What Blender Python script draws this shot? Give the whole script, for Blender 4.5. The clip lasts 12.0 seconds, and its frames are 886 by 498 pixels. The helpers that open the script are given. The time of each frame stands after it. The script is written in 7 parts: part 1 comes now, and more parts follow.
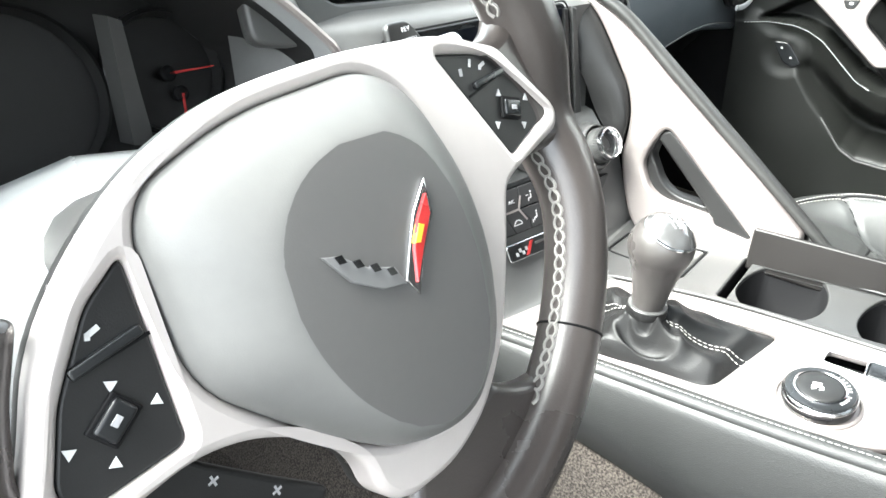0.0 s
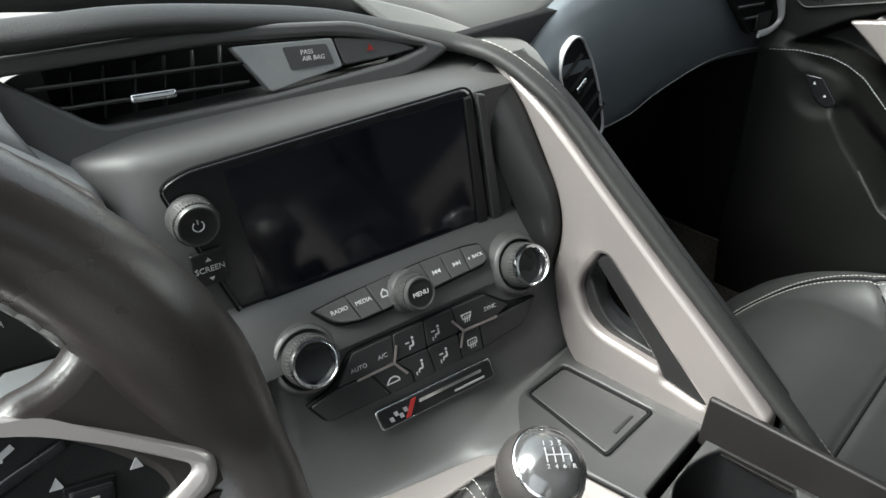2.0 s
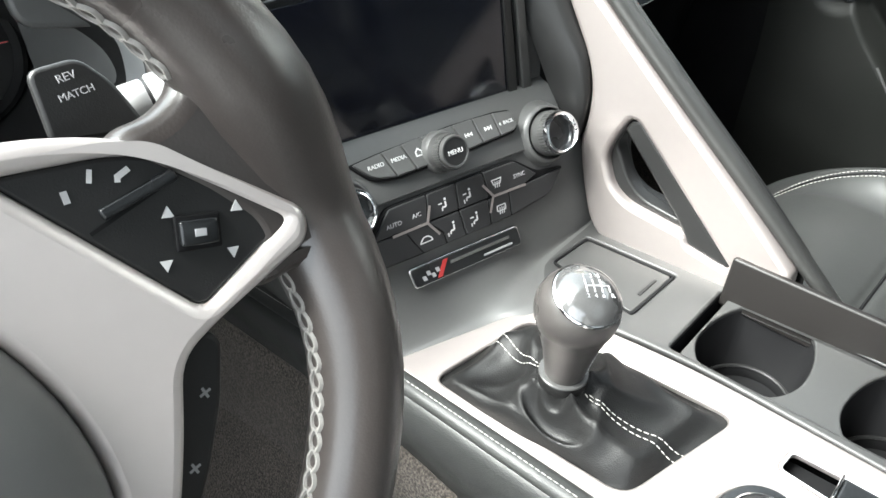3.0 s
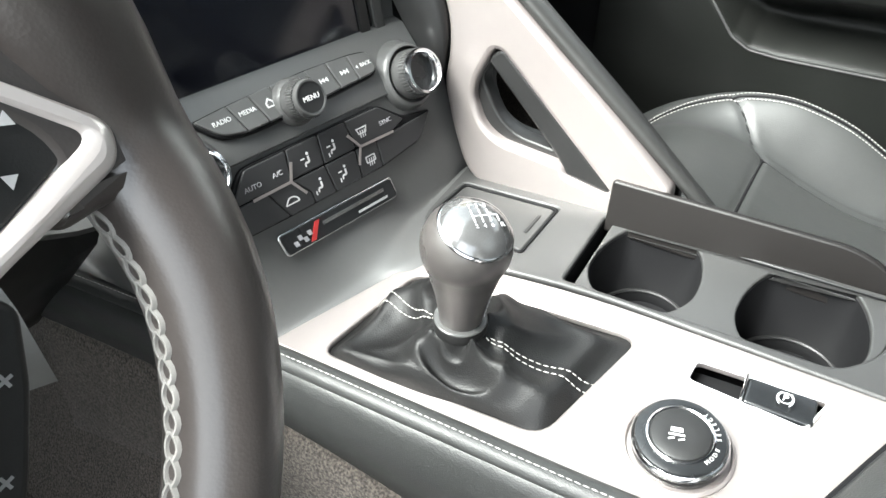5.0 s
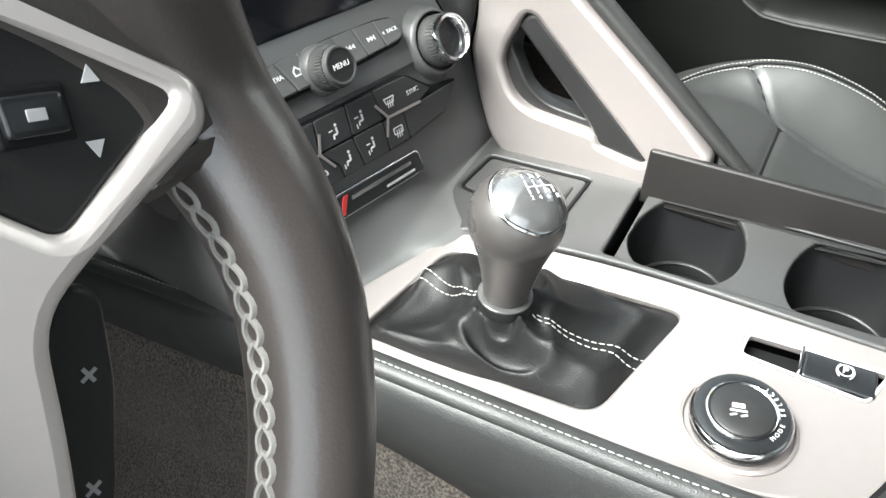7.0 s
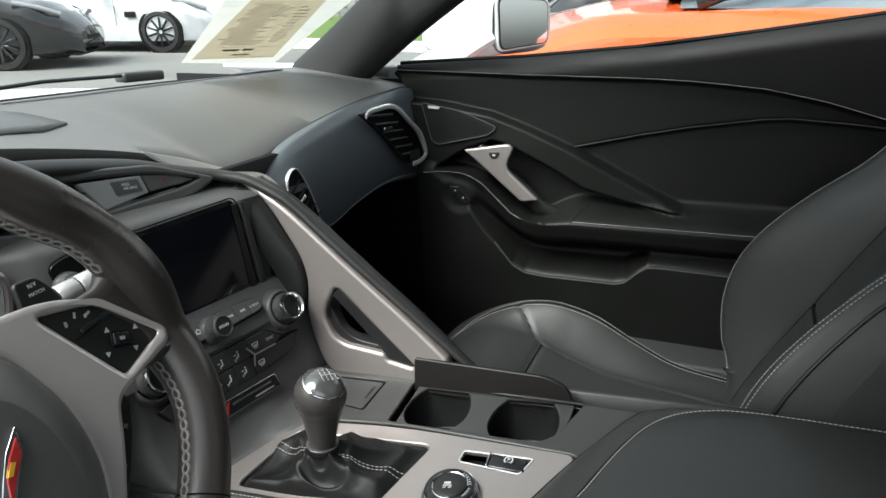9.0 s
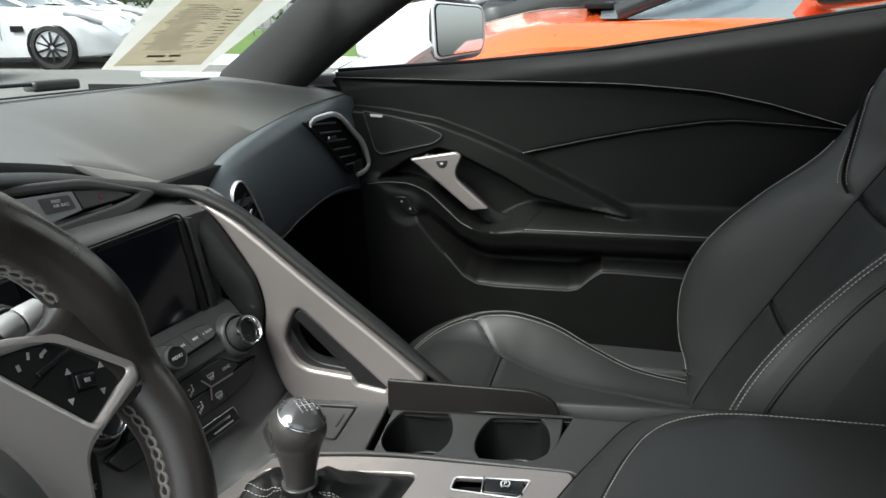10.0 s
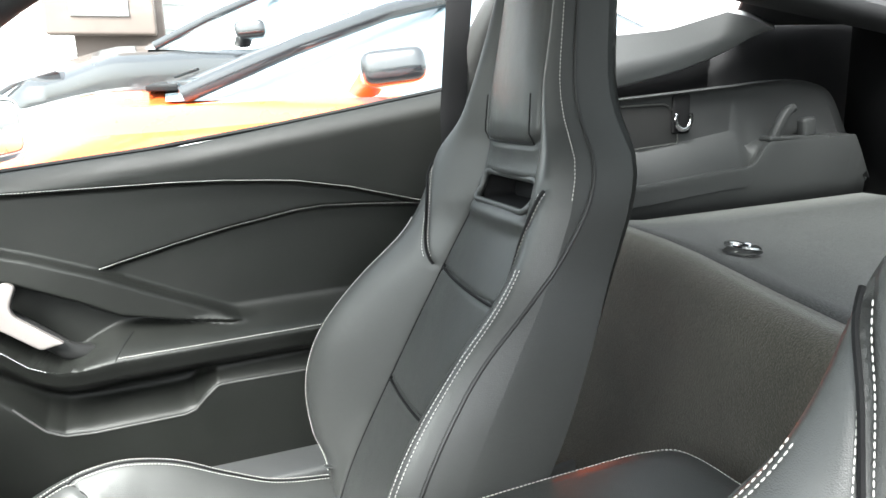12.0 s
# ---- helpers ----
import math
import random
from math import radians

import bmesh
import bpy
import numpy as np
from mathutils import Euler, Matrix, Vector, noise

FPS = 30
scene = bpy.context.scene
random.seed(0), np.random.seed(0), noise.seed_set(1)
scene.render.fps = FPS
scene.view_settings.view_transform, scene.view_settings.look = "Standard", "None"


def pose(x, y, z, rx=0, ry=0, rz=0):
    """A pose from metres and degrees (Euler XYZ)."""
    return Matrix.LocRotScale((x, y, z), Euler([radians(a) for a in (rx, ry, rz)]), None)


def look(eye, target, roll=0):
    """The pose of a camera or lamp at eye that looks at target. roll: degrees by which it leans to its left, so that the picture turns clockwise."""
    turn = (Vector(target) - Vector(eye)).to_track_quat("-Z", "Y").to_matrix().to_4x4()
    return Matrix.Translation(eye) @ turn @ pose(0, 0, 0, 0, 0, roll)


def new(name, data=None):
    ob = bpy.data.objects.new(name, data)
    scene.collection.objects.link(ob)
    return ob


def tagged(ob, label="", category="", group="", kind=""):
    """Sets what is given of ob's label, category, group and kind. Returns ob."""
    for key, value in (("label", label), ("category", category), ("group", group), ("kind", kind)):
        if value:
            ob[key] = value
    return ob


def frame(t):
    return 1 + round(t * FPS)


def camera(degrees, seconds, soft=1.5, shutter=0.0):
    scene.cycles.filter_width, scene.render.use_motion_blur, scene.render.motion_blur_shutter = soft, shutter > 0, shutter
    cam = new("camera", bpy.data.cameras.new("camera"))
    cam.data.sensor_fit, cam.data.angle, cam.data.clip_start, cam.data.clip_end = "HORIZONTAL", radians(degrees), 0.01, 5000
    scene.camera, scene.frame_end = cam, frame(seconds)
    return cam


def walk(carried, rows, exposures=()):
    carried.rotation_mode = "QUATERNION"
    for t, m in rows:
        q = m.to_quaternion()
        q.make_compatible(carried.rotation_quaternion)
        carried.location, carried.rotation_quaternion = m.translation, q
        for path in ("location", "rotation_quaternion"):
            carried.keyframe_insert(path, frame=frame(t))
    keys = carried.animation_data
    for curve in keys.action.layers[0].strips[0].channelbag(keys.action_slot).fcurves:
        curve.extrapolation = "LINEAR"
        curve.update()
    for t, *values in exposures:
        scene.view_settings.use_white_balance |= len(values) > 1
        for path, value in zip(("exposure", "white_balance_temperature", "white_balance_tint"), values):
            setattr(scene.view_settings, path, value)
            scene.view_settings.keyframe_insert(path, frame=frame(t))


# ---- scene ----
cam = camera(66.5, 12.0)
PATH = [
    (0, (0.0378, 0.0281, 0.8766), (1.5034, 1.2355, -0.1537), 1.1),
    (0.5, (0.1307, 0.0778, 0.8939), (1.6168, 1.3154, -0.0695), 0.5),
    (1, (0.2095, 0.1026, 0.9058), (1.688, 1.3349, -0.076), 0.3),
    (1.5, (0.2808, 0.0713, 0.923), (1.5692, 1.377, -0.2164), -0.3),
    (2, (0.2851, 0.0518, 0.9403), (1.5682, 1.3457, -0.2207), -0.0),
    (2.5, (0.2646, 0.0572, 0.9187), (1.5098, 1.2971, -0.3384), 0.5),
    (3, (0.2387, 0.0432, 0.8993), (1.4537, 1.2452, -0.4205), 0.7),
    (3.5, (0.2257, 0.0119, 0.8939), (1.444, 1.1848, -0.4507), 0.5),
    (3.7, (0.2171, 0.0054, 0.8939), (1.4785, 1.1254, -0.4561), 0.8),
    (5.3, (0.2819, 0.0821, 0.8345), (1.7215, 0.958, -0.5166), 0.9),
    (5.5, (0.3132, 0.1037, 0.8172), (1.7431, 0.9839, -0.5425), 0.6),
    (6, (0.3499, 0.1253, 0.7934), (1.7183, 0.9742, -0.6462), 0.4),
    (6.5, (0.3197, 0.1015, 0.814), (1.6772, 0.9504, -0.6365), 0.2),
    (6.7, (0.2894, 0.0994, 0.8258), (1.6675, 0.9288, -0.616), 0.6),
    (8.3, (0.1004, -0.0702, 0.9382), (1.8241, 0.8024, -0.0274), -0.1),
    (8.5, (0.0778, -0.095, 0.9522), (1.876, 0.7322, 0.0904), -0.3),
    (9, (0.0173, -0.1231, 0.9706), (1.9224, 0.6188, 0.274), -0.5),
    (9.5, (-0.0184, -0.1328, 0.9922), (1.9397, 0.4817, 0.3182), -0.5),
    (10, (0.041, -0.0508, 0.9522), (2.0401, 0.4396, 0.2977), -0.5),
    (10.5, (0.1188, 0.0065, 0.9338), (2.1827, 0.2711, 0.356), -1.1),
    (11, (0.162, 0.0151, 0.9533), (2.2583, -0.0248, 0.436), -1.5),
    (11.5, (0.1674, -0.0227, 0.9716), (2.2367, -0.3877, 0.4716), -2.1),
    (12, (0.1264, -0.0572, 0.9878), (2.1049, -0.7733, 0.4997), -2.6),
]
STOPS = [(0, 3.8), (0.5, 2.8), (1, 2.5), (1.5, 2.05), (2.2, 2.05), (2.5, 2.55), (3, 3.15), (3.5, 2.95), (3.7, 2.95), (5.3, 3.25), (6.7, 3.15), (8.3, 1.55), (8.7, 1.45), (9.5, 1.2), (10.5, 1.3), (11, 1.55), (11.5, 1.85), (11.7, 2.4), (12, 3.5)]
EXPOSURE = [(t, v, 6350, 5) for t, v in STOPS]
# the car stands on slightly sloping ground: its own frame is turned by this to the level world
LEVEL = Matrix.Translation((0.15, 0, 0.96)) @ Matrix.Rotation(radians(-1.2), 4, "X") @ Matrix.Rotation(radians(2.2), 4, "Y") @ Matrix.Translation((-0.15, 0, -0.9))
walk(cam, [(t, LEVEL @ look(eye, target, roll)) for t, eye, target, roll in PATH], EXPOSURE)

# ---- world, sun, exposure ----
world = bpy.data.worlds.new("sky_world")
scene.world = world
world.use_nodes = True
wn = world.node_tree
sky = wn.nodes.new("ShaderNodeTexSky")
sky.sky_type = "NISHITA"
sky.sun_disc = False
SUN_EL, SUN_AZ = 52.0, 308.0
sky.sun_elevation, sky.sun_rotation = radians(SUN_EL), radians(SUN_AZ)
sky.air_density, sky.dust_density, sky.ozone_density = 1.0, 4.0, 1.0
veil = wn.nodes.new("ShaderNodeHueSaturation")      # thin cloud takes most of the blue out of the sky
veil.inputs["Saturation"].default_value = 0.25
wn.links.new(sky.outputs["Color"], veil.inputs["Color"])
wn.links.new(veil.outputs["Color"], wn.nodes["Background"].inputs["Color"])
wn.nodes["Background"].inputs["Strength"].default_value = 0.13
sun = new("sun", bpy.data.lights.new("sun", "SUN"))
sun.data.energy, sun.data.angle, sun.data.color = 2.4, radians(36), (1.0, 0.98, 0.95)
a, e = radians(SUN_AZ), radians(SUN_EL)
sun.matrix_world = look((math.sin(a) * math.cos(e) * 20, math.cos(a) * math.cos(e) * 20, math.sin(e) * 20), (0, 0, 0))


# ---- materials ----
def material(name, color, rough=0.5, metal=0.0, vary=0.12, patch=6.0, grain=0.0, grain_scale=900.0, kind="noise",
             coat=0.0, spec=0.5, rough_vary=0.08, sheen=0.0, speck=0.0, speck_scale=500.0, crease=0.0):
    """Principled surface with broad patches, fine grain relief and uneven gloss."""
    m = bpy.data.materials.new(name)
    m.use_nodes = True
    t = m.node_tree
    b = t.nodes["Principled BSDF"]
    co = t.nodes.new("ShaderNodeTexCoord")
    n1 = t.nodes.new("ShaderNodeTexNoise")
    n1.inputs["Scale"].default_value, n1.inputs["Detail"].default_value = patch, 6
    t.links.new(co.outputs["Object"], n1.inputs["Vector"])
    n2 = t.nodes.new("ShaderNodeTexNoise")
    n2.inputs["Scale"].default_value, n2.inputs["Detail"].default_value = patch * 35, 3
    t.links.new(co.outputs["Object"], n2.inputs["Vector"])
    add = t.nodes.new("ShaderNodeMath")
    add.operation = "MULTIPLY_ADD"
    add.inputs[1].default_value = 0.35
    t.links.new(n2.outputs["Fac"], add.inputs[0])
    t.links.new(n1.outputs["Fac"], add.inputs[2])
    ramp = t.nodes.new("ShaderNodeMapRange")
    ramp.inputs["From Min"].default_value, ramp.inputs["From Max"].default_value = 0.35, 1.0
    ramp.inputs["To Min"].default_value, ramp.inputs["To Max"].default_value = 1 - vary, 1 + vary
    t.links.new(add.outputs[0], ramp.inputs["Value"])
    mul = t.nodes.new("ShaderNodeVectorMath")
    mul.operation = "SCALE"
    mul.inputs[0].default_value = color
    if speck:
        n3 = t.nodes.new("ShaderNodeTexNoise")
        n3.inputs["Scale"].default_value, n3.inputs["Detail"].default_value = speck_scale, 2
        t.links.new(co.outputs["Object"], n3.inputs["Vector"])
        r3 = t.nodes.new("ShaderNodeMapRange")
        r3.inputs["From Min"].default_value, r3.inputs["From Max"].default_value = 0.38, 0.64
        r3.inputs["To Min"].default_value, r3.inputs["To Max"].default_value = 1 - speck, 1 + speck
        t.links.new(n3.outputs["Fac"], r3.inputs["Value"])
        m3 = t.nodes.new("ShaderNodeMath")
        m3.operation = "MULTIPLY"
        t.links.new(ramp.outputs["Result"], m3.inputs[0])
        t.links.new(r3.outputs["Result"], m3.inputs[1])
        t.links.new(m3.outputs[0], mul.inputs["Scale"])
    else:
        t.links.new(ramp.outputs["Result"], mul.inputs["Scale"])
    t.links.new(mul.outputs[0], b.inputs["Base Color"])
    rr = t.nodes.new("ShaderNodeMapRange")
    rr.inputs["From Min"].default_value, rr.inputs["From Max"].default_value = 0.3, 0.7
    rr.inputs["To Min"].default_value, rr.inputs["To Max"].default_value = max(0.02, rough - rough_vary), min(1, rough + rough_vary)
    t.links.new(n1.outputs["Fac"], rr.inputs["Value"])
    t.links.new(rr.outputs["Result"], b.inputs["Roughness"])
    b.inputs["Metallic"].default_value = metal
    b.inputs["Specular IOR Level"].default_value = spec
    b.inputs["Coat Weight"].default_value, b.inputs["Coat Roughness"].default_value = coat, 0.05
    b.inputs["Sheen Weight"].default_value = sheen
    if grain:
        if kind == "cells":
            g = t.nodes.new("ShaderNodeTexVoronoi")
            g.inputs["Scale"].default_value = grain_scale
            out = g.outputs["Distance"]
        else:
            g = t.nodes.new("ShaderNodeTexNoise")
            g.inputs["Scale"].default_value, g.inputs["Detail"].default_value = grain_scale, 4
            out = g.outputs["Fac"]
        t.links.new(co.outputs["Object"], g.inputs["Vector"])
        bump = t.nodes.new("ShaderNodeBump")
        bump.inputs["Strength"].default_value, bump.inputs["Distance"].default_value = grain, 0.001
        t.links.new(out, bump.inputs["Height"])
        t.links.new(bump.outputs["Normal"], b.inputs["Normal"])
        if crease:
            g2 = t.nodes.new("ShaderNodeTexNoise")
            g2.inputs["Scale"].default_value, g2.inputs["Detail"].default_value = 32, 3
            t.links.new(co.outputs["Object"], g2.inputs["Vector"])
            b2 = t.nodes.new("ShaderNodeBump")
            b2.inputs["Strength"].default_value, b2.inputs["Distance"].default_value = crease, 0.006
            t.links.new(g2.outputs["Fac"], b2.inputs["Height"])
            t.links.new(b2.outputs["Normal"], bump.inputs["Normal"])
    return m


def glass(name, tint=(1, 1, 1), gloss=0.04):
    """Thin window glass: clear, with a faint mirror."""
    m = bpy.data.materials.new(name)
    m.use_nodes = True
    t = m.node_tree
    t.nodes.remove(t.nodes["Principled BSDF"])
    tr, gl, mix = (t.nodes.new(k) for k in ("ShaderNodeBsdfTransparent", "ShaderNodeBsdfGlossy", "ShaderNodeMixShader"))
    tr.inputs["Color"].default_value, gl.inputs["Roughness"].default_value = (*tint, 1), gloss
    mix.inputs["Fac"].default_value = 0.05
    t.links.new(tr.outputs[0], mix.inputs[1])
    t.links.new(gl.outputs[0], mix.inputs[2])
    t.links.new(mix.outputs[0], t.nodes["Material Output"].inputs["Surface"])
    return m


SEATHIDE = material("seat_leather", (0.031, 0.032, 0.0313), 0.40, spec=0.42, crease=0.10, vary=0.10, patch=7, grain=0.16, grain_scale=1100, kind="cells")
RIMHIDE = material("rim_leather", (0.044, 0.0375, 0.035), 0.30, spec=0.75, vary=0.15, patch=14, grain=0.05, grain_scale=900, kind="cells")
LEATHER = material("black_leather", (0.0085, 0.0090, 0.0082), 0.42, spec=0.22, vary=0.15, patch=9, grain=0.22, grain_scale=1100, kind="cells")
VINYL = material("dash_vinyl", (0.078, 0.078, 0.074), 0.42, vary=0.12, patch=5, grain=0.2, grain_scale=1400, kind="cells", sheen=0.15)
STACK = material("stack_plastic", (0.072, 0.072, 0.071), 0.38, vary=0.1, patch=8, grain=0.12, grain_scale=1600)
PLASTIC = material("soft_plastic", (0.048, 0.048, 0.047), 0.38, vary=0.1, patch=8, grain=0.12, grain_scale=1600)
DARK = material("dark_plastic", (0.014, 0.014, 0.014), 0.42, spec=0.4, vary=0.12, patch=12, grain=0.1, grain_scale=1600)
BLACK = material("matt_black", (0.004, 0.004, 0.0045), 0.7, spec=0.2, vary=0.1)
# dash vinyl with the windscreen's sky glare put into a paler base colour
GLAREHIDE = material("hood_vinyl_glare", (0.27, 0.275, 0.275), 0.26, spec=0.9, vary=0.1, patch=6, grain=0.1, grain_scale=1400, kind="cells")
STALK = material("stalk_paint", (0.46, 0.46, 0.455), 0.28, metal=0.45, vary=0.04, rough_vary=0.04)
KNOBHIDE = material("knob_leather", (0.050, 0.046, 0.044), 0.33, spec=0.6, vary=0.1, patch=20, grain=0.06, grain_scale=1400, kind="cells")
PADHIDE = material("edge_leather", (0.023, 0.023, 0.022), 0.42, spec=0.4, vary=0.12, patch=8, grain=0.2, grain_scale=1300, kind="cells")
FLAPPLASTIC = material("flap_plastic", (0.0100, 0.0090, 0.0085), 0.40, spec=0.30, vary=0.12, patch=10, grain=0.08, grain_scale=1800)
SATIN = material("satin_grey", (0.075, 0.075, 0.074), 0.33, metal=0.25, vary=0.08, grain=0.05, grain_scale=1800)
DASHHIDE = material("dash_leather", (0.100, 0.114, 0.125), 0.36, vary=0.15, patch=9, grain=0.15, grain_scale=1100, kind="cells")
SILVER = material("silver_paint", (0.375, 0.34, 0.327), 0.37, metal=0.66, vary=0.05, patch=4, grain=0.04, grain_scale=2500, rough_vary=0.05)
DECK = material("deck_plastic", (0.034, 0.034, 0.0335), 0.44, vary=0.1, patch=8, grain=0.12, grain_scale=1600)
SPOKE = material("spoke_paint", (0.62, 0.575, 0.555), 0.33, metal=0.45, vary=0.05, patch=4, grain=0.04, grain_scale=2500, rough_vary=0.05)
CHROME = material("chrome", (0.75, 0.75, 0.76), 0.12, metal=1.0, vary=0.03, rough_vary=0.04)
BRIGHT = material("bright_trim", (0.80, 0.80, 0.80), 0.22, metal=0.45, vary=0.03, rough_vary=0.04)
SCREEN = material("screen_glass", (0.004, 0.005, 0.009), 0.12, vary=0.3, patch=14, rough_vary=0.06)
KEYPLASTIC = material("key_plastic", (0.026, 0.026, 0.027), 0.36, vary=0.1, patch=10, grain=0.06, grain_scale=1800)
PANEL = material("panel_gloss", (0.012, 0.013, 0.014), 0.25, vary=0.15, patch=12)
THREAD = material("white_thread", (0.38, 0.37, 0.35), 0.7, vary=0.15, patch=60)
PRINT = material("white_print", (0.55, 0.55, 0.55), 0.5, vary=0.03)
GREYPRINT = material("grey_print", (0.35, 0.35, 0.36), 0.5, vary=0.03)
RED = material("red_enamel", (0.42, 0.03, 0.03), 0.25, vary=0.08, coat=0.6)
YELLOW = material("yellow_enamel", (0.75, 0.45, 0.04), 0.3, vary=0.08, coat=0.6)
CAP = material("clear_cap", (0.13, 0.13, 0.13), 0.14, metal=0.5, vary=0.3, patch=30, coat=1.0)
PAD = material("airbag_vinyl", (0.13, 0.13, 0.126), 0.42, vary=0.08, patch=6, grain=0.06, grain_scale=1800)
# same cover in a darker tone: the face's shading is put into the colour
PADFACE = material("airbag_face_shaded", (0.088, 0.086, 0.084), 0.46, vary=0.08, patch=6, grain=0.06, grain_scale=1800)
BRAID = material("grey_thread", (0.26, 0.25, 0.235), 0.65, vary=0.2, patch=60)
BOOT = material("boot_leather", (0.0075, 0.0075, 0.0075), 0.48, spec=0.34, vary=0.15, patch=12, grain=0.2, grain_scale=1200, kind="cells")
CARPET = material("grey_carpet", (0.056, 0.048, 0.041), 0.95, vary=0.35, patch=9, grain=1.0, grain_scale=420, spec=0.1, sheen=0.2, speck=0.6, speck_scale=520)
BULK = material("bulkhead_carpet", (0.054, 0.049, 0.039), 0.95, vary=0.3, patch=9, grain=1.0, grain_scale=420, spec=0.1, sheen=0.3, speck=0.24, speck_scale=420)
CARGO = material("cargo_carpet", (0.034, 0.034, 0.035), 0.95, vary=0.3, patch=20, grain=0.9, grain_scale=500, spec=0.1, sheen=0.2, speck=0.45, speck_scale=350)
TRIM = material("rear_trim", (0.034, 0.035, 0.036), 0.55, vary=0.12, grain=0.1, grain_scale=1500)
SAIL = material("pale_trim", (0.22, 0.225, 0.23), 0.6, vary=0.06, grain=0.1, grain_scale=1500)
HEADLINER = material("headliner", (0.019, 0.019, 0.020), 0.9, vary=0.15, grain=0.3, grain_scale=1500)
MIRROR = material("mirror_glass", (0.85, 0.86, 0.87), 0.02, metal=1.0, vary=0.0, rough_vary=0.0)
WHITE = material("white_car_paint", (0.8, 0.81, 0.83), 0.3, vary=0.02, coat=0.9)
ORANGE = material("orange_car_paint", (0.80, 0.118, 0.026), 0.3, vary=0.04, coat=1.0)
BLACKPAINT = material("black_car_paint", (0.012, 0.013, 0.015), 0.2, vary=0.1, coat=1.0)
TYRE = material("tyre_rubber", (0.02, 0.02, 0.02), 0.8, vary=0.2)
RIM = material("alloy_rim", (0.08, 0.08, 0.085), 0.3, metal=0.9, vary=0.05)
ASPHALT = material("asphalt", (0.16, 0.16, 0.155), 0.9, vary=0.25, patch=0.6, grain=0.6, grain_scale=60)
GRASS = material("grass_ground", (0.09, 0.15, 0.03), 0.95, vary=0.4, patch=2, grain=1.0, grain_scale=90)
INK = material("ink", (0.16, 0.145, 0.115), 0.7, vary=0.1)
WALLPAINT = material("white_siding", (0.72, 0.73, 0.72), 0.7, vary=0.06, patch=1.5)
RUST = material("brown_steel", (0.105, 0.080, 0.070), 0.7, vary=0.2, patch=5)
GREYMETAL = material("grey_metal", (0.2, 0.2, 0.2), 0.5, metal=0.4, vary=0.1)
FOLIAGE = material("foliage", (0.05, 0.085, 0.025), 0.8, vary=0.5, patch=3)
LAMP = material("headlamp_lens", (0.35, 0.36, 0.38), 0.1, vary=0.1, coat=1.0)
GLASS = glass("window_glass", (0.93, 0.97, 0.95))
ROOFGLASS = glass("roof_glass", (0.16, 0.163, 0.163))
TINTED = glass("tinted_glass", (0.20, 0.21, 0.20))
CARGLASS = material("car_window_glass", (0.10, 0.13, 0.15), 0.06, vary=0.1, coat=1.0, spec=0.8)


# ---- building helpers ----
def paper(name, color):
    """Thin paper that lets some light through."""
    m = bpy.data.materials.new(name)
    m.use_nodes = True
    t = m.node_tree
    t.nodes.remove(t.nodes["Principled BSDF"])
    co, n1, ramp = (t.nodes.new(k) for k in ("ShaderNodeTexCoord", "ShaderNodeTexNoise", "ShaderNodeMapRange"))
    n1.inputs["Scale"].default_value = 25
    ramp.inputs["To Min"].default_value, ramp.inputs["To Max"].default_value = 0.88, 1.05
    mul = t.nodes.new("ShaderNodeVectorMath")
    mul.operation = "SCALE"
    mul.inputs[0].default_value = color
    t.links.new(co.outputs["Object"], n1.inputs["Vector"])
    t.links.new(n1.outputs["Fac"], ramp.inputs["Value"])
    t.links.new(ramp.outputs["Result"], mul.inputs["Scale"])
    d, s, x = (t.nodes.new(k) for k in ("ShaderNodeBsdfDiffuse", "ShaderNodeBsdfTranslucent", "ShaderNodeMixShader"))
    x.inputs["Fac"].default_value = 0.5
    for k in (d, s):
        t.links.new(mul.outputs[0], k.inputs["Color"])
    t.links.new(d.outputs[0], x.inputs[1])
    t.links.new(s.outputs[0], x.inputs[2])
    t.links.new(x.outputs[0], t.nodes["Material Output"].inputs["Surface"])
    return m


PAPER = paper("sticker_paper", (0.36, 0.32, 0.23))
PAPERWHITE = paper("white_paper", (0.55, 0.55, 0.52))


def thing(name, loc, label, category, group="", kind=""):
    ob = new(name)
    ob.empty_display_size = 0.05
    ob.matrix_world = Matrix.Translation(loc)
    return tagged(ob, label, category, group, kind)


def as_mesh(name, shape, mat, sharp=38):
    if isinstance(shape, bpy.types.Mesh):
        me = shape
        me.name = name
    else:
        me = bpy.data.meshes.new(name)
        bmesh.ops.recalc_face_normals(shape, faces=shape.faces)
        shape.to_mesh(me)
        shape.free()
    me.materials.clear()
    me.materials.append(mat)
    me.polygons.foreach_set("use_smooth", [True] * len(me.polygons))
    me.set_sharp_from_angle(angle=radians(sharp))
    return me


def root_of(ob):
    m = Matrix.Identity(4)
    chain = []
    while ob:
        chain.append(ob)
        ob = ob.parent
    for o in reversed(chain):
        m = m @ o.matrix_parent_inverse @ o.matrix_basis
    return m


def part(name, shape, mat, parent, label="", sharp=38, solid=0.0, shadow=True):
    """One mesh object, given in world places, under a thing or a part."""
    ob = new(name, as_mesh(name, shape, mat, sharp))
    if parent:
        ob.parent = parent
        ob.matrix_parent_inverse = root_of(parent).inverted()
    if label:
        tagged(ob, label)
    if solid:
        md = ob.modifiers.new("thickness", "SOLIDIFY")
        md.thickness, md.offset = solid, -1
    ob.visible_shadow = shadow
    return ob


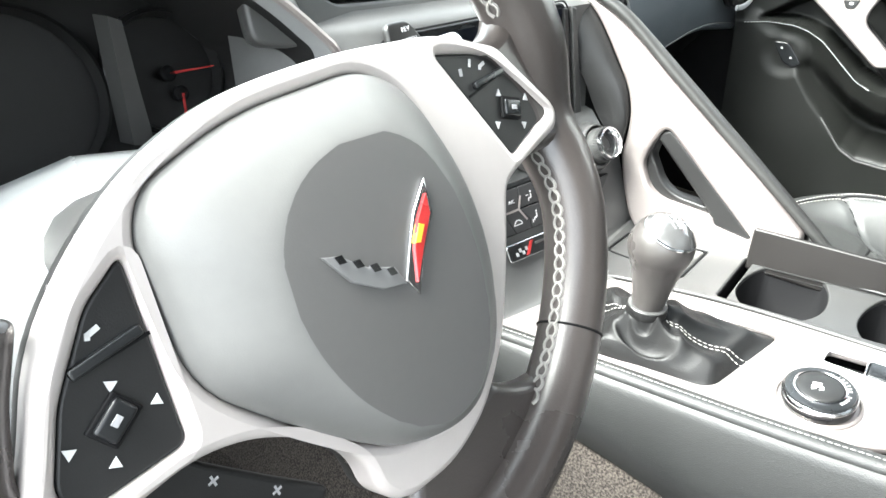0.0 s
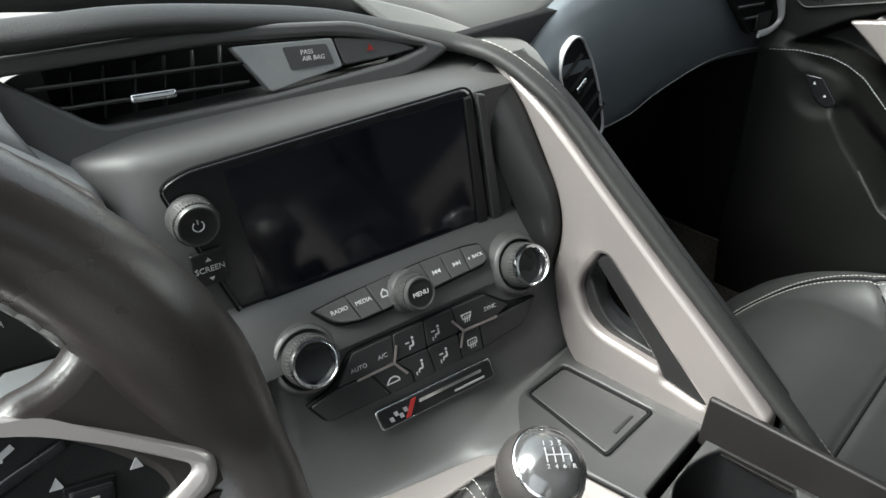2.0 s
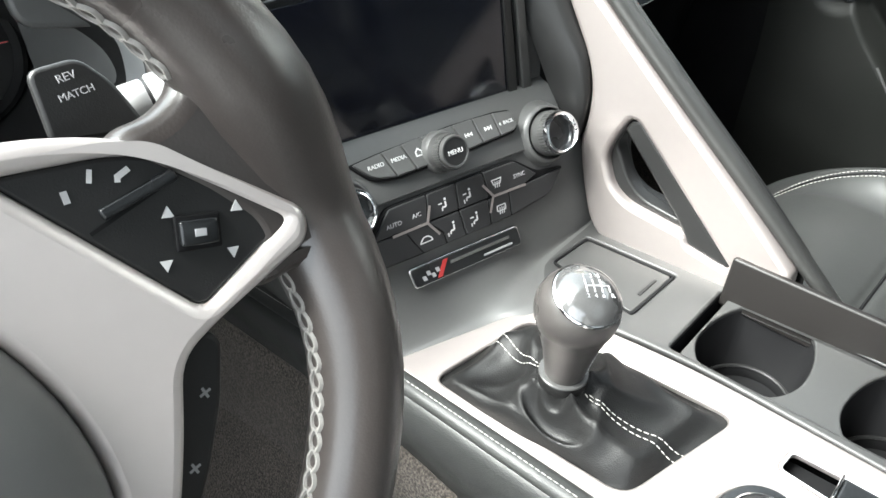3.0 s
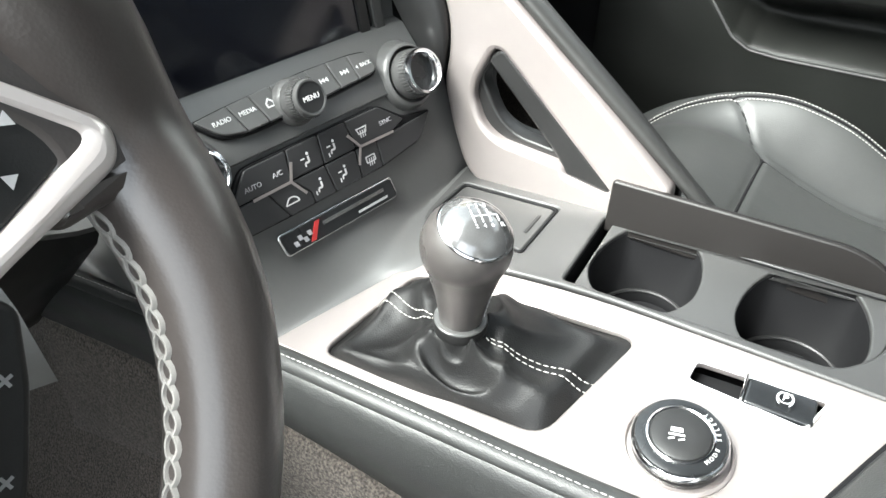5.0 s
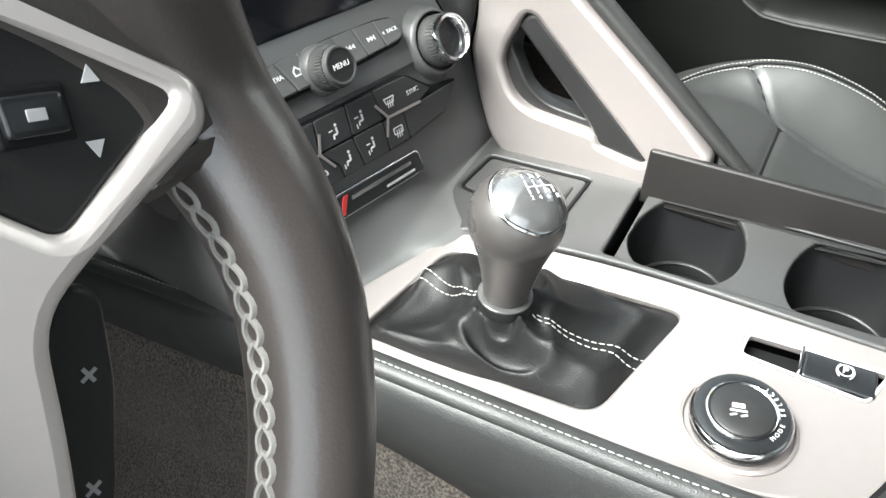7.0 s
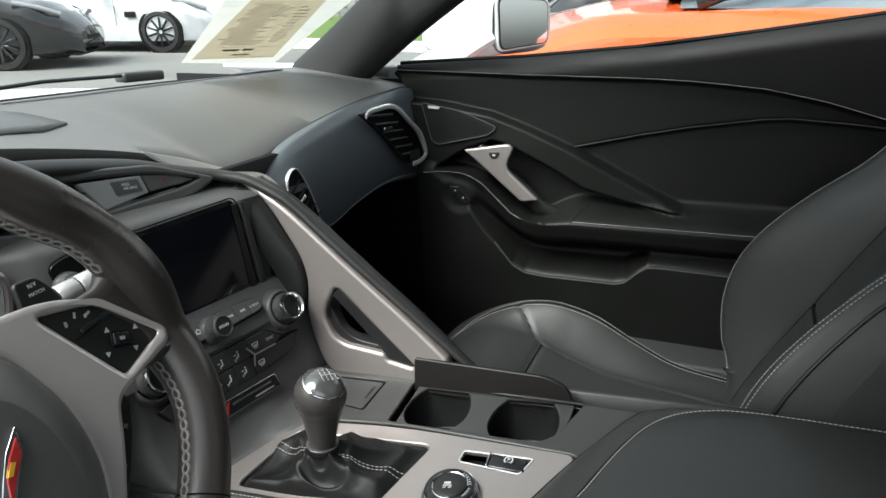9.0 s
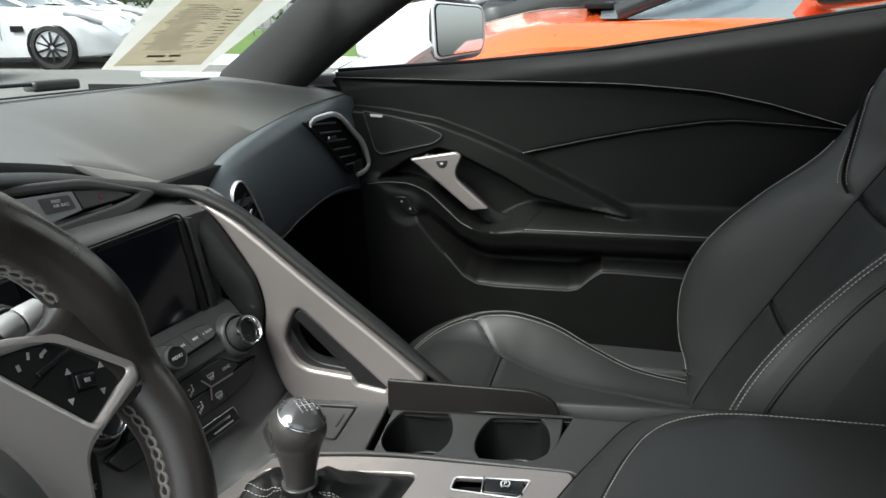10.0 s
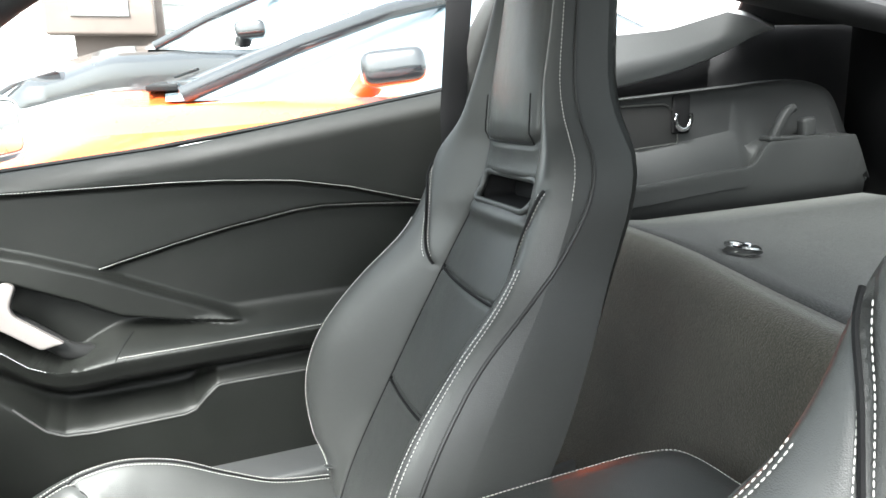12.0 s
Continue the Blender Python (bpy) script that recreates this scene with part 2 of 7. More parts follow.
def frame_of(o, yaw, tilt):
    """A frame on a face that looks back to the driver: x right, y up the face, z out of it."""
    a, b = radians(yaw), radians(tilt)
    n = Vector((-math.sin(a) * math.cos(b), -math.cos(a) * math.cos(b), math.sin(b)))
    u = Vector((math.cos(a), -math.sin(a), 0))
    return axes_frame(o, u, n)


def axes_frame(o, u, n):
    n = Vector(n).normalized()
    u = (Vector(u) - n * n.dot(Vector(u))).normalized()
    v = n.cross(u)
    return Matrix.Translation(o) @ Matrix((u, v, n)).transposed().to_4x4()


def cr(points, n=12, closed=False):
    """A smooth curve through a few points."""
    p = [Vector(q) for q in points]
    out = []
    m = len(p)
    for i in range(m if closed else m - 1):
        if closed:
            a, b, c, d = p[i - 1], p[i], p[(i + 1) % m], p[(i + 2) % m]
        else:
            b, c = p[i], p[i + 1]
            a = p[i - 1] if i else b * 2 - c
            d = p[i + 2] if i + 2 < m else c * 2 - b
        for k in range(n):
            t = k / n
            out.append(0.5 * (2 * b + (c - a) * t + (2 * a - 5 * b + 4 * c - d) * t * t + (3 * b - a - 3 * c + d) * t ** 3))
    if not closed:
        out.append(p[-1])
    return out


def grid(rows, closed=False, caps=False):
    """A skin over rows of points of equal count."""
    bm = bmesh.new()
    v = [[bm.verts.new(q) for q in r] for r in rows]
    m = len(v[0])
    for i in range(len(v) - 1):
        for j in range(m if closed else m - 1):
            k = (j + 1) % m
            bm.faces.new((v[i][j], v[i][k], v[i + 1][k], v[i + 1][j]))
    if caps and closed:
        bm.faces.new(v[0][::-1])
        bm.faces.new(v[-1])
    return bm


def sweep(path, a, b, up=(0, 0, 1), n=14, power=1.0, closed=False):
    """A rod of elliptic section (half sizes a along the side, b along up; numbers or functions of 0..1) along a path."""
    path = [Vector(q) for q in path]
    rows, m = [], len(path)
    for i, q in enumerate(path):
        t = (path[(i + 1) % m] - path[i - 1]) if closed else (path[min(i + 1, m - 1)] - path[max(i - 1, 0)])
        t.normalize()
        s = t.cross(Vector(up(i / m) if callable(up) else up)).normalized()
        w = s.cross(t)
        f = i / max(1, m - 1)
        ra, rb = (a(f) if callable(a) else a), (b(f) if callable(b) else b)
        ring = []
        for k in range(n):
            c, d = math.cos(2 * math.pi * k / n), math.sin(2 * math.pi * k / n)
            c, d = math.copysign(abs(c) ** power, c), math.copysign(abs(d) ** power, d)
            ring.append(q + s * (ra * c) + w * (rb * d))
        rows.append(ring)
    if closed:
        rows.append(rows[0])
        bm = grid(rows, True)
        bmesh.ops.remove_doubles(bm, verts=bm.verts, dist=1e-6)
        return bm
    return grid(rows, True, True)


def lathe(profile, m=None, n=40):
    """A body of revolution round z from (radius, height) points."""
    rows = [[Vector((r * math.cos(2 * math.pi * k / n), r * math.sin(2 * math.pi * k / n), z)) for k in range(n)] for r, z in profile]
    bm = grid(rows, True)
    bmesh.ops.remove_doubles(bm, verts=bm.verts, dist=1e-6)
    if m is not None:
        bm.transform(m)
    return bm


def rbox(sx, sy, sz, bevel, m=None, seg=3):
    bm = bmesh.new()
    bmesh.ops.create_cube(bm, size=1)
    bmesh.ops.scale(bm, vec=(sx, sy, sz), verts=bm.verts)
    if bevel:
        bmesh.ops.bevel(bm, geom=bm.edges[:], offset=bevel, segments=seg, profile=0.6, affect="EDGES")
    if m is not None:
        bm.transform(m)
    return bm


def rounded(poly, r, n=5):
    """A polygon with rounded corners; r: one radius or one for each corner."""
    out = []
    m = len(poly)
    for i in range(m):
        p, a, b = Vector(poly[i][:2]), Vector(poly[i - 1][:2]), Vector(poly[(i + 1) % m][:2])
        ri = r[i] if isinstance(r, (list, tuple)) else r
        if ri <= 0:
            out.append(p)
            continue
        ri = min(ri, (a - p).length * 0.48, (b - p).length * 0.48)
        s, e = p + (a - p).normalized() * ri, p + (b - p).normalized() * ri
        for k in range(n + 1):
            t = k / n
            out.append(s * (1 - t) ** 2 + p * 2 * t * (1 - t) + e * t * t)
    return out


def plate(outer, holes, depth, bevel, m):
    """A flat plate with openings: its face lies in the frame's plane, its body below."""
    cu = bpy.data.curves.new("plate", "CURVE")
    cu.dimensions, cu.fill_mode = "2D", "BOTH"
    cu.extrude, cu.bevel_depth, cu.bevel_resolution, cu.offset = max(depth / 2 - bevel, 1e-5), bevel, 2, -bevel
    for loop in (outer, *holes):
        sp = cu.splines.new("POLY")
        sp.points.add(len(loop) - 1)
        for q, w in zip(sp.points, loop):
            q.co = (w[0], w[1], 0, 1)
        sp.use_cyclic_u = True
    ob = bpy.data.objects.new("plate", cu)
    scene.collection.objects.link(ob)
    dg = bpy.context.evaluated_depsgraph_get()
    dg.update()
    me = bpy.data.meshes.new_from_object(ob.evaluated_get(dg))
    bpy.data.objects.remove(ob)
    bpy.data.curves.remove(cu)
    me.transform(m @ Matrix.Translation((0, 0, -depth / 2)))
    return me


def lettering(body, size, m, thick=0.0002):
    cu = bpy.data.curves.new("lettering", "FONT")
    cu.body, cu.size, cu.align_x, cu.align_y, cu.extrude, cu.resolution_u = body, size, "CENTER", "CENTER", thick, 3
    ob = bpy.data.objects.new("lettering", cu)
    scene.collection.objects.link(ob)
    dg = bpy.context.evaluated_depsgraph_get()
    dg.update()
    me = bpy.data.meshes.new_from_object(ob.evaluated_get(dg))
    bpy.data.objects.remove(ob)
    bpy.data.curves.remove(cu)
    me.transform(m)
    return me


def at(m, x, y, z=0.0, turn=0.0):
    return m @ Matrix.Translation((x, y, z)) @ Matrix.Rotation(radians(turn), 4, "Z")


def joined(shapes):
    """Several meshes of one part in one bmesh."""
    bm = bmesh.new()
    for s in shapes:
        if isinstance(s, bpy.types.Mesh):
            bm.from_mesh(s)
            bpy.data.meshes.remove(s)
        else:
            me = bpy.data.meshes.new("tmp")
            s.to_mesh(me)
            s.free()
            bm.from_mesh(me)
            bpy.data.meshes.remove(me)
    return bm


def resample(path, step):
    path = [Vector(q) for q in path]
    out, left = [path[0].copy()], step
    for a, b in zip(path, path[1:]):
        d = (b - a).length
        pos = 0.0
        while d - pos >= left:
            pos += left
            out.append(a.lerp(b, pos / d))
            left = step
        left -= d - pos
    return out


def stitches(path, length=0.0034, gap=0.0011, r=0.00058):
    """A run of short raised thread stitches along a path."""
    pts = resample(path, length + gap)
    verts, faces = [], []
    for a, b in zip(pts, pts[1:]):
        d = (b - a).normalized()
        s = d.cross(Vector((0.3, 0.2, 1))).normalized()
        w = s.cross(d)
        e = a + d * length
        base = len(verts)
        for q, k in ((a, 0.35), (a + d * length * 0.25, 1), (a + d * length * 0.75, 1), (e, 0.35)):
            for c, f in ((1, 0), (0, 1), (-1, 0), (0, -1)):
                verts.append(q + s * (r * k * c) + w * (r * k * f))
        for i in range(3):
            for j in range(4):
                faces.append((base + i * 4 + j, base + i * 4 + (j + 1) % 4, base + i * 4 + 4 + (j + 1) % 4, base + i * 4 + 4 + j))
        faces.append((base, base + 1, base + 2, base + 3))
        faces.append((base + 12, base + 13, base + 14, base + 15))
    me = bpy.data.meshes.new("stitching")
    me.from_pydata([tuple(v) for v in verts], [], faces)
    return me


def smooth(t):
    t = max(0.0, min(1.0, t))
    return t * t * (3 - 2 * t)


def along(table, t):
    """A value read off a table of (place, value) by a smooth curve."""
    if t <= table[0][0]:
        return table[0][1]
    m = len(table)
    for i in range(m - 1):
        (a, x), (b, y) = table[i], table[i + 1]
        if t <= b:
            h = b - a
            p = table[max(i - 1, 0)]
            q = table[min(i + 2, m - 1)]
            d0, d1 = (y - p[1]) / (b - p[0]), (q[1] - x) / (q[0] - a)
            f = (t - a) / h
            return x * (2 * f ** 3 - 3 * f * f + 1) + y * (3 * f * f - 2 * f ** 3) + h * (d0 * (f ** 3 - 2 * f * f + f) + d1 * (f ** 3 - f * f))
    return table[-1][1]


def line_at(table, t):
    """The same with straight runs."""
    for (a, x), (b, y) in zip(table, table[1:]):
        if t <= b:
            return x + (y - x) * max(0.0, (t - a) / (b - a))
    return table[-1][1]

# ---- dashboard with the centre stack ----
SCR = frame_of((0.54, 0.3795, 0.72), 8.8, 3.5)       # screen face
CLI = frame_of((0.545, 0.3305, 0.612), 9.5, 20.0)    # climate buttons
LED = frame_of((0.54, 0.3535, 0.6595), 9.0, 44.0)      # button ledge under the screen

dash = thing("dashboard", (0.5, 0.6, 0.2), "black vinyl dashboard with a driver-facing centre stack", "dashboard")

# top skin from the front edge to the foot of the windscreen
EDGE = [(-0.35, 0.47, 0.862), (-0.1, 0.53, 0.876), (0.19, 0.545, 0.884), (0.40, 0.50, 0.866), (0.55, 0.475, 0.842), (0.66, 0.455, 0.812),
        (0.72, 0.436, 0.786), (0.79, 0.428, 0.806), (0.87, 0.424, 0.824), (0.957, 0.422, 0.836), (1.05, 0.422, 0.845), (1.16, 0.424, 0.849), (1.292, 0.43, 0.850)]
edge = cr(EDGE, 8)
rows = []
for q in edge:
    back = Vector((q.x, 0.715 - 0.02 * abs(q.x - 0.5) ** 2, 0.876))
    r = [q + Vector((0, 0.004, -0.02)), q + Vector((0, -0.002, -0.008)), q]
    for k in range(1, 9):
        t = k / 8
        p = q.lerp(back, t)
        p.z = q.z + (back.z - q.z) * (1 - (1 - t) ** 1.7)
        r.append(p)
    rows.append(r + [back + Vector((0, 0.03, -0.015))])
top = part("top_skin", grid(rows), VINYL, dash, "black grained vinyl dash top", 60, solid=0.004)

part("sensor_pill", sweep([Vector((1.105 + 0.016 * math.cos(radians(a)), 0.492 + 0.007 * math.sin(radians(a)), 0.8555)) for a in range(0, 360, 20)], 0.001, 0.001, (0, 0, 1), 6, closed=True), BLACK, dash)
def dash_top(x, y):
    """A place on the dash top skin."""
    q = min(edge, key=lambda w: abs(w.x - x))
    back = Vector((q.x, 0.715 - 0.02 * abs(q.x - 0.5) ** 2, 0.876))
    t = max(0.0, min(1.0, (y - q.y) / (back.y - q.y)))
    return Vector((x, y, q.z + (back.z - q.z) * (1 - (1 - t) ** 1.7)))


part("speaker_cover", grid([[dash_top(x0 + (x1 - x0) * k / 8, y) + Vector((0, 0, 0.0022)) for k in range(9)] for x0, x1, y in ((0.375, 0.545, 0.545), (0.37, 0.597, 0.570), (0.365, 0.592, 0.600), (0.36, 0.585, 0.630), (0.36, 0.565, 0.658))]), STACK, dash, "flat speaker cover on the dash top", 60, solid=0.004)
part("defrost_slot", sweep([(0.1, 0.690, 0.8785), (0.5, 0.698, 0.8790), (0.9, 0.692, 0.8785), (1.2, 0.682, 0.8770)], 0.006, 0.0012, (0, 0, 1), 8), BLACK, dash, "dark defroster slot")
# passenger panel: curved face between the two air vents
PTOP = cr([(0.752, 0.770), (0.79, 0.799), (0.87, 0.819), (0.957, 0.832), (1.05, 0.840), (1.16, 0.843), (1.285, 0.843)], 8)
PBOT = cr([(0.757, 0.735), (0.795, 0.700), (0.835, 0.672), (0.90, 0.668), (0.97, 0.681), (1.10, 0.690), (1.285, 0.669)], 8)
rows = []
for (x1, z1), (x2, z2) in zip([(q[0], q[1]) for q in map(lambda w: w.to_tuple(), [Vector((a.x, a.y, 0)) for a in PTOP])],
                              [(a.x, a.y) for a in PBOT]):
    r = [(x1, 0.425, z1 + 0.004)]
    for k in range(9):
        t = k / 8
        x, z = x1 + (x2 - x1) * t, z1 + (z2 - z1) * t
        r.append((x, 0.406 - 0.012 * math.sin(math.pi * t) + 0.012 * (1 - t) * 0.5, z))
    r += [(x2, 0.408, z2 - 0.004), (x2 + 0.002, 0.45, z2 - 0.012)]
    rows.append(r)
panel = part("passenger_panel", grid(rows), DASHHIDE, dash, "dark leather-wrapped passenger panel", 60, solid=0.003)
part("stitching", stitches([(q.x, 0.3975, q.y + 0.006) for q in PBOT]), THREAD, dash, "fine light seam stitching")
# passenger footwell: its deep shade is put into the matt black colour
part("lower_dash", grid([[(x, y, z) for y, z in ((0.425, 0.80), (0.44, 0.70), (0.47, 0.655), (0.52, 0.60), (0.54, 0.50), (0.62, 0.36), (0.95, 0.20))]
                         for x in (0.60, 0.8, 1.0, 1.2, 1.36)]), BLACK, dash, "lower dash and footwell front, blackened for shade", solid=0.01)
part("kick_panel", grid([[Vector((x, y, z)) for z in (0.18, 0.45, 0.70, 0.86)] for x, y in ((1.262, 0.33), (1.258, 0.42), (1.27, 0.60), (1.27, 1.0))]), BLACK, dash, "kick panel beside the footwell, blackened for shade", solid=0.01)
# square vent in the panel
PV = axes_frame((1.125, 0.3885, 0.771), (1, 0, 0.0), (0, -1, 0.06))
vo = rounded([(-0.142, 0.058), (-0.042, 0.060), (-0.010, 0.051), (0.078, -0.004), (0.110, -0.050), (0.075, -0.060), (0.022, -0.056), (-0.066, 0.012)], [0.006, 0.02, 0.02, 0.04, 0.010, 0.008, 0.012, 0.03])
vi = [(q[0] * 0.975 - 0.0018, q[1] * 0.97) for q in vo]
pv = part("side_vent", plate(vo, [vi], 0.007, 0.0008, at(PV, 0, 0, 0.001)), DARK, dash, "side air vent with a chrome rim")
part("well", plate(vi, [], 0.003, 0.0003, at(PV, 0, 0, -0.0035)), BLACK, pv)
rim_ = cr([(-0.134, 0.052, 0.005), (-0.118, 0.058, 0.005), (-0.080, 0.059, 0.005), (-0.042, 0.058, 0.005), (-0.014, 0.049, 0.007), (0.026, 0.022, 0.009), (0.058, 0.0, 0.010), (0.077, -0.024, 0.010), (0.086, -0.043, 0.010), (0.080, -0.052, 0.009), (0.062, -0.057, 0.007), (0.036, -0.057, 0.005)], 6)
part("rim", sweep([PV @ q for q in rim_], 0.0045, lambda t: 0.0018 + 0.0038 * math.exp(-((t - 0.55) / 0.24) ** 2), (0, -1, 0.06), 10), BRIGHT, pv, "bright rim, broadest along its outer side")
for k in range(6):
    y = 0.046 - k * 0.0165
    xa, xb = -0.128 + (0.053 - y) * 1.40, -0.022 + (0.047 - y) * 1.10
    part("slat", rbox(xb - xa - 0.004, 0.0040, 0.004, 0.0014, at(PV, (xa + xb) / 2, y, -0.0015, -5), 2), DARK, pv)
    part("slat_edge", rbox(xb - xa - 0.006, 0.0018, 0.001, 0.0003, at(PV, (xa + xb) / 2, y + 0.0012, 0.0006, -5), 1), GREYMETAL, pv)
part("slider", rbox(0.030, 0.006, 0.006, 0.0018, at(PV, -0.058, 0.0225, 0.004, -5)), CHROME, pv)
part("wheel", rbox(0.040, 0.020, 0.006, 0.003, at(PV, 0.055, -0.044, 0.0)), DARK, pv)
# slim vent beside the brace, let into the panel's end
OV = axes_frame((0.818, 0.3955, 0.726), (1, 0, 0), (0, -1, 0.06))
oo = rounded([(-0.022, 0.053), (-0.012, 0.048), (0.004, 0.026), (0.018, -0.002), (0.028, -0.031), (0.032, -0.049), (0.024, -0.059), (0.009, -0.043), (-0.015, -0.019), (-0.041, 0.008), (-0.047, 0.027), (-0.042, 0.043), (-0.031, 0.051)], 0.008)
oi = [(-0.010 + (q[0] + 0.010) * 0.94, 0.002 + (q[1] - 0.002) * 0.955) for q in oo]
ov = part("oval_vent", plate(oo, [oi], 0.006, 0.0008, at(OV, 0, 0, 0.002)), BRIGHT, dash, "slim oval air vent with a chrome rim")
part("well", plate(oi, [], 0.003, 0.0003, at(OV, 0, 0, -0.0005)), BLACK, ov)
for k in range(5):
    part("slat", rbox(0.030, 0.0024, 0.004, 0.0008, at(OV, -0.026 + k * 0.0105, 0.026 - k * 0.014, 0.0005, 34), 2), DARK, ov)
part("slider", rbox(0.016, 0.006, 0.004, 0.0016, at(OV, -0.014, 0.006, 0.0025, 34)), CHROME, ov)
# the dash top runs down behind the brace to the panel's end
ca = cr([(0.60, 0.468, 0.832), (0.66, 0.4555, 0.8125), (0.72, 0.4365, 0.7865), (0.752, 0.4235, 0.7725), (0.757, 0.415, 0.735), (0.762, 0.405, 0.70)], 6)
cb = cr([(0.62, 0.4300, 0.806), (0.655, 0.4080, 0.793), (0.668, 0.374, 0.785), (0.6765, 0.328, 0.762), (0.680, 0.290, 0.732), (0.682, 0.262, 0.706)], 6)
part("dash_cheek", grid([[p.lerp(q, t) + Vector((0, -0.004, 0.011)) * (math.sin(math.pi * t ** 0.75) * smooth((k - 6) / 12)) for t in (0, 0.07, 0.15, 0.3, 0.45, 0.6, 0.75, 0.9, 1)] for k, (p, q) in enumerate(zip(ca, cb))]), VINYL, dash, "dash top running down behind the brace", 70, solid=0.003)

# centre stack skin
PROF = [(0.081, -0.085), (0.074, -0.062), (0.073, -0.046), (0.071, -0.038), (0.067, -0.026), (0.063, -0.008), (0.055, 0.0), (-0.046, 0.0),
        (-0.049, 0.010), (-0.076, 0.033), (-0.084, 0.036), (-0.090, 0.030), (-0.096, 0.028), (-0.110, 0.030)]
rows = []
for u in (-0.215, -0.19, -0.165, -0.145, -0.13, -0.10, -0.05, 0.0, 0.05, 0.09, 0.115, 0.128):
    fall = 0.0 if u > -0.13 else (-(u + 0.13)) ** 1.5 * 3.2
    r = []
    for v, n in PROF:
        lift = 0.0 if v < 0.06 else -0.012 * max(0.0, (u + 0.02) / 0.15) * (v - 0.05) / 0.06
        under = 0.09 * (v < -0.09) * (u < -0.122)
        r.append(SCR @ Vector((u, max(v, -0.094) + lift if under else v + lift, n - fall - under)))
    rows.append(r)
part("stack_skin", grid(rows), STACK, dash, "dark satin centre stack moulding", 50)

# lower face with the climate keys, curving out into the console; its left end turns forward along the console's rim
CON = axes_frame((0.519, 0.108, 0.552), (1, 0, 0.117), (-0.116, 0.080, 0.990))
cn = CON.to_3x3() @ Vector((0, 0, 1))
rows = []
for k in range(41):
    f = -0.40 + 1.40 * k / 40
    over = max(0.0, -f)
    left = max(0.0, 1 - max(f, 0) / 0.35)
    u = -0.116 + 0.246 * max(f, 0.0) - 0.02 * over
    dn = -0.016 * left ** 2 - 0.55 * over
    p0, p1 = CLI @ Vector((u, 0.026, 0.0 + dn * (1 if over else 0))), CLI @ Vector((u, -0.034, dn))
    d = Vector((0, -0.34, -0.94))
    mid = p1 + d * ((CON.translation - p1).dot(cn) / d.dot(cn))
    yn = line_at([(0, 0.206), (0.12, 0.197), (0.36, 0.1755), (0.40, 0.169), (0.44, 0.1625), (0.50, 0.1555), (0.545, 0.159), (0.60, 0.173), (0.66, 0.184), (1.1, 0.186)], max(f, 0)) + 0.55 * over
    xn = -0.078 + 0.250 * max(f, 0.0) - 0.02 * over
    lift = -0.0004 + 0.0038 * smooth((f - 0.36) / 0.09)
    near, end = CON @ Vector((xn, yn, lift)), CON @ Vector((xn, yn - 0.010, -0.006 + 0.006 * smooth((f - 0.36) / 0.09)))
    low = [p1.lerp(mid, t).lerp(mid.lerp(near, t), t) for t in [j / 12 for j in range(1, 13)]]
    rows.append([SCR @ Vector((u, -0.094, 0.026 + dn * (1 if over else 0))), p0, p0.lerp(p1, 0.5), p1] + low + [end])
part("centre_slope", grid(rows), STACK, dash, "dark satin slope from the climate keys to the console", 70)

# screen glass, display and keys beside it
scr = part("screen_panel", plate(rounded([(-0.133, 0.046), (-0.118, 0.052), (0.083, 0.060), (0.110, -0.056), (-0.098, -0.061)], [0.006, 0.01, 0.008, 0.01, 0.01]),
                                 [], 0.004, 0.001, at(SCR, 0, 0, 0.003)), PANEL, dash, "gloss black screen surround")
part("display", plate([(-0.096, 0.048), (0.078, 0.055), (0.090, -0.051), (-0.084, -0.055)], [], 0.002, 0.0002, at(SCR, 0, 0, 0.0042)), SCREEN, scr, "dark switched-off display")
part("bezel_edge", plate([(0.078, 0.0545), (0.084, 0.0545), (0.099, -0.050), (0.090, -0.050)], [], 0.006, 0.0008, at(SCR, 0, 0, 0.0065)), DARK, scr)
part("side_trim", plate([(0.088, 0.056), (0.096, 0.054), (0.114, -0.052), (0.104, -0.052)], [], 0.006, 0.0015, at(SCR, 0, 0, 0.0075)), PLASTIC, scr)
ring = [SCR @ Vector((q[0], q[1], 0.0035)) for q in rounded([(-0.135, 0.048), (-0.119, 0.054), (0.085, 0.062), (0.114, -0.058), (-0.100, -0.064)], 0.01)]
part("edge_line", sweep(ring, 0.0009, 0.0009, (0.1, 0.2, 1), 6, closed=True), BLACK, scr)


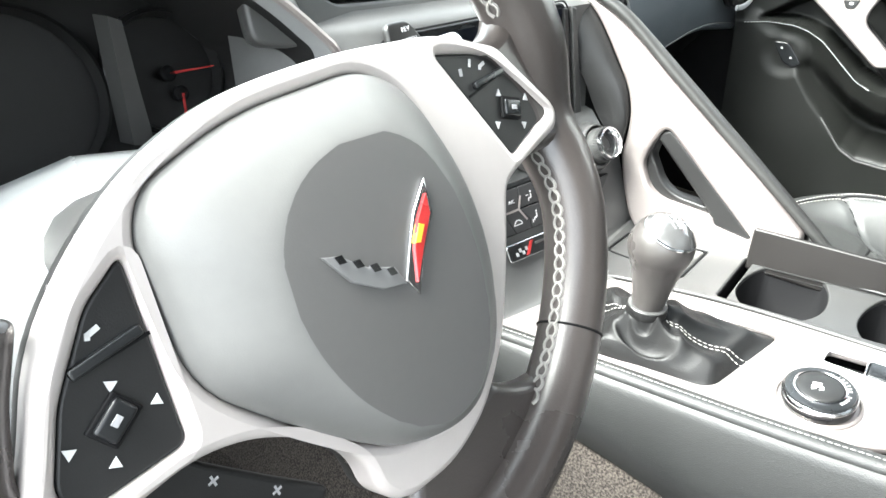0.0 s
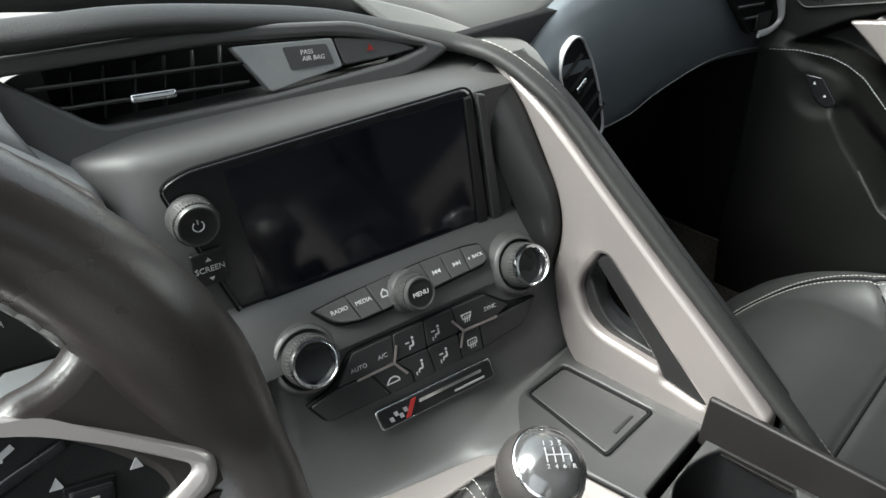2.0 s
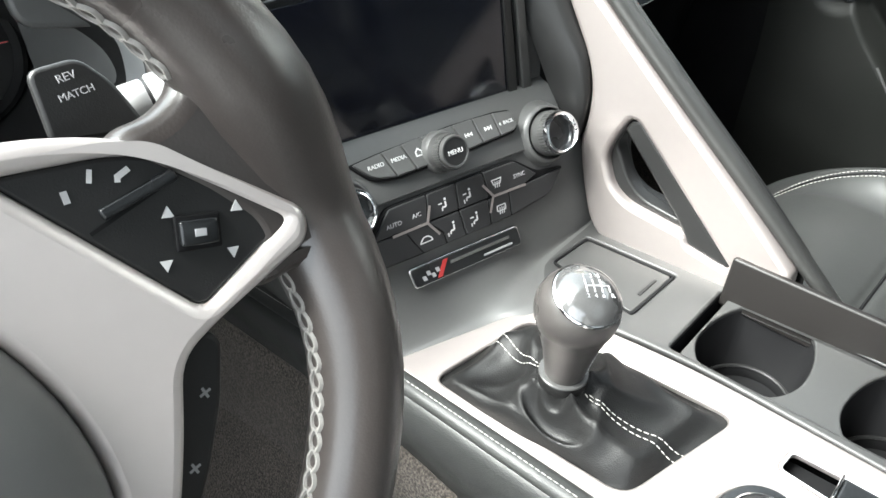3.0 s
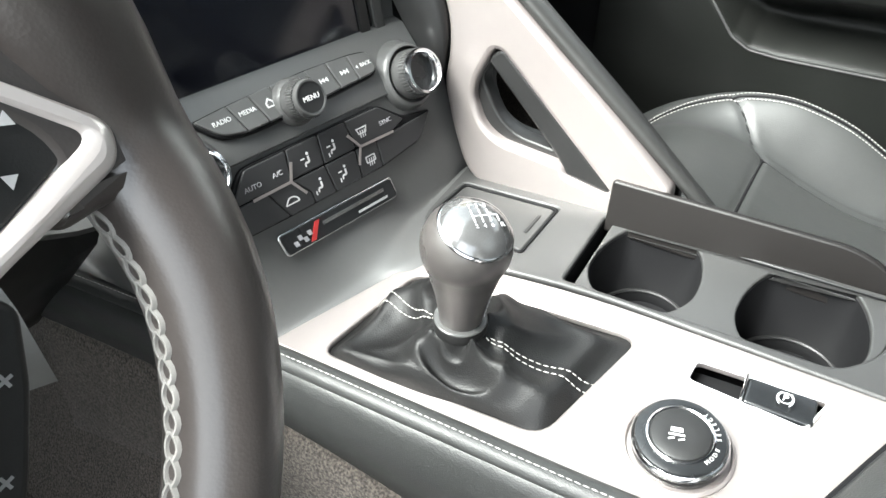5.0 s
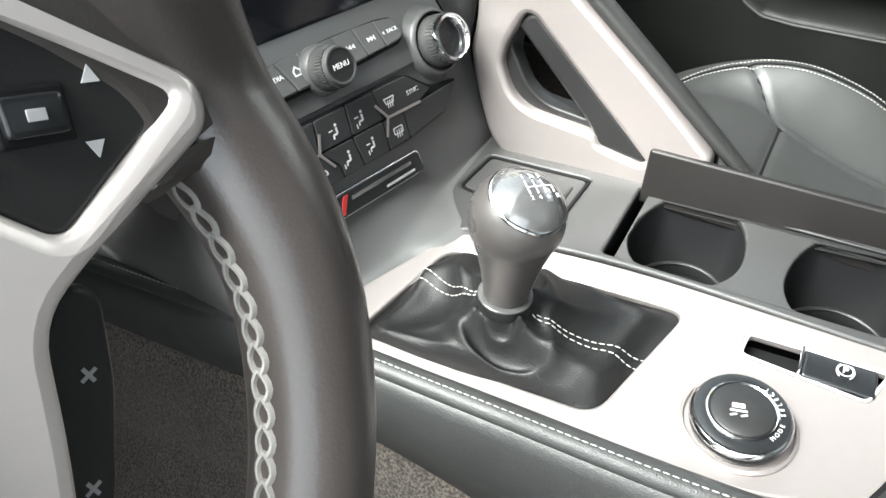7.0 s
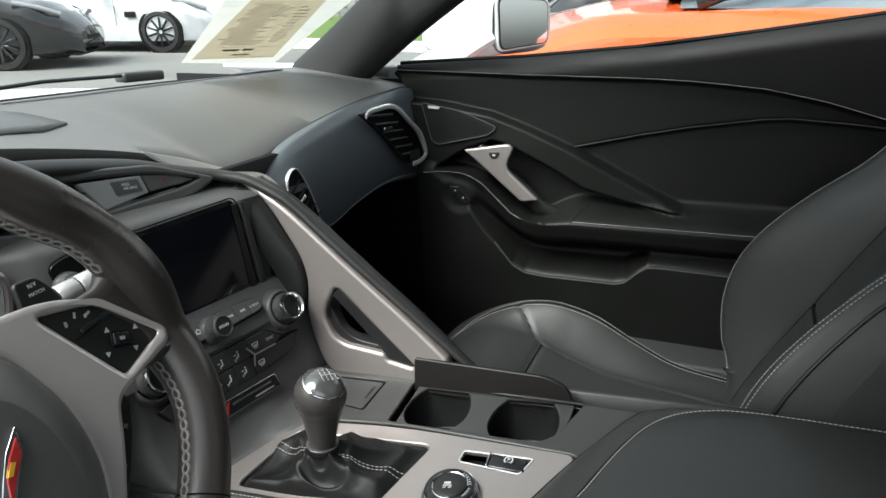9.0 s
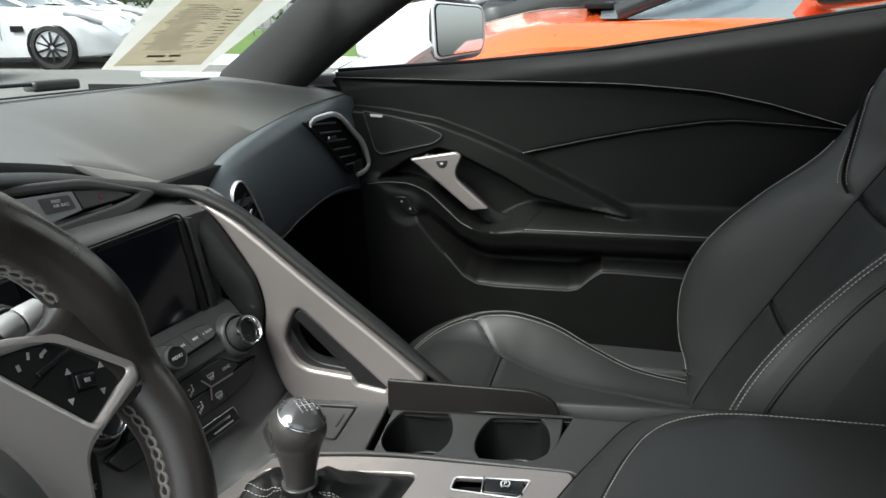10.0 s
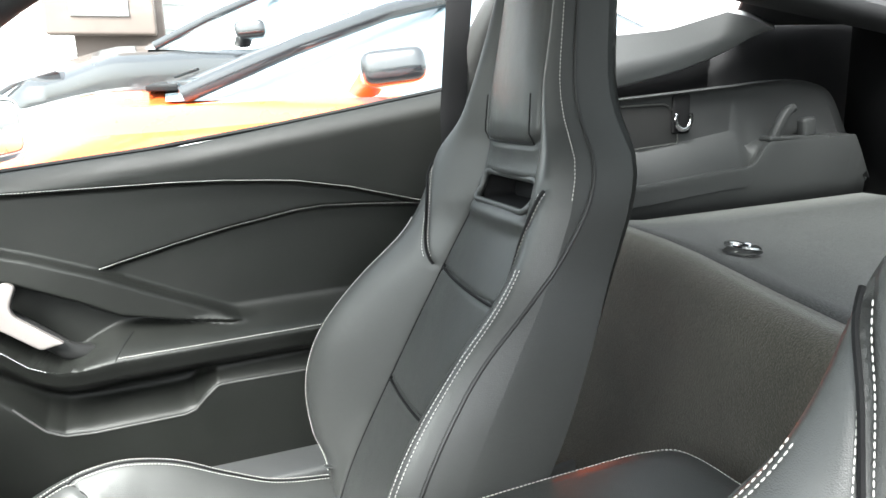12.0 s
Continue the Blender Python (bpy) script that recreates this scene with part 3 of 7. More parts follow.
def turn_knob(m, r, h, mat, parent, name="knob", hollow=False, label=""):
    """A round knob with a knurled skirt and a bright or recessed face."""
    k = part(name, lathe([(r * 1.12, 0), (r * 1.12, h * 0.35), (r * 1.06, h * 0.45), (r, h * 0.9), (r * 0.94, h), (r * 0.86, h)], m), mat, parent, label)
    for i in range(0, 44):
        a = 2 * math.pi * i / 44
        rb = rbox(0.0009, 0.0011, h * 0.42, 0, m @ Matrix.Translation((r * 1.05 * math.cos(a), r * 1.05 * math.sin(a), h * 0.62)) @ Matrix.Rotation(a, 4, "Z"))
        if i == 0:
            ribs = [rb]
        else:
            ribs.append(rb)
    part("knurl", joined(ribs), mat, k)
    if hollow:
        part("chrome_ring", lathe([(r * 1.03, h * 0.80), (r * 1.04, h * 0.98), (r * 1.0, h * 1.10), (r * 0.90, h * 1.12), (r * 0.82, h * 1.02), (r * 0.80, h * 0.55)], m), CHROME, k, "chrome ring")
        part("face", lathe([(r * 0.82, h * 0.66), (r * 0.4, h * 0.62), (0.0, h * 0.61)], m), PANEL, k, "gloss black face")
    else:
        part("face", lathe([(r * 0.88, h), (r * 0.80, h * 0.96), (0.0, h * 0.96)], m), DARK, k)
    return k


pk = turn_knob(at(SCR, -0.121, 0.026, 0.004), 0.0125, 0.016, SATIN, scr, "power_knob", label="satin grey power knob")
PW = at(SCR, -0.121, 0.026, 0.0196)
part("power_bar", plate([(-0.0004, 0.0012), (0.0004, 0.0012), (0.0004, 0.0040), (-0.0004, 0.0040)], [], 0.0006, 0, PW), PRINT, pk)
part("power_mark", sweep([PW @ Vector((0.0032 * math.sin(radians(a)), 0.0032 * math.cos(radians(a)), 0)) for a in range(40, 321, 20)], 0.0004, 0.0003, (0, -1, 0.1), 6), PRINT, pk)
sb = part("screen_button", rbox(0.020, 0.023, 0.004, 0.0012, at(SCR, -0.117, -0.010, 0.0035)), DARK, scr)
part("screen_word", lettering("SCREEN", 0.0052, at(SCR, -0.117, -0.010, 0.0057)), PRINT, sb)
for s in (1, -1):
    part("arrow", plate([(-0.0018, -0.001), (0.0018, -0.001), (0, 0.0015)] if s > 0 else [(-0.0018, 0.001), (0, -0.0015), (0.0018, 0.001)], [], 0.0003, 0.0,
                        at(SCR, -0.117, -0.010 + s * 0.0065, 0.006)), PRINT, sb)

# ledge with keys and the menu knob
ledge = part("key_ledge", plate(rounded([(-0.0685, 0.0050), (-0.044, 0.0070), (0.020, 0.0098), (0.060, 0.0090), (0.0745, 0.0068), (0.0755, -0.0075), (0.070, -0.0112), (0.020, -0.0138), (-0.036, -0.0148), (-0.056, -0.0110)],
                                        [0.002, 0.004, 0.004, 0.004, 0.004, 0.006, 0.004, 0.004, 0.006, 0.008]), [], 0.004, 0.0008, at(LED, 0, 0, 0.0035)), BLACK, dash, "row of grey audio keys in a dark joint")
LKEYS = (("RADIO", [(-0.0665, 0.0040), (-0.0436, 0.0060), (-0.0385, -0.0132), (-0.0546, -0.0098)], [0.002, 0.001, 0.001, 0.006]),
         ("MEDIA", [(-0.0428, 0.0060), (-0.0270, 0.0070), (-0.0220, -0.0130), (-0.0377, -0.0132)], 0.001),
         ("home", [(-0.0262, 0.0070), (-0.0105, 0.0080), (-0.0050, -0.0128), (-0.0212, -0.0130)], 0.001),
         ("blank", [(-0.0097, 0.0080), (0.0186, 0.0086), (0.0218, -0.0122), (-0.0042, -0.0128)], 0.001),
         ("back_skip", [(0.0194, 0.0086), (0.0364, 0.0086), (0.0382, -0.0112), (0.0226, -0.0122)], 0.001),
         ("skip", [(0.0372, 0.0086), (0.0551, 0.0078), (0.0554, -0.0106), (0.0390, -0.0112)], 0.001),
         ("BACK", [(0.0559, 0.0078), (0.0730, 0.0056), (0.0740, -0.0070), (0.0690, -0.0098), (0.0562, -0.0106)], [0.001, 0.003, 0.005, 0.004, 0.001]))
for word, poly, rad in LKEYS:
    key = part("key", plate(rounded(poly, rad, 4), [], 0.004, 0.0009, at(LED, 0, 0, 0.0058)), STACK, ledge)
    M = at(LED, sum(q[0] for q in poly) / len(poly), -0.002, 0.0060)
    if word in ("RADIO", "MEDIA"):
        part("word", lettering(word, 0.0042, M), PRINT, key)
    elif word == "BACK":
        part("word", lettering(word, 0.0038, at(M, 0.001, 0)), PRINT, key)
        part("arrow", plate([(-0.0082, 0), (-0.0062, 0.0014), (-0.0062, -0.0014)], [], 0.0003, 0, M), PRINT, key)
    elif word == "home":
        part("mark", plate([(-0.003, -0.003), (0.003, -0.003), (0.003, 0.0005), (0, 0.0034), (-0.003, 0.0005)],
                           [[(-0.002, -0.002), (0.002, -0.002), (0.002, 0), (0, 0.002), (-0.002, 0)]], 0.0003, 0, M), PRINT, key)
    elif word != "blank":
        s = -1 if word == "back_skip" else 1
        tri = [[(s * -0.003, 0.0017), (s * 0.0, 0), (s * -0.003, -0.0017)], [(0, 0.0017), (s * 0.003, 0), (0, -0.0017)], [(s * 0.003, 0.0017), (s * 0.0037, 0.0017), (s * 0.0037, -0.0017), (s * 0.003, -0.0017)]]
        part("mark", joined([plate(q, [], 0.0003, 0, M) for q in tri]), PRINT, key)
MK = frame_of((0.5405, 0.3475, 0.6565), 9, 26)
part("knob_base", lathe([(0.0155, -0.002), (0.0155, 0.004), (0.0135, 0.007)], MK), STACK, ledge)
mk = turn_knob(at(MK, 0, 0, 0.004), 0.0118, 0.019, SATIN, ledge, "menu_knob", label="satin menu knob")
part("word", lettering("MENU", 0.0046, at(MK, 0, 0, 0.0226)), PRINT, mk)

# temperature knobs
for nm, c in (("temperature_knob", (0.4554, 0.3385, 0.6480)), ("temperature_knob", (0.635, 0.308, 0.653))):
    K = frame_of(c, 10, 27)
    hs = part("knob_housing", lathe([(0.040, -0.052), (0.033, -0.038), (0.0265, -0.026), (0.0235, -0.018), (0.0225, -0.016), (0.0205, -0.015)], K), STACK, dash, "moulded knob housing")
    turn_knob(at(K, 0, 0, -0.0165), 0.0158, 0.0165, SATIN, hs, nm, True, "knurled temperature knob with a chrome ring")

# climate keys: two rows that meet at the silver dividers, with a blank wing at each lower end
cl = part("climate_panel", plate(rounded([(-0.099, -0.002), (-0.078, 0.003), (-0.0605, 0.0225), (0.056, 0.0235), (0.078, 0.0075), (0.105, 0.0035), (0.088, -0.0148), (0.046, -0.0200), (-0.040, -0.0205), (-0.088, -0.0195)],
                                        [0.003, 0.006, 0.006, 0.006, 0.006, 0.003, 0.006, 0.006, 0.006, 0.006]), [], 0.005, 0.001, at(CLI, 0, 0, 0.003)), BLACK, dash, "black climate key panel")
CKEYS = [[(-0.0750, 0.0022), (-0.0588, 0.0210), (-0.0275, 0.0216), (-0.0305, 0.0024)],
         [(-0.0296, 0.0024), (-0.0265, 0.0216), (-0.0012, 0.0219), (-0.0026, 0.0022)],
         [(-0.0017, 0.0022), (-0.0003, 0.0219), (0.0235, 0.0222), (0.0262, 0.0024)],
         [(0.0275, 0.0026), (0.0245, 0.0222), (0.0550, 0.0221), (0.0752, 0.0066), (0.0620, 0.0020)],
         [(-0.0960, -0.0030), (-0.0760, 0.0012), (-0.0500, 0.0006), (-0.0395, -0.0190), (-0.0870, -0.0182)],
         [(-0.0490, 0.0006), (-0.0305, 0.0012), (-0.0190, -0.0110), (-0.0185, -0.0194), (-0.0383, -0.0192)],
         [(-0.0290, 0.0010), (-0.0026, 0.0010), (0.0, -0.0194), (-0.0174, -0.0194), (-0.0178, -0.0110)],
         [(-0.0016, 0.0010), (0.0248, 0.0012), (0.0240, -0.0192), (0.0010, -0.0194)],
         [(0.0262, 0.0006), (0.0450, 0.0006), (0.0446, -0.0188), (0.0252, -0.0192)],
         [(0.0460, 0.0006), (0.0630, 0.0012), (0.1020, 0.0026), (0.0866, -0.0136), (0.0458, -0.0186)]]
for poly in CKEYS:
    part("key", plate(rounded(poly, 0.0015, 3), [], 0.003, 0.0007, at(CLI, 0, 0, 0.0046)), KEYPLASTIC, cl)
C2 = at(CLI, 0, 0, 0.0048)
for word, x, y in (("AUTO", -0.0572, 0.0090), ("A/C", -0.0380, 0.0100), ("SYNC", 0.0580, 0.0106)):
    part("word", lettering(word, 0.0046, at(C2, x, y, 0, 0)), GREYPRINT, cl)


def bar(p, q, w, m):
    d = Vector((q[0] - p[0], q[1] - p[1]))
    s = Vector((-d.y, d.x)).normalized() * w / 2
    return plate([(p[0] + s.x, p[1] + s.y), (p[0] - s.x, p[1] - s.y), (q[0] - s.x, q[1] - s.y), (q[0] + s.x, q[1] + s.y)], [], 0.0006, 0, m)


C3 = at(CLI, 0, 0, 0.0054)
part("trident", joined([bar((-0.0605, 0.0012), (-0.0305, 0.0016), 0.0018, C3), bar((-0.031, 0.0010), (-0.0262, 0.0135), 0.0018, C3), bar((-0.031, 0.0018), (-0.0225, -0.0100), 0.0018, C3)]), SILVER, cl, "silver three-armed divider")
part("trident", joined([bar((0.0625, 0.0014), (0.0295, 0.0020), 0.0018, C3), bar((0.031, 0.0014), (0.0222, 0.0132), 0.0018, C3), bar((0.0302, 0.0022), (0.0250, -0.0098), 0.0018, C3)]), SILVER, cl, "silver three-armed divider")


def seat_mark(m, up, down):
    s = [bar((0.0012, 0.003), (0.0012, -0.001), 0.0014, m), bar((0.0012, -0.001), (-0.002, -0.001), 0.0013, m), bar((-0.002, -0.001), (-0.0024, -0.0035), 0.0011, m),
         plate([(0.0012 + 0.0011 * math.cos(k), 0.0047 + 0.0011 * math.sin(k)) for k in (0, 1.05, 2.1, 3.14, 4.2, 5.25)], [], 0.0003, 0, m)]
    if up:
        s.append(bar((-0.005, 0.0022), (-0.0018, 0.0022), 0.0009, m))
    if down:
        s.append(bar((-0.0045, -0.0048), (-0.0045, -0.002), 0.0009, m))
    return joined(s)


for x, y, uq, dq in ((-0.0138, 0.0094, 1, 0), (0.0085, 0.0096, 1, 1), (-0.0105, -0.0102, 0, 1), (0.0112, -0.0100, 1, 1)):
    part("air_mark", seat_mark(at(C2, x, y), uq, dq), PRINT, cl)
M = at(C2, 0.0356, 0.0114)
part("demist_mark", joined([plate([(-0.005, 0.003), (0.005, 0.003), (0.0035, -0.0015), (-0.0035, -0.0015)], [[(-0.004, 0.0022), (0.004, 0.0022), (0.0029, -0.0008), (-0.0029, -0.0008)]], 0.0003, 0, M)]
                           + [bar((x, -0.004), (x + 0.0006, 0.001), 0.0007, M) for x in (-0.002, 0, 0.002)]), PRINT, cl)
M = at(C2, 0.0362, -0.0096)
part("demist_mark", joined([plate(rounded([(-0.0045, 0.003), (0.0045, 0.003), (0.0045, -0.0022), (-0.0045, -0.0022)], 0.001, 2), [rounded([(-0.0036, 0.0022), (0.0036, 0.0022), (0.0036, -0.0014), (-0.0036, -0.0014)], 0.001, 2)], 0.0003, 0, M)]
                           + [bar((x, -0.0045), (x + 0.0006, 0.001), 0.0007, M) for x in (-0.002, 0, 0.002)]), PRINT, cl)
M = at(C2, -0.0345, -0.0104)
part("recirculate_mark", joined([plate(rounded([(-0.006, -0.002), (0.006, -0.002), (0.005, 0.001), (0.002, 0.003), (-0.002, 0.003), (-0.004, 0.001)], 0.001, 2),
                                       [rounded([(-0.0048, -0.0012), (0.0048, -0.0012), (0.004, 0.0005), (0.0015, 0.0021), (-0.0015, 0.0021), (-0.003, 0.0005)], 0.0008, 2)], 0.0003, 0, M)]), PRINT, cl)
# maker's plate under the keys, drawn as plain shapes
BG = at(CLI, -0.0015, -0.0365, 0.004, -0.5)
bd = part("nameplate", plate(rounded([(-0.053, 0.0085), (0.050, 0.0085), (0.053, -0.0085), (-0.050, -0.0085)], [0.004, 0.003, 0.005, 0.004]), [], 0.003, 0.0008, BG), CHROME, dash, "slim chrome-edged nameplate with plain bars")
part("field", plate(rounded([(-0.0515, 0.0073), (0.0487, 0.0073), (0.0515, -0.0073), (-0.0485, -0.0073)], 0.003), [], 0.001, 0, at(BG, 0, 0, 0.0006)), PANEL, bd)
part("bar", plate([(-0.017, 0.0035), (0.040, 0.0035), (0.040, 0.0008), (-0.017, 0.0008)], [], 0.0004, 0, at(BG, 0, 0, 0.001)), CHROME, bd)
part("bar", plate([(0.014, -0.0032), (0.042, -0.0032), (0.042, -0.0048), (0.014, -0.0048)], [], 0.0004, 0, at(BG, 0, 0, 0.001)), GREYPRINT, bd)
part("red_flag", plate([(-0.030, -0.006), (-0.026, -0.006), (-0.019, 0.006), (-0.023, 0.006)], [], 0.0006, 0, at(BG, 0, 0, 0.0012)), RED, bd)
for i in range(4):
    x, y = -0.042 + i * 0.004, -0.004 + (i % 2) * 0.003
    part("check_square", plate([(x, y), (x + 0.003, y), (x + 0.002, y + 0.0035), (x - 0.001, y + 0.0035)], [], 0.0006, 0, at(BG, 0, 0, 0.0012)), GREYPRINT, bd)

# centre vent with slats, airbag lamp panel and hazard key
VN = frame_of((0.50, 0.431, 0.8065), 8.5, 16)
cv = part("centre_vent", plate(rounded([(-0.150, 0.006), (-0.135, 0.022), (-0.02, 0.020), (0.06, 0.012), (0.126, -0.008), (0.10, -0.010), (0.0, -0.014), (-0.105, -0.012)], [0.01, 0.012, 0.02, 0.02, 0.003, 0.01, 0.02, 0.015]),
                               [], 0.003, 0.0005, at(VN, 0, 0, -0.022)), BLACK, dash, "wide centre air vent with black slats")
leaf_ = rounded([(-0.142, 0.0215), (-0.02, 0.020), (0.06, 0.012), (0.124, -0.006), (0.10, -0.011), (0.0, -0.016), (-0.099, -0.0140)], [0.006, 0.02, 0.02, 0.003, 0.01, 0.02, 0.008])
part("vent_frame", plate(rounded([(-0.172, 0.010), (-0.150, 0.032), (-0.02, 0.030), (0.07, 0.020), (0.150, -0.010), (0.11, -0.024), (0.0, -0.030), (-0.115, -0.044), (-0.172, -0.036)], 0.012), [leaf_], 0.016, 0.003, at(VN, 0, 0, 0.002)), STACK, cv, "satin grey vent surround")
for k in range(2):
    part("slat", rbox(0.1215 - 0.0135 * k, 0.0022, 0.016, 0.0008, at(VN, -0.0683 + 0.0053 * k, 0.0095 - k * 0.0125, -0.010, -3), 2), DARK, cv)
    part("slat_edge", rbox(0.1215 - 0.0135 * k, 0.0013, 0.001, 0.0003, at(VN, -0.0683 + 0.0053 * k, 0.0100 - k * 0.0125, -0.0018, -3), 1), SATIN, cv)
for k in range(6):
    part("fin", rbox(0.0012, 0.030, 0.006, 0.0003, at(VN, -0.108 + k * 0.0175, 0.004, -0.017, -14), 1), DARK, cv)
part("slider", rbox(0.026, 0.0052, 0.007, 0.0018, at(VN, -0.068, -0.0025, 0.0, -3)), CHROME, cv, "chrome slider")
# pale reflection on the lamp panel is painted in by the lighter vinyl
ap = part("airbag_panel", plate(rounded([(-0.016, 0.0165), (0.052, 0.0115), (0.056, -0.008), (0.003, -0.0145)], 0.002), [], 0.010, 0.001, at(VN, 0, 0, 0.001)), GLAREHIDE, cv, "passenger airbag lamp panel, paled for a reflection")
part("lamp_glass", plate(rounded([(0.016, 0.011), (0.047, 0.0085), (0.050, -0.005), (0.019, -0.004)], 0.002), [], 0.001, 0.0, at(VN, 0, 0, 0.0014)), STACK, ap)
part("word", lettering("PASS", 0.0043, at(VN, 0.032, 0.0055, 0.0017, -4)), PRINT, ap)
part("word", lettering("AIR BAG", 0.0043, at(VN, 0.036, 0.0012, 0.0017, -4)), PRINT, ap)
hz = part("hazard_key", plate(rounded([(0.0535, 0.0113), (0.095, 0.004), (0.117, -0.006), (0.095, -0.0075), (0.058, -0.0075)], 0.003), [], 0.010, 0.001, at(VN, 0, 0, 0.0)), STACK, cv)
part("red_triangle", plate([(0.077, -0.001), (0.082, -0.001), (0.0795, 0.0032)], [[(0.0784, -0.0003), (0.0806, -0.0003), (0.0795, 0.0016)]], 0.0004, 0, at(VN, 0, 0, 0.0006)), RED, hz)

# brow over the stack that runs down into the brace
BROW = [(0.24, 0.470, 0.856), (0.31, 0.462, 0.852), (0.371, 0.454, 0.847), (0.43, 0.450, 0.845), (0.49, 0.447, 0.837), (0.56, 0.443, 0.824), (0.615, 0.433, 0.808), (0.648, 0.414, 0.795), (0.662, 0.385, 0.786)]
brow = cr(BROW, 8)
part("vent_back", grid([[Vector((q.x, q.y + 0.016, 0.770)), Vector((q.x, q.y + 0.016, q.z - 0.003)), Vector((q.x, q.y + 0.05, q.z - 0.003))] for q in brow[18:54]]), BLACK, dash, "dark vent cavity")
SIL_IN = [(0.388, 0.789), (0.3665, 0.776), (0.351, 0.7594), (0.3405, 0.7448), (0.326, 0.7223), (0.3130, 0.702), (0.306, 0.672), (0.309, 0.640)]
TRIM_IN = [(0.640, 0.405, 0.775), (0.641, 0.396, 0.765), (0.643, 0.378, 0.747), (0.646, 0.362, 0.722), (0.650, 0.350, 0.700), (0.654, 0.338, 0.675), (0.657, 0.325, 0.655), (0.658, 0.322, 0.640)]
ta, tb = cr(TRIM_IN, 6), cr([(0.664, y, z) for y, z in SIL_IN], 6)
part("side_trim", grid([[a, a.lerp(b, 0.3) + Vector((-0.003, -0.004, 0)), a.lerp(b, 0.7) + Vector((-0.003, -0.004, 0)), b, b + Vector((0.01, 0.004, 0))] for a, b in zip(ta, tb)]), DARK, dash, "dark curved side trim", 70)

# brace between the seats: silver face with a hand hole, leather edge
brace = thing("console_brace", (0.68, 0.2, 0.56), "silver console brace with a hand hole and stitched leather edge", "car trim")
BR = Matrix.Translation((0.664, 0, 0)) @ Matrix(((0, 0, -1), (-1, 0, 0), (0, 1, 0))).to_4x4()   # plane coordinates: (-y, z), facing the driver
sil = rounded([(-0.386, 0.7885), (-0.362, 0.781), (-0.335, 0.766), (-0.308, 0.746), (-0.281, 0.724), (-0.228, 0.682), (-0.175, 0.642), (-0.125, 0.600), (-0.122, 0.568), (-0.18, 0.560), (-0.262, 0.545), (-0.288, 0.562), (-0.302, 0.60), (-0.310, 0.635), (-0.306, 0.654), (-0.3055, 0.679), (-0.3125, 0.702), (-0.3252, 0.7223), (-0.3397, 0.7448), (-0.350, 0.7594), (-0.3655, 0.7755)],
              [0.002, 0.02, 0.02, 0.02, 0.03, 0.03, 0.03, 0.004, 0.004, 0.03, 0.02, 0.02, 0.02, 0.01, 0.01, 0.02, 0.02, 0.02, 0.02, 0.02, 0.01])
hole = rounded([(-0.2840, 0.628), (-0.2812, 0.643), (-0.2690, 0.6675), (-0.2615, 0.6675), (-0.2115, 0.6230), (-0.1665, 0.5835), (-0.1700, 0.5805), (-0.2020, 0.5850), (-0.2055, 0.5930), (-0.2590, 0.5965), (-0.2745, 0.606)],
               [0.01, 0.008, 0.004, 0.006, 0.02, 0.002, 0.003, 0.004, 0.004, 0.014, 0.012])
part("face", plate(sil, [hole], 0.018, 0.0045, BR), SILVER, brace, "warm silver painted face")
part("grip_trim", plate(rounded([(-0.2700, 0.6650), (-0.2620, 0.6690), (-0.2105, 0.6235), (-0.1645, 0.5830), (-0.1690, 0.5790), (-0.2030, 0.5840), (-0.2075, 0.5910), (-0.2160, 0.6020), (-0.2740, 0.6570)], [0.004, 0.004, 0.02, 0.003, 0.003, 0.006, 0.006, 0.006, 0.004]),
                        [], 0.030, 0.003, at(BR, 0, 0, -0.0035)), DARK, brace, "dark soft grip along the hand hole", sharp=50)
part("hole_lining", plate(rounded([(-0.288, 0.628), (-0.284, 0.648), (-0.268, 0.672), (-0.256, 0.670), (-0.211, 0.630), (-0.180, 0.600), (-0.200, 0.585), (-0.254, 0.590), (-0.276, 0.602)], 0.006),
                          [rounded([(-0.2800, 0.640), (-0.2735, 0.655), (-0.214, 0.602), (-0.217, 0.599), (-0.2480, 0.6015), (-0.2640, 0.612)], [0.006, 0.003, 0.002, 0.002, 0.01, 0.01])], 0.014, 0.002, at(BR, 0, 0, -0.0085)), DARK, brace, "dark hole lining")
part("back", plate([(q[0], q[1]) for q in sil], [hole], 0.012, 0.002, at(BR, 0, 0, -0.026)), DARK, brace)
strip = cr(BROW[:-2] + [(0.650, 0.410, 0.799), (0.666, 0.375, 0.791), (0.6735, 0.335, 0.771), (0.6762, 0.308, 0.751), (0.6772, 0.281, 0.729), (0.6785, 0.228, 0.687), (0.680, 0.175, 0.645), (0.682, 0.132, 0.610), (0.684, 0.100, 0.583), (0.686, 0.075, 0.562)], 8)
pts = resample(strip, 0.006)
cut = int(len(pts) * 0.56)


def pad_up(f):
    return Vector((0.2, -0.5, 1)).lerp(Vector((0, 0.6, 0.75)), smooth((f - 0.42) / 0.3))


def pad_run(a, b):
    n = len(pts) - 1
    span = (b - a) / n
    return sweep(pts[a:b + 1], lambda t: 0.0110 - 0.0005 * smooth((a / n + t * span - 0.4) / 0.3), lambda t: 0.0065 - 0.0015 * (a / n + t * span), lambda t: pad_up(a / n + t * span), 16, 0.8)


part("brow", pad_run(0, cut), PADHIDE, dash, "padded brow over the centre stack", 60)
part("edge_pad", pad_run(cut, len(pts) - 1), PADHIDE, brace, "black leather edge running down the brace", 60)
strip = strip[60:]
part("stitching", stitches([q + Vector((0.0088, 0.003, 0.0036)) for q in strip]), THREAD, brace)

# instrument binnacle
def mix_z(z, t):
    return z + (0.866 - z) * t


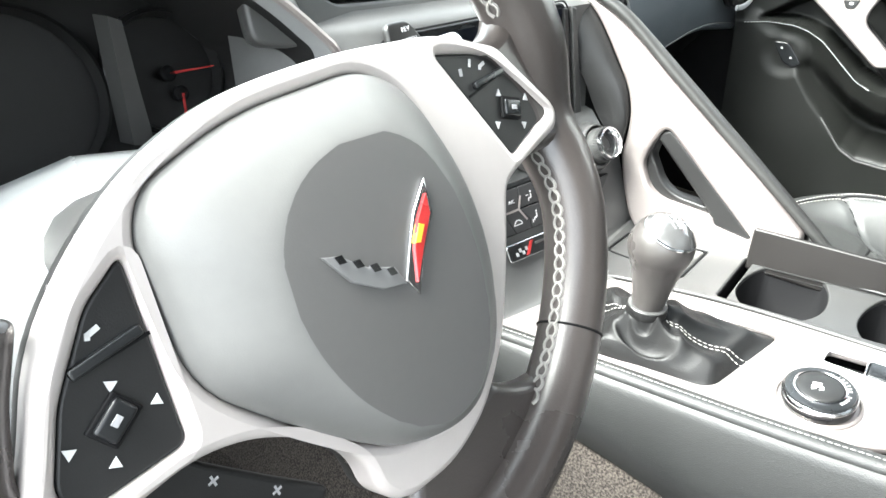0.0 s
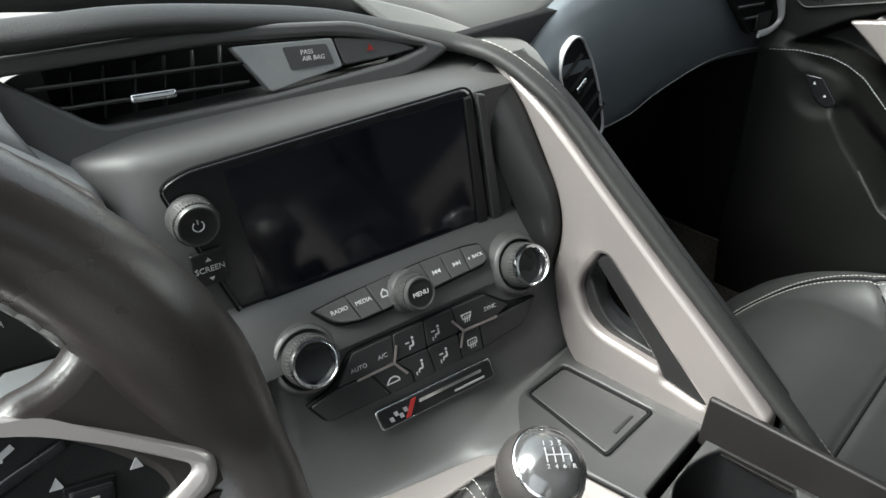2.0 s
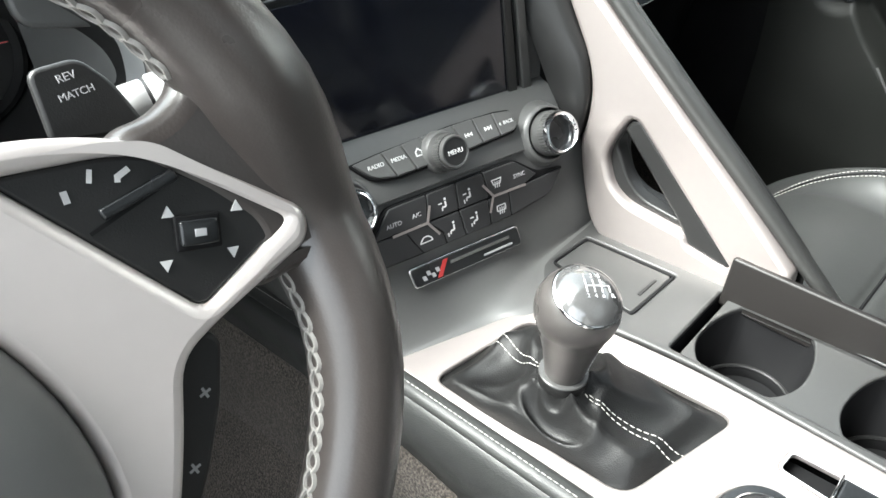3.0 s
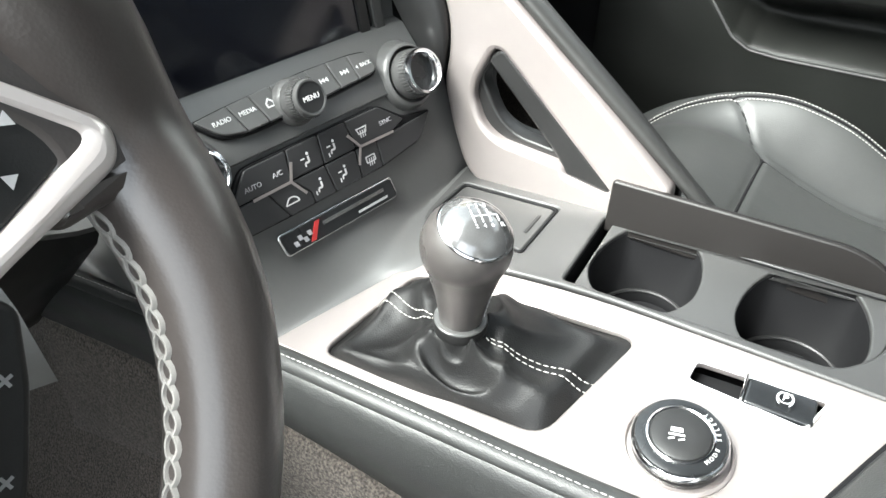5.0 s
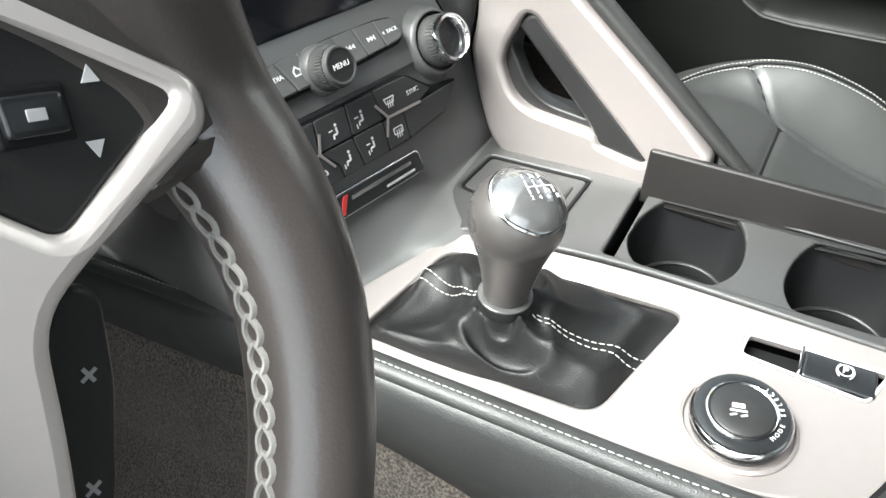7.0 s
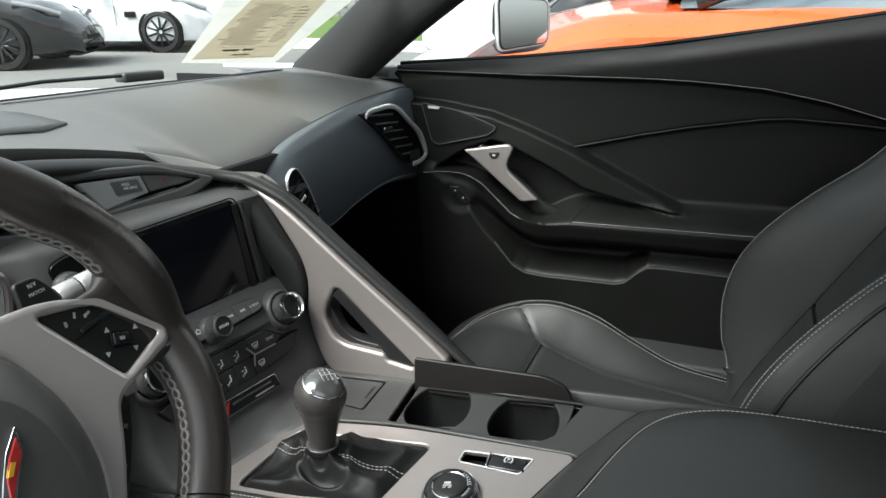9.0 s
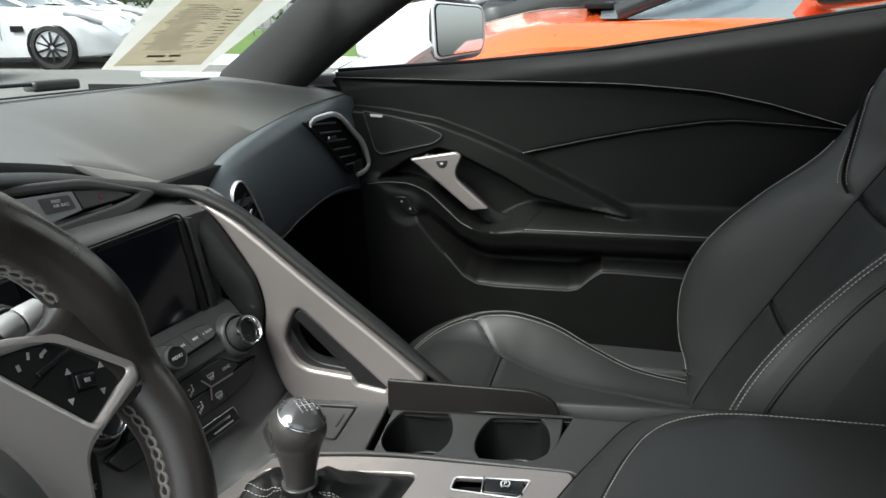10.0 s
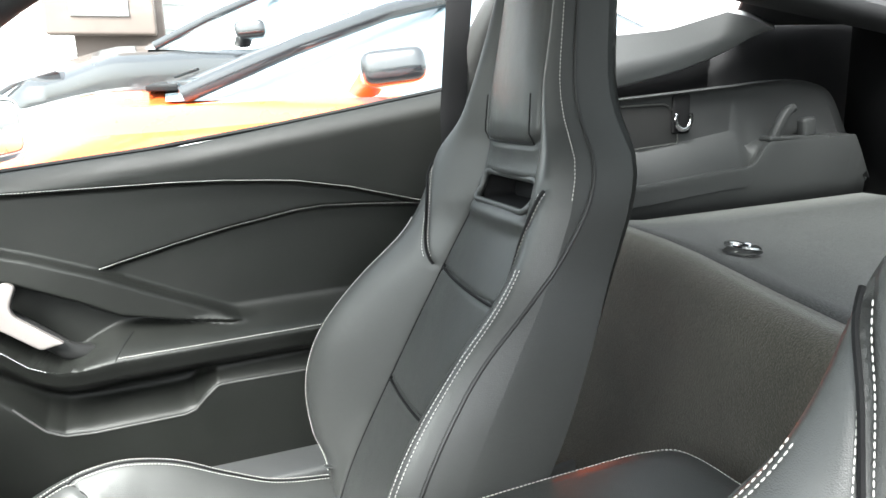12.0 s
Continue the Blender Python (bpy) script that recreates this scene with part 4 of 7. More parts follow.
bin_ = thing("instrument_cluster", (0.19, 0.5, 0.7), "instrument cluster in a hooded binnacle with red needles", "gauge cluster")
RIMR = [(0.19, 0.468, 0.828), (0.265, 0.463, 0.824), (0.305, 0.450, 0.8190), (0.326, 0.440, 0.8110), (0.345, 0.433, 0.7960), (0.362, 0.427, 0.7790), (0.3735, 0.423, 0.7655), (0.3775, 0.427, 0.7480), (0.3745, 0.430, 0.7280), (0.358, 0.430, 0.708), (0.33, 0.425, 0.694), (0.26, 0.42, 0.680)]
loop = [Vector(q) for q in RIMR] + [Vector((0.38 - q[0], q[1], q[2])) for q in reversed(RIMR)][:-1]
lp = cr(loop, 5, True)
ctr = Vector((0.19, 0.53, 0.735))
rows = []
for k, (s, d) in enumerate(((1.07, 0.012), (1.04, -0.006), (1.0, -0.008), (0.97, 0.006), (0.88, 0.06), (0.80, 0.10))):
    rows.append([Vector((ctr.x + (q.x - ctr.x) * s, q.y + d, ctr.z + (q.z - ctr.z) * s)) for q in lp])
# hood skins take the paler vinyl, which paints sky glare on them
part("hood", grid(rows[:4], True), GLAREHIDE, bin_, "vinyl hood paled for sky glare, with a bright edge", 60)
part("hood_inside", grid(rows[3:], True), DARK, bin_, "dark inner slope of the hood", 60)
part("hood_tunnel", grid([[Vector((ctr.x + (q.x - ctr.x) * k, y_, ctr.z + (q.z - ctr.z) * k)) for q, y_ in [(w, (w.y + 0.098, max(w.y + 0.102, 0.566))[m]) for w in lp]] for k, m in ((0.805, 0), (0.805, 1))], True), DARK, bin_, "dark inner wall of the binnacle")
part("edge", sweep([Vector((ctr.x + (q.x - ctr.x) * 1.02, q.y - 0.0095, ctr.z + (q.z - ctr.z) * 1.02)) for q in lp], 0.0035, 0.0035, (0, -1, 0.1), 8, closed=True), SILVER, bin_, "thin bright edge")
part("hood_back", grid([[Vector((ctr.x + (q.x - ctr.x) * k, max(q.y + 0.100, 0.562), ctr.z + (q.z - ctr.z) * k)) for q in lp] for k in (0.82, 0.5, 0.02)], True), BLACK, bin_, "dark back of the binnacle")
upper = [q for q in lp if q.z > 0.785]
upper.sort(key=lambda q: q.x)
part("hood_top", grid([[Vector((ctr.x + (q.x - ctr.x) * 1.05, q.y + 0.004, ctr.z + (q.z - ctr.z) * 1.05)), Vector((q.x, q.y + 0.010, mix_z(q.z, 0.3))), Vector((q.x, 0.500, mix_z(q.z, 0.80))), Vector((q.x, 0.540 - 0.25 * abs(q.x - 0.19) , mix_z(q.z, 1.15)))] for q in upper]), GLAREHIDE, bin_, "top of the hood, paled for sky glare", 60, solid=0.003)
part("hood_lip", grid([[Vector((x, y, z - 0.75 * abs(x - 0.19) ** 1.5)) for y, z in ((0.475, 0.690), (0.462, 0.716), (0.448, 0.727), (0.430, 0.730), (0.405, 0.724), (0.375, 0.704), (0.355, 0.670), (0.350, 0.620))] for x in (0.02, 0.05, 0.09, 0.14, 0.19, 0.24, 0.29, 0.325, 0.345)]), GLAREHIDE, bin_, "lip over the steering column, paled for sky glare", 60, solid=0.004)
IC = frame_of((0.19, 0.522, 0.735), 0, 14)
dial = part("dial_plate", plate(rounded([(-0.155, 0.06), (-0.09, 0.085), (0.09, 0.085), (0.155, 0.06), (0.15, -0.03), (0.09, -0.06), (-0.09, -0.06), (-0.15, -0.03)], 0.03), [], 0.004, 0.0005, IC), DARK, bin_, "dark dial plate")
for x, r in ((0.0, 0.062), (0.108, 0.047), (-0.108, 0.047)):
    part("dial_ring", lathe([(r, 0), (r, 0.008), (r - 0.003, 0.010), (r - 0.005, 0.004), (r - 0.006, 0.001)], at(IC, x, 0.01, 0.001)), DARK, dial)
for x, y, a, ln in ((0.108, 0.009, -1, 0.038), (0.114, -0.007, -98, 0.035), (-0.02, 0.0, 200, 0.05)):
    nd = part("needle", plate([(0, -0.0011), (0, 0.0011), (ln, 0.0004), (ln, -0.0004)], [], 0.001, 0, at(IC, x, y, 0.012, a)), RED, dial, "thin red needle")
    part("hub", lathe([(0.006, 0), (0.006, 0.004), (0.004, 0.006), (0, 0.006)], at(IC, x, y, 0.006)), BLACK, nd)
for s in (1, -1):
    part("dial_divider", grid([[Vector((0.19 + s * (x - 0.19), y, z)) for x, y, z in ((0.2500, 0.512, z0), (0.2535, 0.498, z0), (0.2535 + w, 0.498, z0 - 0.004), (0.2575 + w, 0.512, z0 - 0.004))] for z0, w in ((0.795, 0.009), (0.75, 0.012), (0.705, 0.016))]), PLASTIC, dial, "grey strip between the dials", 30)
# lower dash on the driver's side and the column
part("driver_dash", grid([[Vector((x, y, z)) for y, z in ((0.50, 0.872), (0.46, 0.85), (0.455, 0.80), (0.44, 0.70), (0.425, 0.64), (0.46, 0.58), (0.62, 0.42), (0.95, 0.26))]
                          for x in (-0.35, -0.2, -0.03)]), PLASTIC, dash, solid=0.008)
part("knee_panel", grid([[Vector((x, y, z)) for y, z in ((0.405, 0.672), (0.40, 0.64), (0.44, 0.58), (0.60, 0.42), (0.95, 0.24))] for x in (-0.06, 0.1, 0.25, 0.40, 0.43)]), DARK, dash, "dark knee panel", solid=0.008)
part("column_side", grid([[Vector((x, y + 0.02, z)) for y, z in ((0.455, 0.785), (0.43, 0.765), (0.415, 0.70), (0.40, 0.64))] for x in (0.372, 0.40, 0.43)]), PLASTIC, dash, solid=0.006)

# ---- centre console ----
con = thing("centre_console", (0.55, 0.05, 0.25), "black centre console with a silver shifter plate and cup holders", "console")
boot = rounded([(-0.056, 0.168), (0.032, 0.151), (0.043, -0.006), (-0.045, 0.017)], [0.012, 0.012, 0.012, 0.012])
pocket = rounded([(0.026, -0.040), (0.042, -0.041), (0.045, -0.111), (0.022, -0.103)], 0.004)
silver = rounded([(-0.066, 0.205), (0.030, 0.164), (0.050, 0.152), (0.064, 0.045), (0.060, -0.150), (-0.020, -0.135), (-0.056, -0.07)], [0.004, 0.03, 0.02, 0.05, 0.012, 0.03, 0.05])
plt = part("shifter_plate", plate(silver, [boot, pocket], 0.006, 0.002, at(CON, 0, 0, 0.001)), SILVER, con, "silver painted shifter plate")
black = rounded([(0.052, 0.196), (0.168, 0.196), (0.1500, 0.060), (0.1380, -0.138), (0.1345, -0.24), (-0.06, -0.24), (-0.05, -0.13), (0.0, -0.142), (0.0585, -0.153), (0.0655, 0.045), (0.0515, 0.155), (0.032, 0.168)], [0.004, 0.004, 0.004, 0.02, 0.02, 0.004, 0.01, 0.02, 0.012, 0.05, 0.02, 0.02])
cup = rounded([(0.0690, 0.0568), (0.1410, 0.0560), (0.1370, -0.1430), (0.1080, -0.1330), (0.0900, -0.1290), (0.0690, -0.1110)], [0.003, 0.003, 0.004, 0.01, 0.012, 0.012])
lidhole = rounded([(0.0915, 0.1785), (0.1355, 0.1745), (0.1365, 0.0905), (0.0795, 0.0935)], 0.004)
deck = part("deck", plate(black, [cup, lidhole], 0.006, 0.002, at(CON, 0, 0, 0.0025)), DECK, con, "black console deck")
sl = part("storage_lid", plate(rounded([(0.0942, 0.1758), (0.1328, 0.1718), (0.1338, 0.0932), (0.0822, 0.0962)], 0.004), [], 0.006, 0.0010, at(CON, 0, 0, 0.0016)), DECK, con, "square storage lid")
part("finger_groove", rbox(0.022, 0.003, 0.001, 0.0004, at(CON, 0.112, 0.1015, 0.0018, -2), 1), DARK, sl)
part("gap", plate(rounded([(0.089, 0.180), (0.139, 0.177), (0.140, 0.088), (0.077, 0.091)], 0.004), [], 0.002, 0, at(CON, 0, 0, -0.010)), BLACK, sl)
part("joint", sweep([CON @ Vector((q[0], q[1], 0.0014)) for q in rounded([(0.0928, 0.1772), (0.1342, 0.1732), (0.1352, 0.0918), (0.0808, 0.0948)], 0.004)], 0.0013, 0.0010, (0, 0, 1), 6, closed=True), BLACK, sl)
# cup wells
shelf = rounded([(0.0685, 0.0495), (0.1400, 0.0495), (0.1380, -0.1330), (0.1080, -0.1325), (0.0890, -0.1288), (0.0685, -0.1105)], [0.003, 0.003, 0.003, 0.01, 0.012, 0.012])


def cup_ring(cx, cy, r, k=1.0):
    """A cup opening cut straight along the deck on one side and along the flap on the other."""
    out = []
    for a in range(0, 360, 8):
        c = math.cos(radians(a)) * r * k
        out.append((min(0.1384 - 0.01 * (1 - k), max(0.0715, cx + c * (1.5 if c > 0 and k > 0.98 else 1.0))), cy + r * k * math.sin(radians(a))))
    return out


CUPS = ((0.0985, 0.0120, 0.0360), (0.0955, -0.0866, 0.0368))
ch = part("cup_holder", plate(shelf, [cup_ring(*c) for c in CUPS], 0.005, 0.0012, at(CON, 0, 0, -0.0005)), DECK, con, "twin cup holder")
for c in CUPS:
    part("well", grid([[CON @ Vector((q[0], q[1], z)) for q in cup_ring(*c, k)] for k, z in ((1.01, -0.003), (0.99, -0.006), (0.96, -0.050), (0.90, -0.052), (0.88, -0.060), (0.3, -0.060), (0.02, -0.060))], True), BLACK, ch, "dark cup well", 50)
    part("well_step", sweep([CON @ Vector((q[0], q[1], -0.0500)) for q in cup_ring(*c, 0.93)], 0.0016, 0.0012, (0, 0, 1), 6, closed=True), DARK, ch)
part("rim_wall", grid([[CON @ Vector((q[0], q[1], z)) for q in cup] for z in (0.001, -0.012, -0.045)], True), BLACK, ch)
part("well_floor", plate(cup, [], 0.002, 0.0, at(CON, 0, 0, -0.064)), BLACK, ch)
# open flap standing along the holder
FL = axes_frame(CON @ Vector((0.1400, -0.04, 0.0)), (0, -1, 0.03), (-1, 0, 0.12))
flap = part("cup_flap", plate(rounded([(-0.0955, -0.012), (0.0900, -0.014), (0.0915, -0.002), (0.0850, 0.0200), (0.0620, 0.0296), (-0.0955, 0.0290)], [0.002, 0.003, 0.008, 0.018, 0.022, 0.003]), [], 0.006, 0.0018, at(FL, 0, 0.0, 0.001)), FLAPPLASTIC, con, "open cup holder flap")
# brake switch in its pocket
part("pocket_rim", sweep([CON @ Vector((q[0], q[1], 0.0012)) for q in pocket], 0.0009, 0.0008, (0, 0, 1), 6, closed=True), BRIGHT, plt, "bright pocket rim")
part("switch_well", plate(rounded([(0.024, -0.038), (0.044, -0.039), (0.047, -0.113), (0.020, -0.105)], 0.004), [], 0.004, 0.0, at(CON, 0, 0, -0.012)), BLACK, plt)
sw = part("brake_switch", rbox(0.0185, 0.036, 0.008, 0.0022, at(CON @ Matrix.Rotation(radians(2), 4, "X"), 0.0335, -0.088, 0.002, 2)), PANEL, plt, "gloss black parking brake switch")
BS = at(CON, 0.0335, -0.090, 0.0065, -88)
part("brake_mark", joined([lettering("P", 0.006, BS), lettering("(", 0.009, at(BS, -0.0036, 0)), lettering(")", 0.009, at(BS, 0.0036, 0)), sweep([BS @ Vector((0.0036 * math.cos(a / 10), 0.0036 * math.sin(a / 10), 0)) for a in range(0, 63, 3)], 0.0003, 0.0002, (0, 0, 1), 5, closed=True)]), PRINT, sw)
part("chrome_lip", rbox(0.0185, 0.0016, 0.006, 0.0006, at(CON, 0.0335, -0.0693, 0.002, 2), 1), CHROME, sw)
# drive mode dial
MD = at(CON, -0.0190, -0.0497, 0.0) @ Matrix.Diagonal((1, 1, 0.8, 1))
md = part("mode_dial", lathe([(0.0285, 0.0), (0.0285, 0.003), (0.027, 0.0045), (0.0262, 0.002)], MD), SILVER, plt, "round drive mode dial")
part("ring", lathe([(0.0232, 0.001), (0.0242, 0.006), (0.0242, 0.012), (0.0225, 0.0165), (0.020, 0.0175), (0.0158, 0.0172)], MD), PANEL, md, "gloss black outer ring")
part("chrome_band", lathe([(0.0244, 0.0105), (0.0248, 0.012), (0.0240, 0.0142), (0.0230, 0.0150)], MD), CHROME, md)
part("button_ring", lathe([(0.0172, 0.0172), (0.0172, 0.0184), (0.0164, 0.0188), (0.0156, 0.0182)], MD), CHROME, md)
part("button", lathe([(0.0156, 0.0172), (0.0152, 0.0190), (0.0145, 0.0196), (0.006, 0.0190), (0, 0.0188)], MD), DARK, md)
part("mark", joined([bar((-0.004, -0.002), (0.004, -0.002), 0.001, at(MD, 0, 0.002, 0.0198, -75)), bar((-0.003, 0.001), (0.003, 0.001), 0.0025, at(MD, 0, 0.002, 0.0198, -75)),
                     bar((-0.004, -0.005), (-0.001, -0.004), 0.0008, at(MD, 0, 0.002, 0.0198, -75)), bar((0.001, -0.005), (0.004, -0.004), 0.0008, at(MD, 0, 0.002, 0.0198, -75))]), PRINT, md)
WORD = "MODE SELECT"
for i, c in enumerate(WORD):
    if c != " ":
        a = radians(-120 + i * 9.5)
        part("letter", lettering(c, 0.0030, MD @ Matrix.Translation((0.0188 * math.cos(a), 0.0188 * math.sin(a), 0.0178)) @ Matrix.Rotation(a + math.pi / 2, 4, "Z")), PRINT, md)

# leather side wall with a stitched rim, and the carpeted tunnel
RIMC = cr([(-0.092, 0.46, -0.004), (-0.084, 0.36, -0.004), (-0.079, 0.28, -0.002), (-0.073, 0.205, 0.0), (-0.068, 0.08, 0.001), (-0.064, -0.03, 0.002), (-0.058, -0.12, 0.004), (-0.055, -0.22, 0.010)], 8)
rim = [CON @ q for q in RIMC]
part("side_rim", sweep(rim, 0.008, 0.006, (0, 0, 1)), SEATHIDE, con, "padded leather rim", 60)
part("stitching", stitches([q + Vector((-0.0015, 0, 0.0062)) for q in rim], r=0.0004), THREAD, con)
rows = []
tunnel = []
for q in rim:
    dz = 0.055 + 0.09 * smooth((0.35 - q.y) / 0.5)
    rows.append([q, q + Vector((-0.007, 0, -0.010)), q + Vector((-0.006, 0, -dz * 0.6)), q + Vector((-0.003, 0, -dz)), q + Vector((0.004, 0, -dz - 0.004))])
    tunnel.append([q + Vector((0.006, 0, -dz + 0.012)), q + Vector((-0.004, 0, -dz - 0.006)), q + Vector((-0.012, 0, -dz - 0.02)), q + Vector((-0.03, 0, -0.25)), q + Vector((-0.06, 0, -0.34))])
part("tunnel_carpet", grid(tunnel), CARPET, con, "brown-grey cut-pile carpet on the tunnel", 60)
part("side_wall", grid(rows), SEATHIDE, con, "black leather console side", 60, solid=0.006)
part("right_wall", grid([[CON @ Vector((0.166, y, 0.0)), CON @ Vector((0.176, y, -0.05)), CON @ Vector((0.18, y, -0.30))] for y in (0.42, 0.2, 0.0, -0.2, -0.5)]), DECK, con, solid=0.006)
# armrest lid
def lid_z(x, y):
    return 0.594 + 0.030 * max(0.0, -y - 0.10) + 0.03 * (x - 0.55)


LID_F = cr([(0.436, -0.040, 0), (0.50, -0.058, 0), (0.573, -0.082, 0), (0.620, -0.106, 0), (0.648, -0.140, 0), (0.662, -0.190, 0), (0.664, -0.30, 0), (0.664, -0.40, 0), (0.660, -0.47, 0), (0.640, -0.505, 0), (0.56, -0.515, 0), (0.46, -0.515, 0), (0.425, -0.49, 0), (0.420, -0.40, 0), (0.420, -0.25, 0), (0.420, -0.10, 0)], 5, True)
lc = Vector((0.545, -0.29, 0))
lid_rows = []
for s, dz in ((1.03, -0.050), (1.035, -0.022), (1.02, -0.006), (1.0, 0.0), (0.97, 0.0035), (0.85, 0.006), (0.6, 0.009), (0.3, 0.0105), (0.02, 0.011)):
    lid_rows.append([Vector((lc.x + (q.x - lc.x) * s, lc.y + (q.y - lc.y) * s, lid_z(lc.x + (q.x - lc.x) * s, lc.y + (q.y - lc.y) * s) + dz)) for q in LID_F])
arm = part("armrest_lid", grid(lid_rows, True, True), SEATHIDE, con, "padded black leather armrest lid", 60)
part("stitching", stitches([Vector((lc.x + (q.x - lc.x) * 0.985, lc.y + (q.y - lc.y) * 0.985, lid_z(q.x, q.y) + 0.0028)) for q in LID_F + LID_F[:1]]), THREAD, arm)
hi = cr([(0.420, -0.033, 0), (0.436, -0.040, 0), (0.50, -0.058, 0), (0.573, -0.082, 0), (0.620, -0.106, 0), (0.648, -0.140, 0), (0.662, -0.190, 0), (0.664, -0.26, 0)], 5)
lo = [CON @ q for q in cr([(-0.058, -0.098, 0.003), (-0.030, -0.113, 0.003), (-0.005, -0.124, 0.003), (0.040, -0.145, 0.003), (0.090, -0.173, 0.003), (0.122, -0.192, 0.003), (0.139, -0.212, 0.003), (0.146, -0.255, 0.003)], 5)]
front = []
for p, q in zip(hi, lo):
    p = Vector((p.x, p.y, lid_z(p.x, p.y)))
    front.append([p + Vector((0, 0, 0.001)), p.lerp(q, 0.12) + cn * 0.0022, p.lerp(q, 0.4) + cn * 0.0050, p.lerp(q, 0.7) + cn * 0.0052, p.lerp(q, 0.92) + cn * 0.0030, q, q - cn * 0.004])
part("lid_front", grid(front), SEATHIDE, arm, "leather front of the armrest", 60)
part("joint", sweep(lo, 0.0016, 0.0012, (0, 0, 1), 6), BLACK, arm)
part("bin_body", rbox(0.232, 0.40, 0.30, 0.01, Matrix.Translation((0.55, -0.30, 0.405))), LEATHER, con)

# ---- gear shifter ----
sh = thing("gear_shifter", CON @ Vector((-0.02, 0.085, 0)), "grey leather gear knob on a pleated black boot", "gear shifter")
base, tip = Vector((0.4990, 0.1930, 0.5625)), Vector((0.4987, 0.1900, 0.6625))
SH = axes_frame(base, (1, 0, 0), tip - base)
kb = part("knob", lathe([(0.0118, 0.016), (0.0128, 0.019), (0.0140, 0.027), (0.0158, 0.037), (0.0180, 0.046), (0.0204, 0.0540)] + [(0.0252 * math.sin(radians(a)), 0.0715 + 0.0252 * math.cos(radians(a))) for a in range(120, -1, -6)], SH), KNOBHIDE, sh, "dark leather gear knob")
CA = SH @ Matrix.Translation((0, 0, 0.0715)) @ Matrix.Scale(1.022, 4) @ Matrix.Rotation(radians(20), 4, "X") @ Matrix.Rotation(radians(-1), 4, "Y")
part("cap", lathe([(0.0251 * math.sin(radians(a)), 0.0251 * math.cos(radians(a))) for a in range(52, -1, -4)], CA), CAP, kb, "clear gloss shift map cap")
part("cap_ring", lathe([(0.0249 * math.sin(radians(57)), 0.0249 * math.cos(radians(57))), (0.0254 * math.sin(radians(55.5)), 0.0254 * math.cos(radians(55.5))), (0.0254 * math.sin(radians(53.5)), 0.0254 * math.cos(radians(53.5))), (0.0249 * math.sin(radians(51)), 0.0249 * math.cos(radians(51)))], CA), CHROME, kb)
CP = at(CA, 0, 0, 0.0252, -35)
part("shift_map", joined([bar((-0.006, 0.004), (-0.006, -0.004), 0.0006, CP), bar((-0.0015, 0.004), (-0.0015, -0.004), 0.0006, CP), bar((0.003, 0.004), (0.003, -0.004), 0.0006, CP), bar((-0.006, 0), (0.0075, 0), 0.0006, CP), bar((0.0075, 0), (0.0075, -0.004), 0.0006, CP)]
                         + [lettering(c, 0.0036, at(CP, x, y, -0.0004)) for c, x, y in (("1", -0.006, 0.0062), ("3", -0.0015, 0.0062), ("5", 0.003, 0.0062), ("2", -0.006, -0.0062), ("4", -0.0015, -0.0062), ("6", 0.003, -0.0062), ("R", 0.0085, -0.0062))]), GREYPRINT, kb)
part("seam", stitches([SH @ Vector(((r + 0.0005) * math.cos(-1.1), (r + 0.0005) * math.sin(-1.1), z)) for r, z in ((0.0128, 0.019), (0.0140, 0.027), (0.0180, 0.046), (0.0204, 0.0540), (0.0232, 0.062), (0.0252, 0.0715))], 0.003, 0.0008), GREYPRINT, kb)
part("collar", lathe([(0.0140, 0.009), (0.0160, 0.010), (0.0164, 0.013), (0.0156, 0.016), (0.0124, 0.017)], SH), BOOT, sh, "leather collar")
part("piping", lathe([(0.0146, 0.0158), (0.0156, 0.0162), (0.0158, 0.0172), (0.0152, 0.0178), (0.0126, 0.0180)], SH), SATIN, sh, "pale piping")
# boot: from the plate's opening up to the collar, with deep creases
outline = [CON @ Vector((q[0], q[1], -0.004)) for q in rounded([(-0.062, 0.174), (0.036, 0.153), (0.047, -0.010), (-0.049, 0.015)], 0.012, 14)]
outline = resample(outline + outline[:1], 0.0042)
n = len(outline)
cen = CON @ Vector((-0.010, 0.086, 0))
rows = []
for k in range(37):
    t = k / 36
    r = []
    for i, q in enumerate(outline):
        d = q - cen
        ang = math.atan2(d.y, d.x)
        topq = SH @ Vector((0.0148 * math.cos(ang), 0.0148 * math.sin(ang), 0.012))
        s = 1 - (1 - t) ** 1.15
        p = q.lerp(topq, s)
        rise = 0.30 * smooth(t / 0.30) + 0.10 * t + 0.60 * t ** 3.0
        p.z = q.z + (topq.z - q.z) * rise
        env = smooth(t / 0.18) * smooth((1 - t) / 0.12)
        warp = noise.noise(Vector((p.x * 18, p.y * 18, 1.7))) * 1.5
        ridge = 1.02 - math.sqrt(math.sin(ang * 2.0 + 0.9 * t + warp * 0.5 + 0.4) ** 2 + 0.03)
        ridge3 = 1.02 - math.sqrt(math.sin(6.0 * t + 2.0 * math.sin(ang * 2 + 0.8) + warp * 0.6) ** 2 + 0.02)
        lump = noise.noise(Vector((p.x * 28, p.y * 28, 4.2)))
        p += cn * (env * (0.015 * max(0.0, ridge) ** 1.4 + 0.0055 * max(0.0, ridge3) ** 1.6 + 0.003 * lump - 0.004))
        r.append(p)
    rows.append(r)
bt = part("boot", grid([r + r[:1] for r in rows]), BOOT, sh, "creased black leather boot", 80)


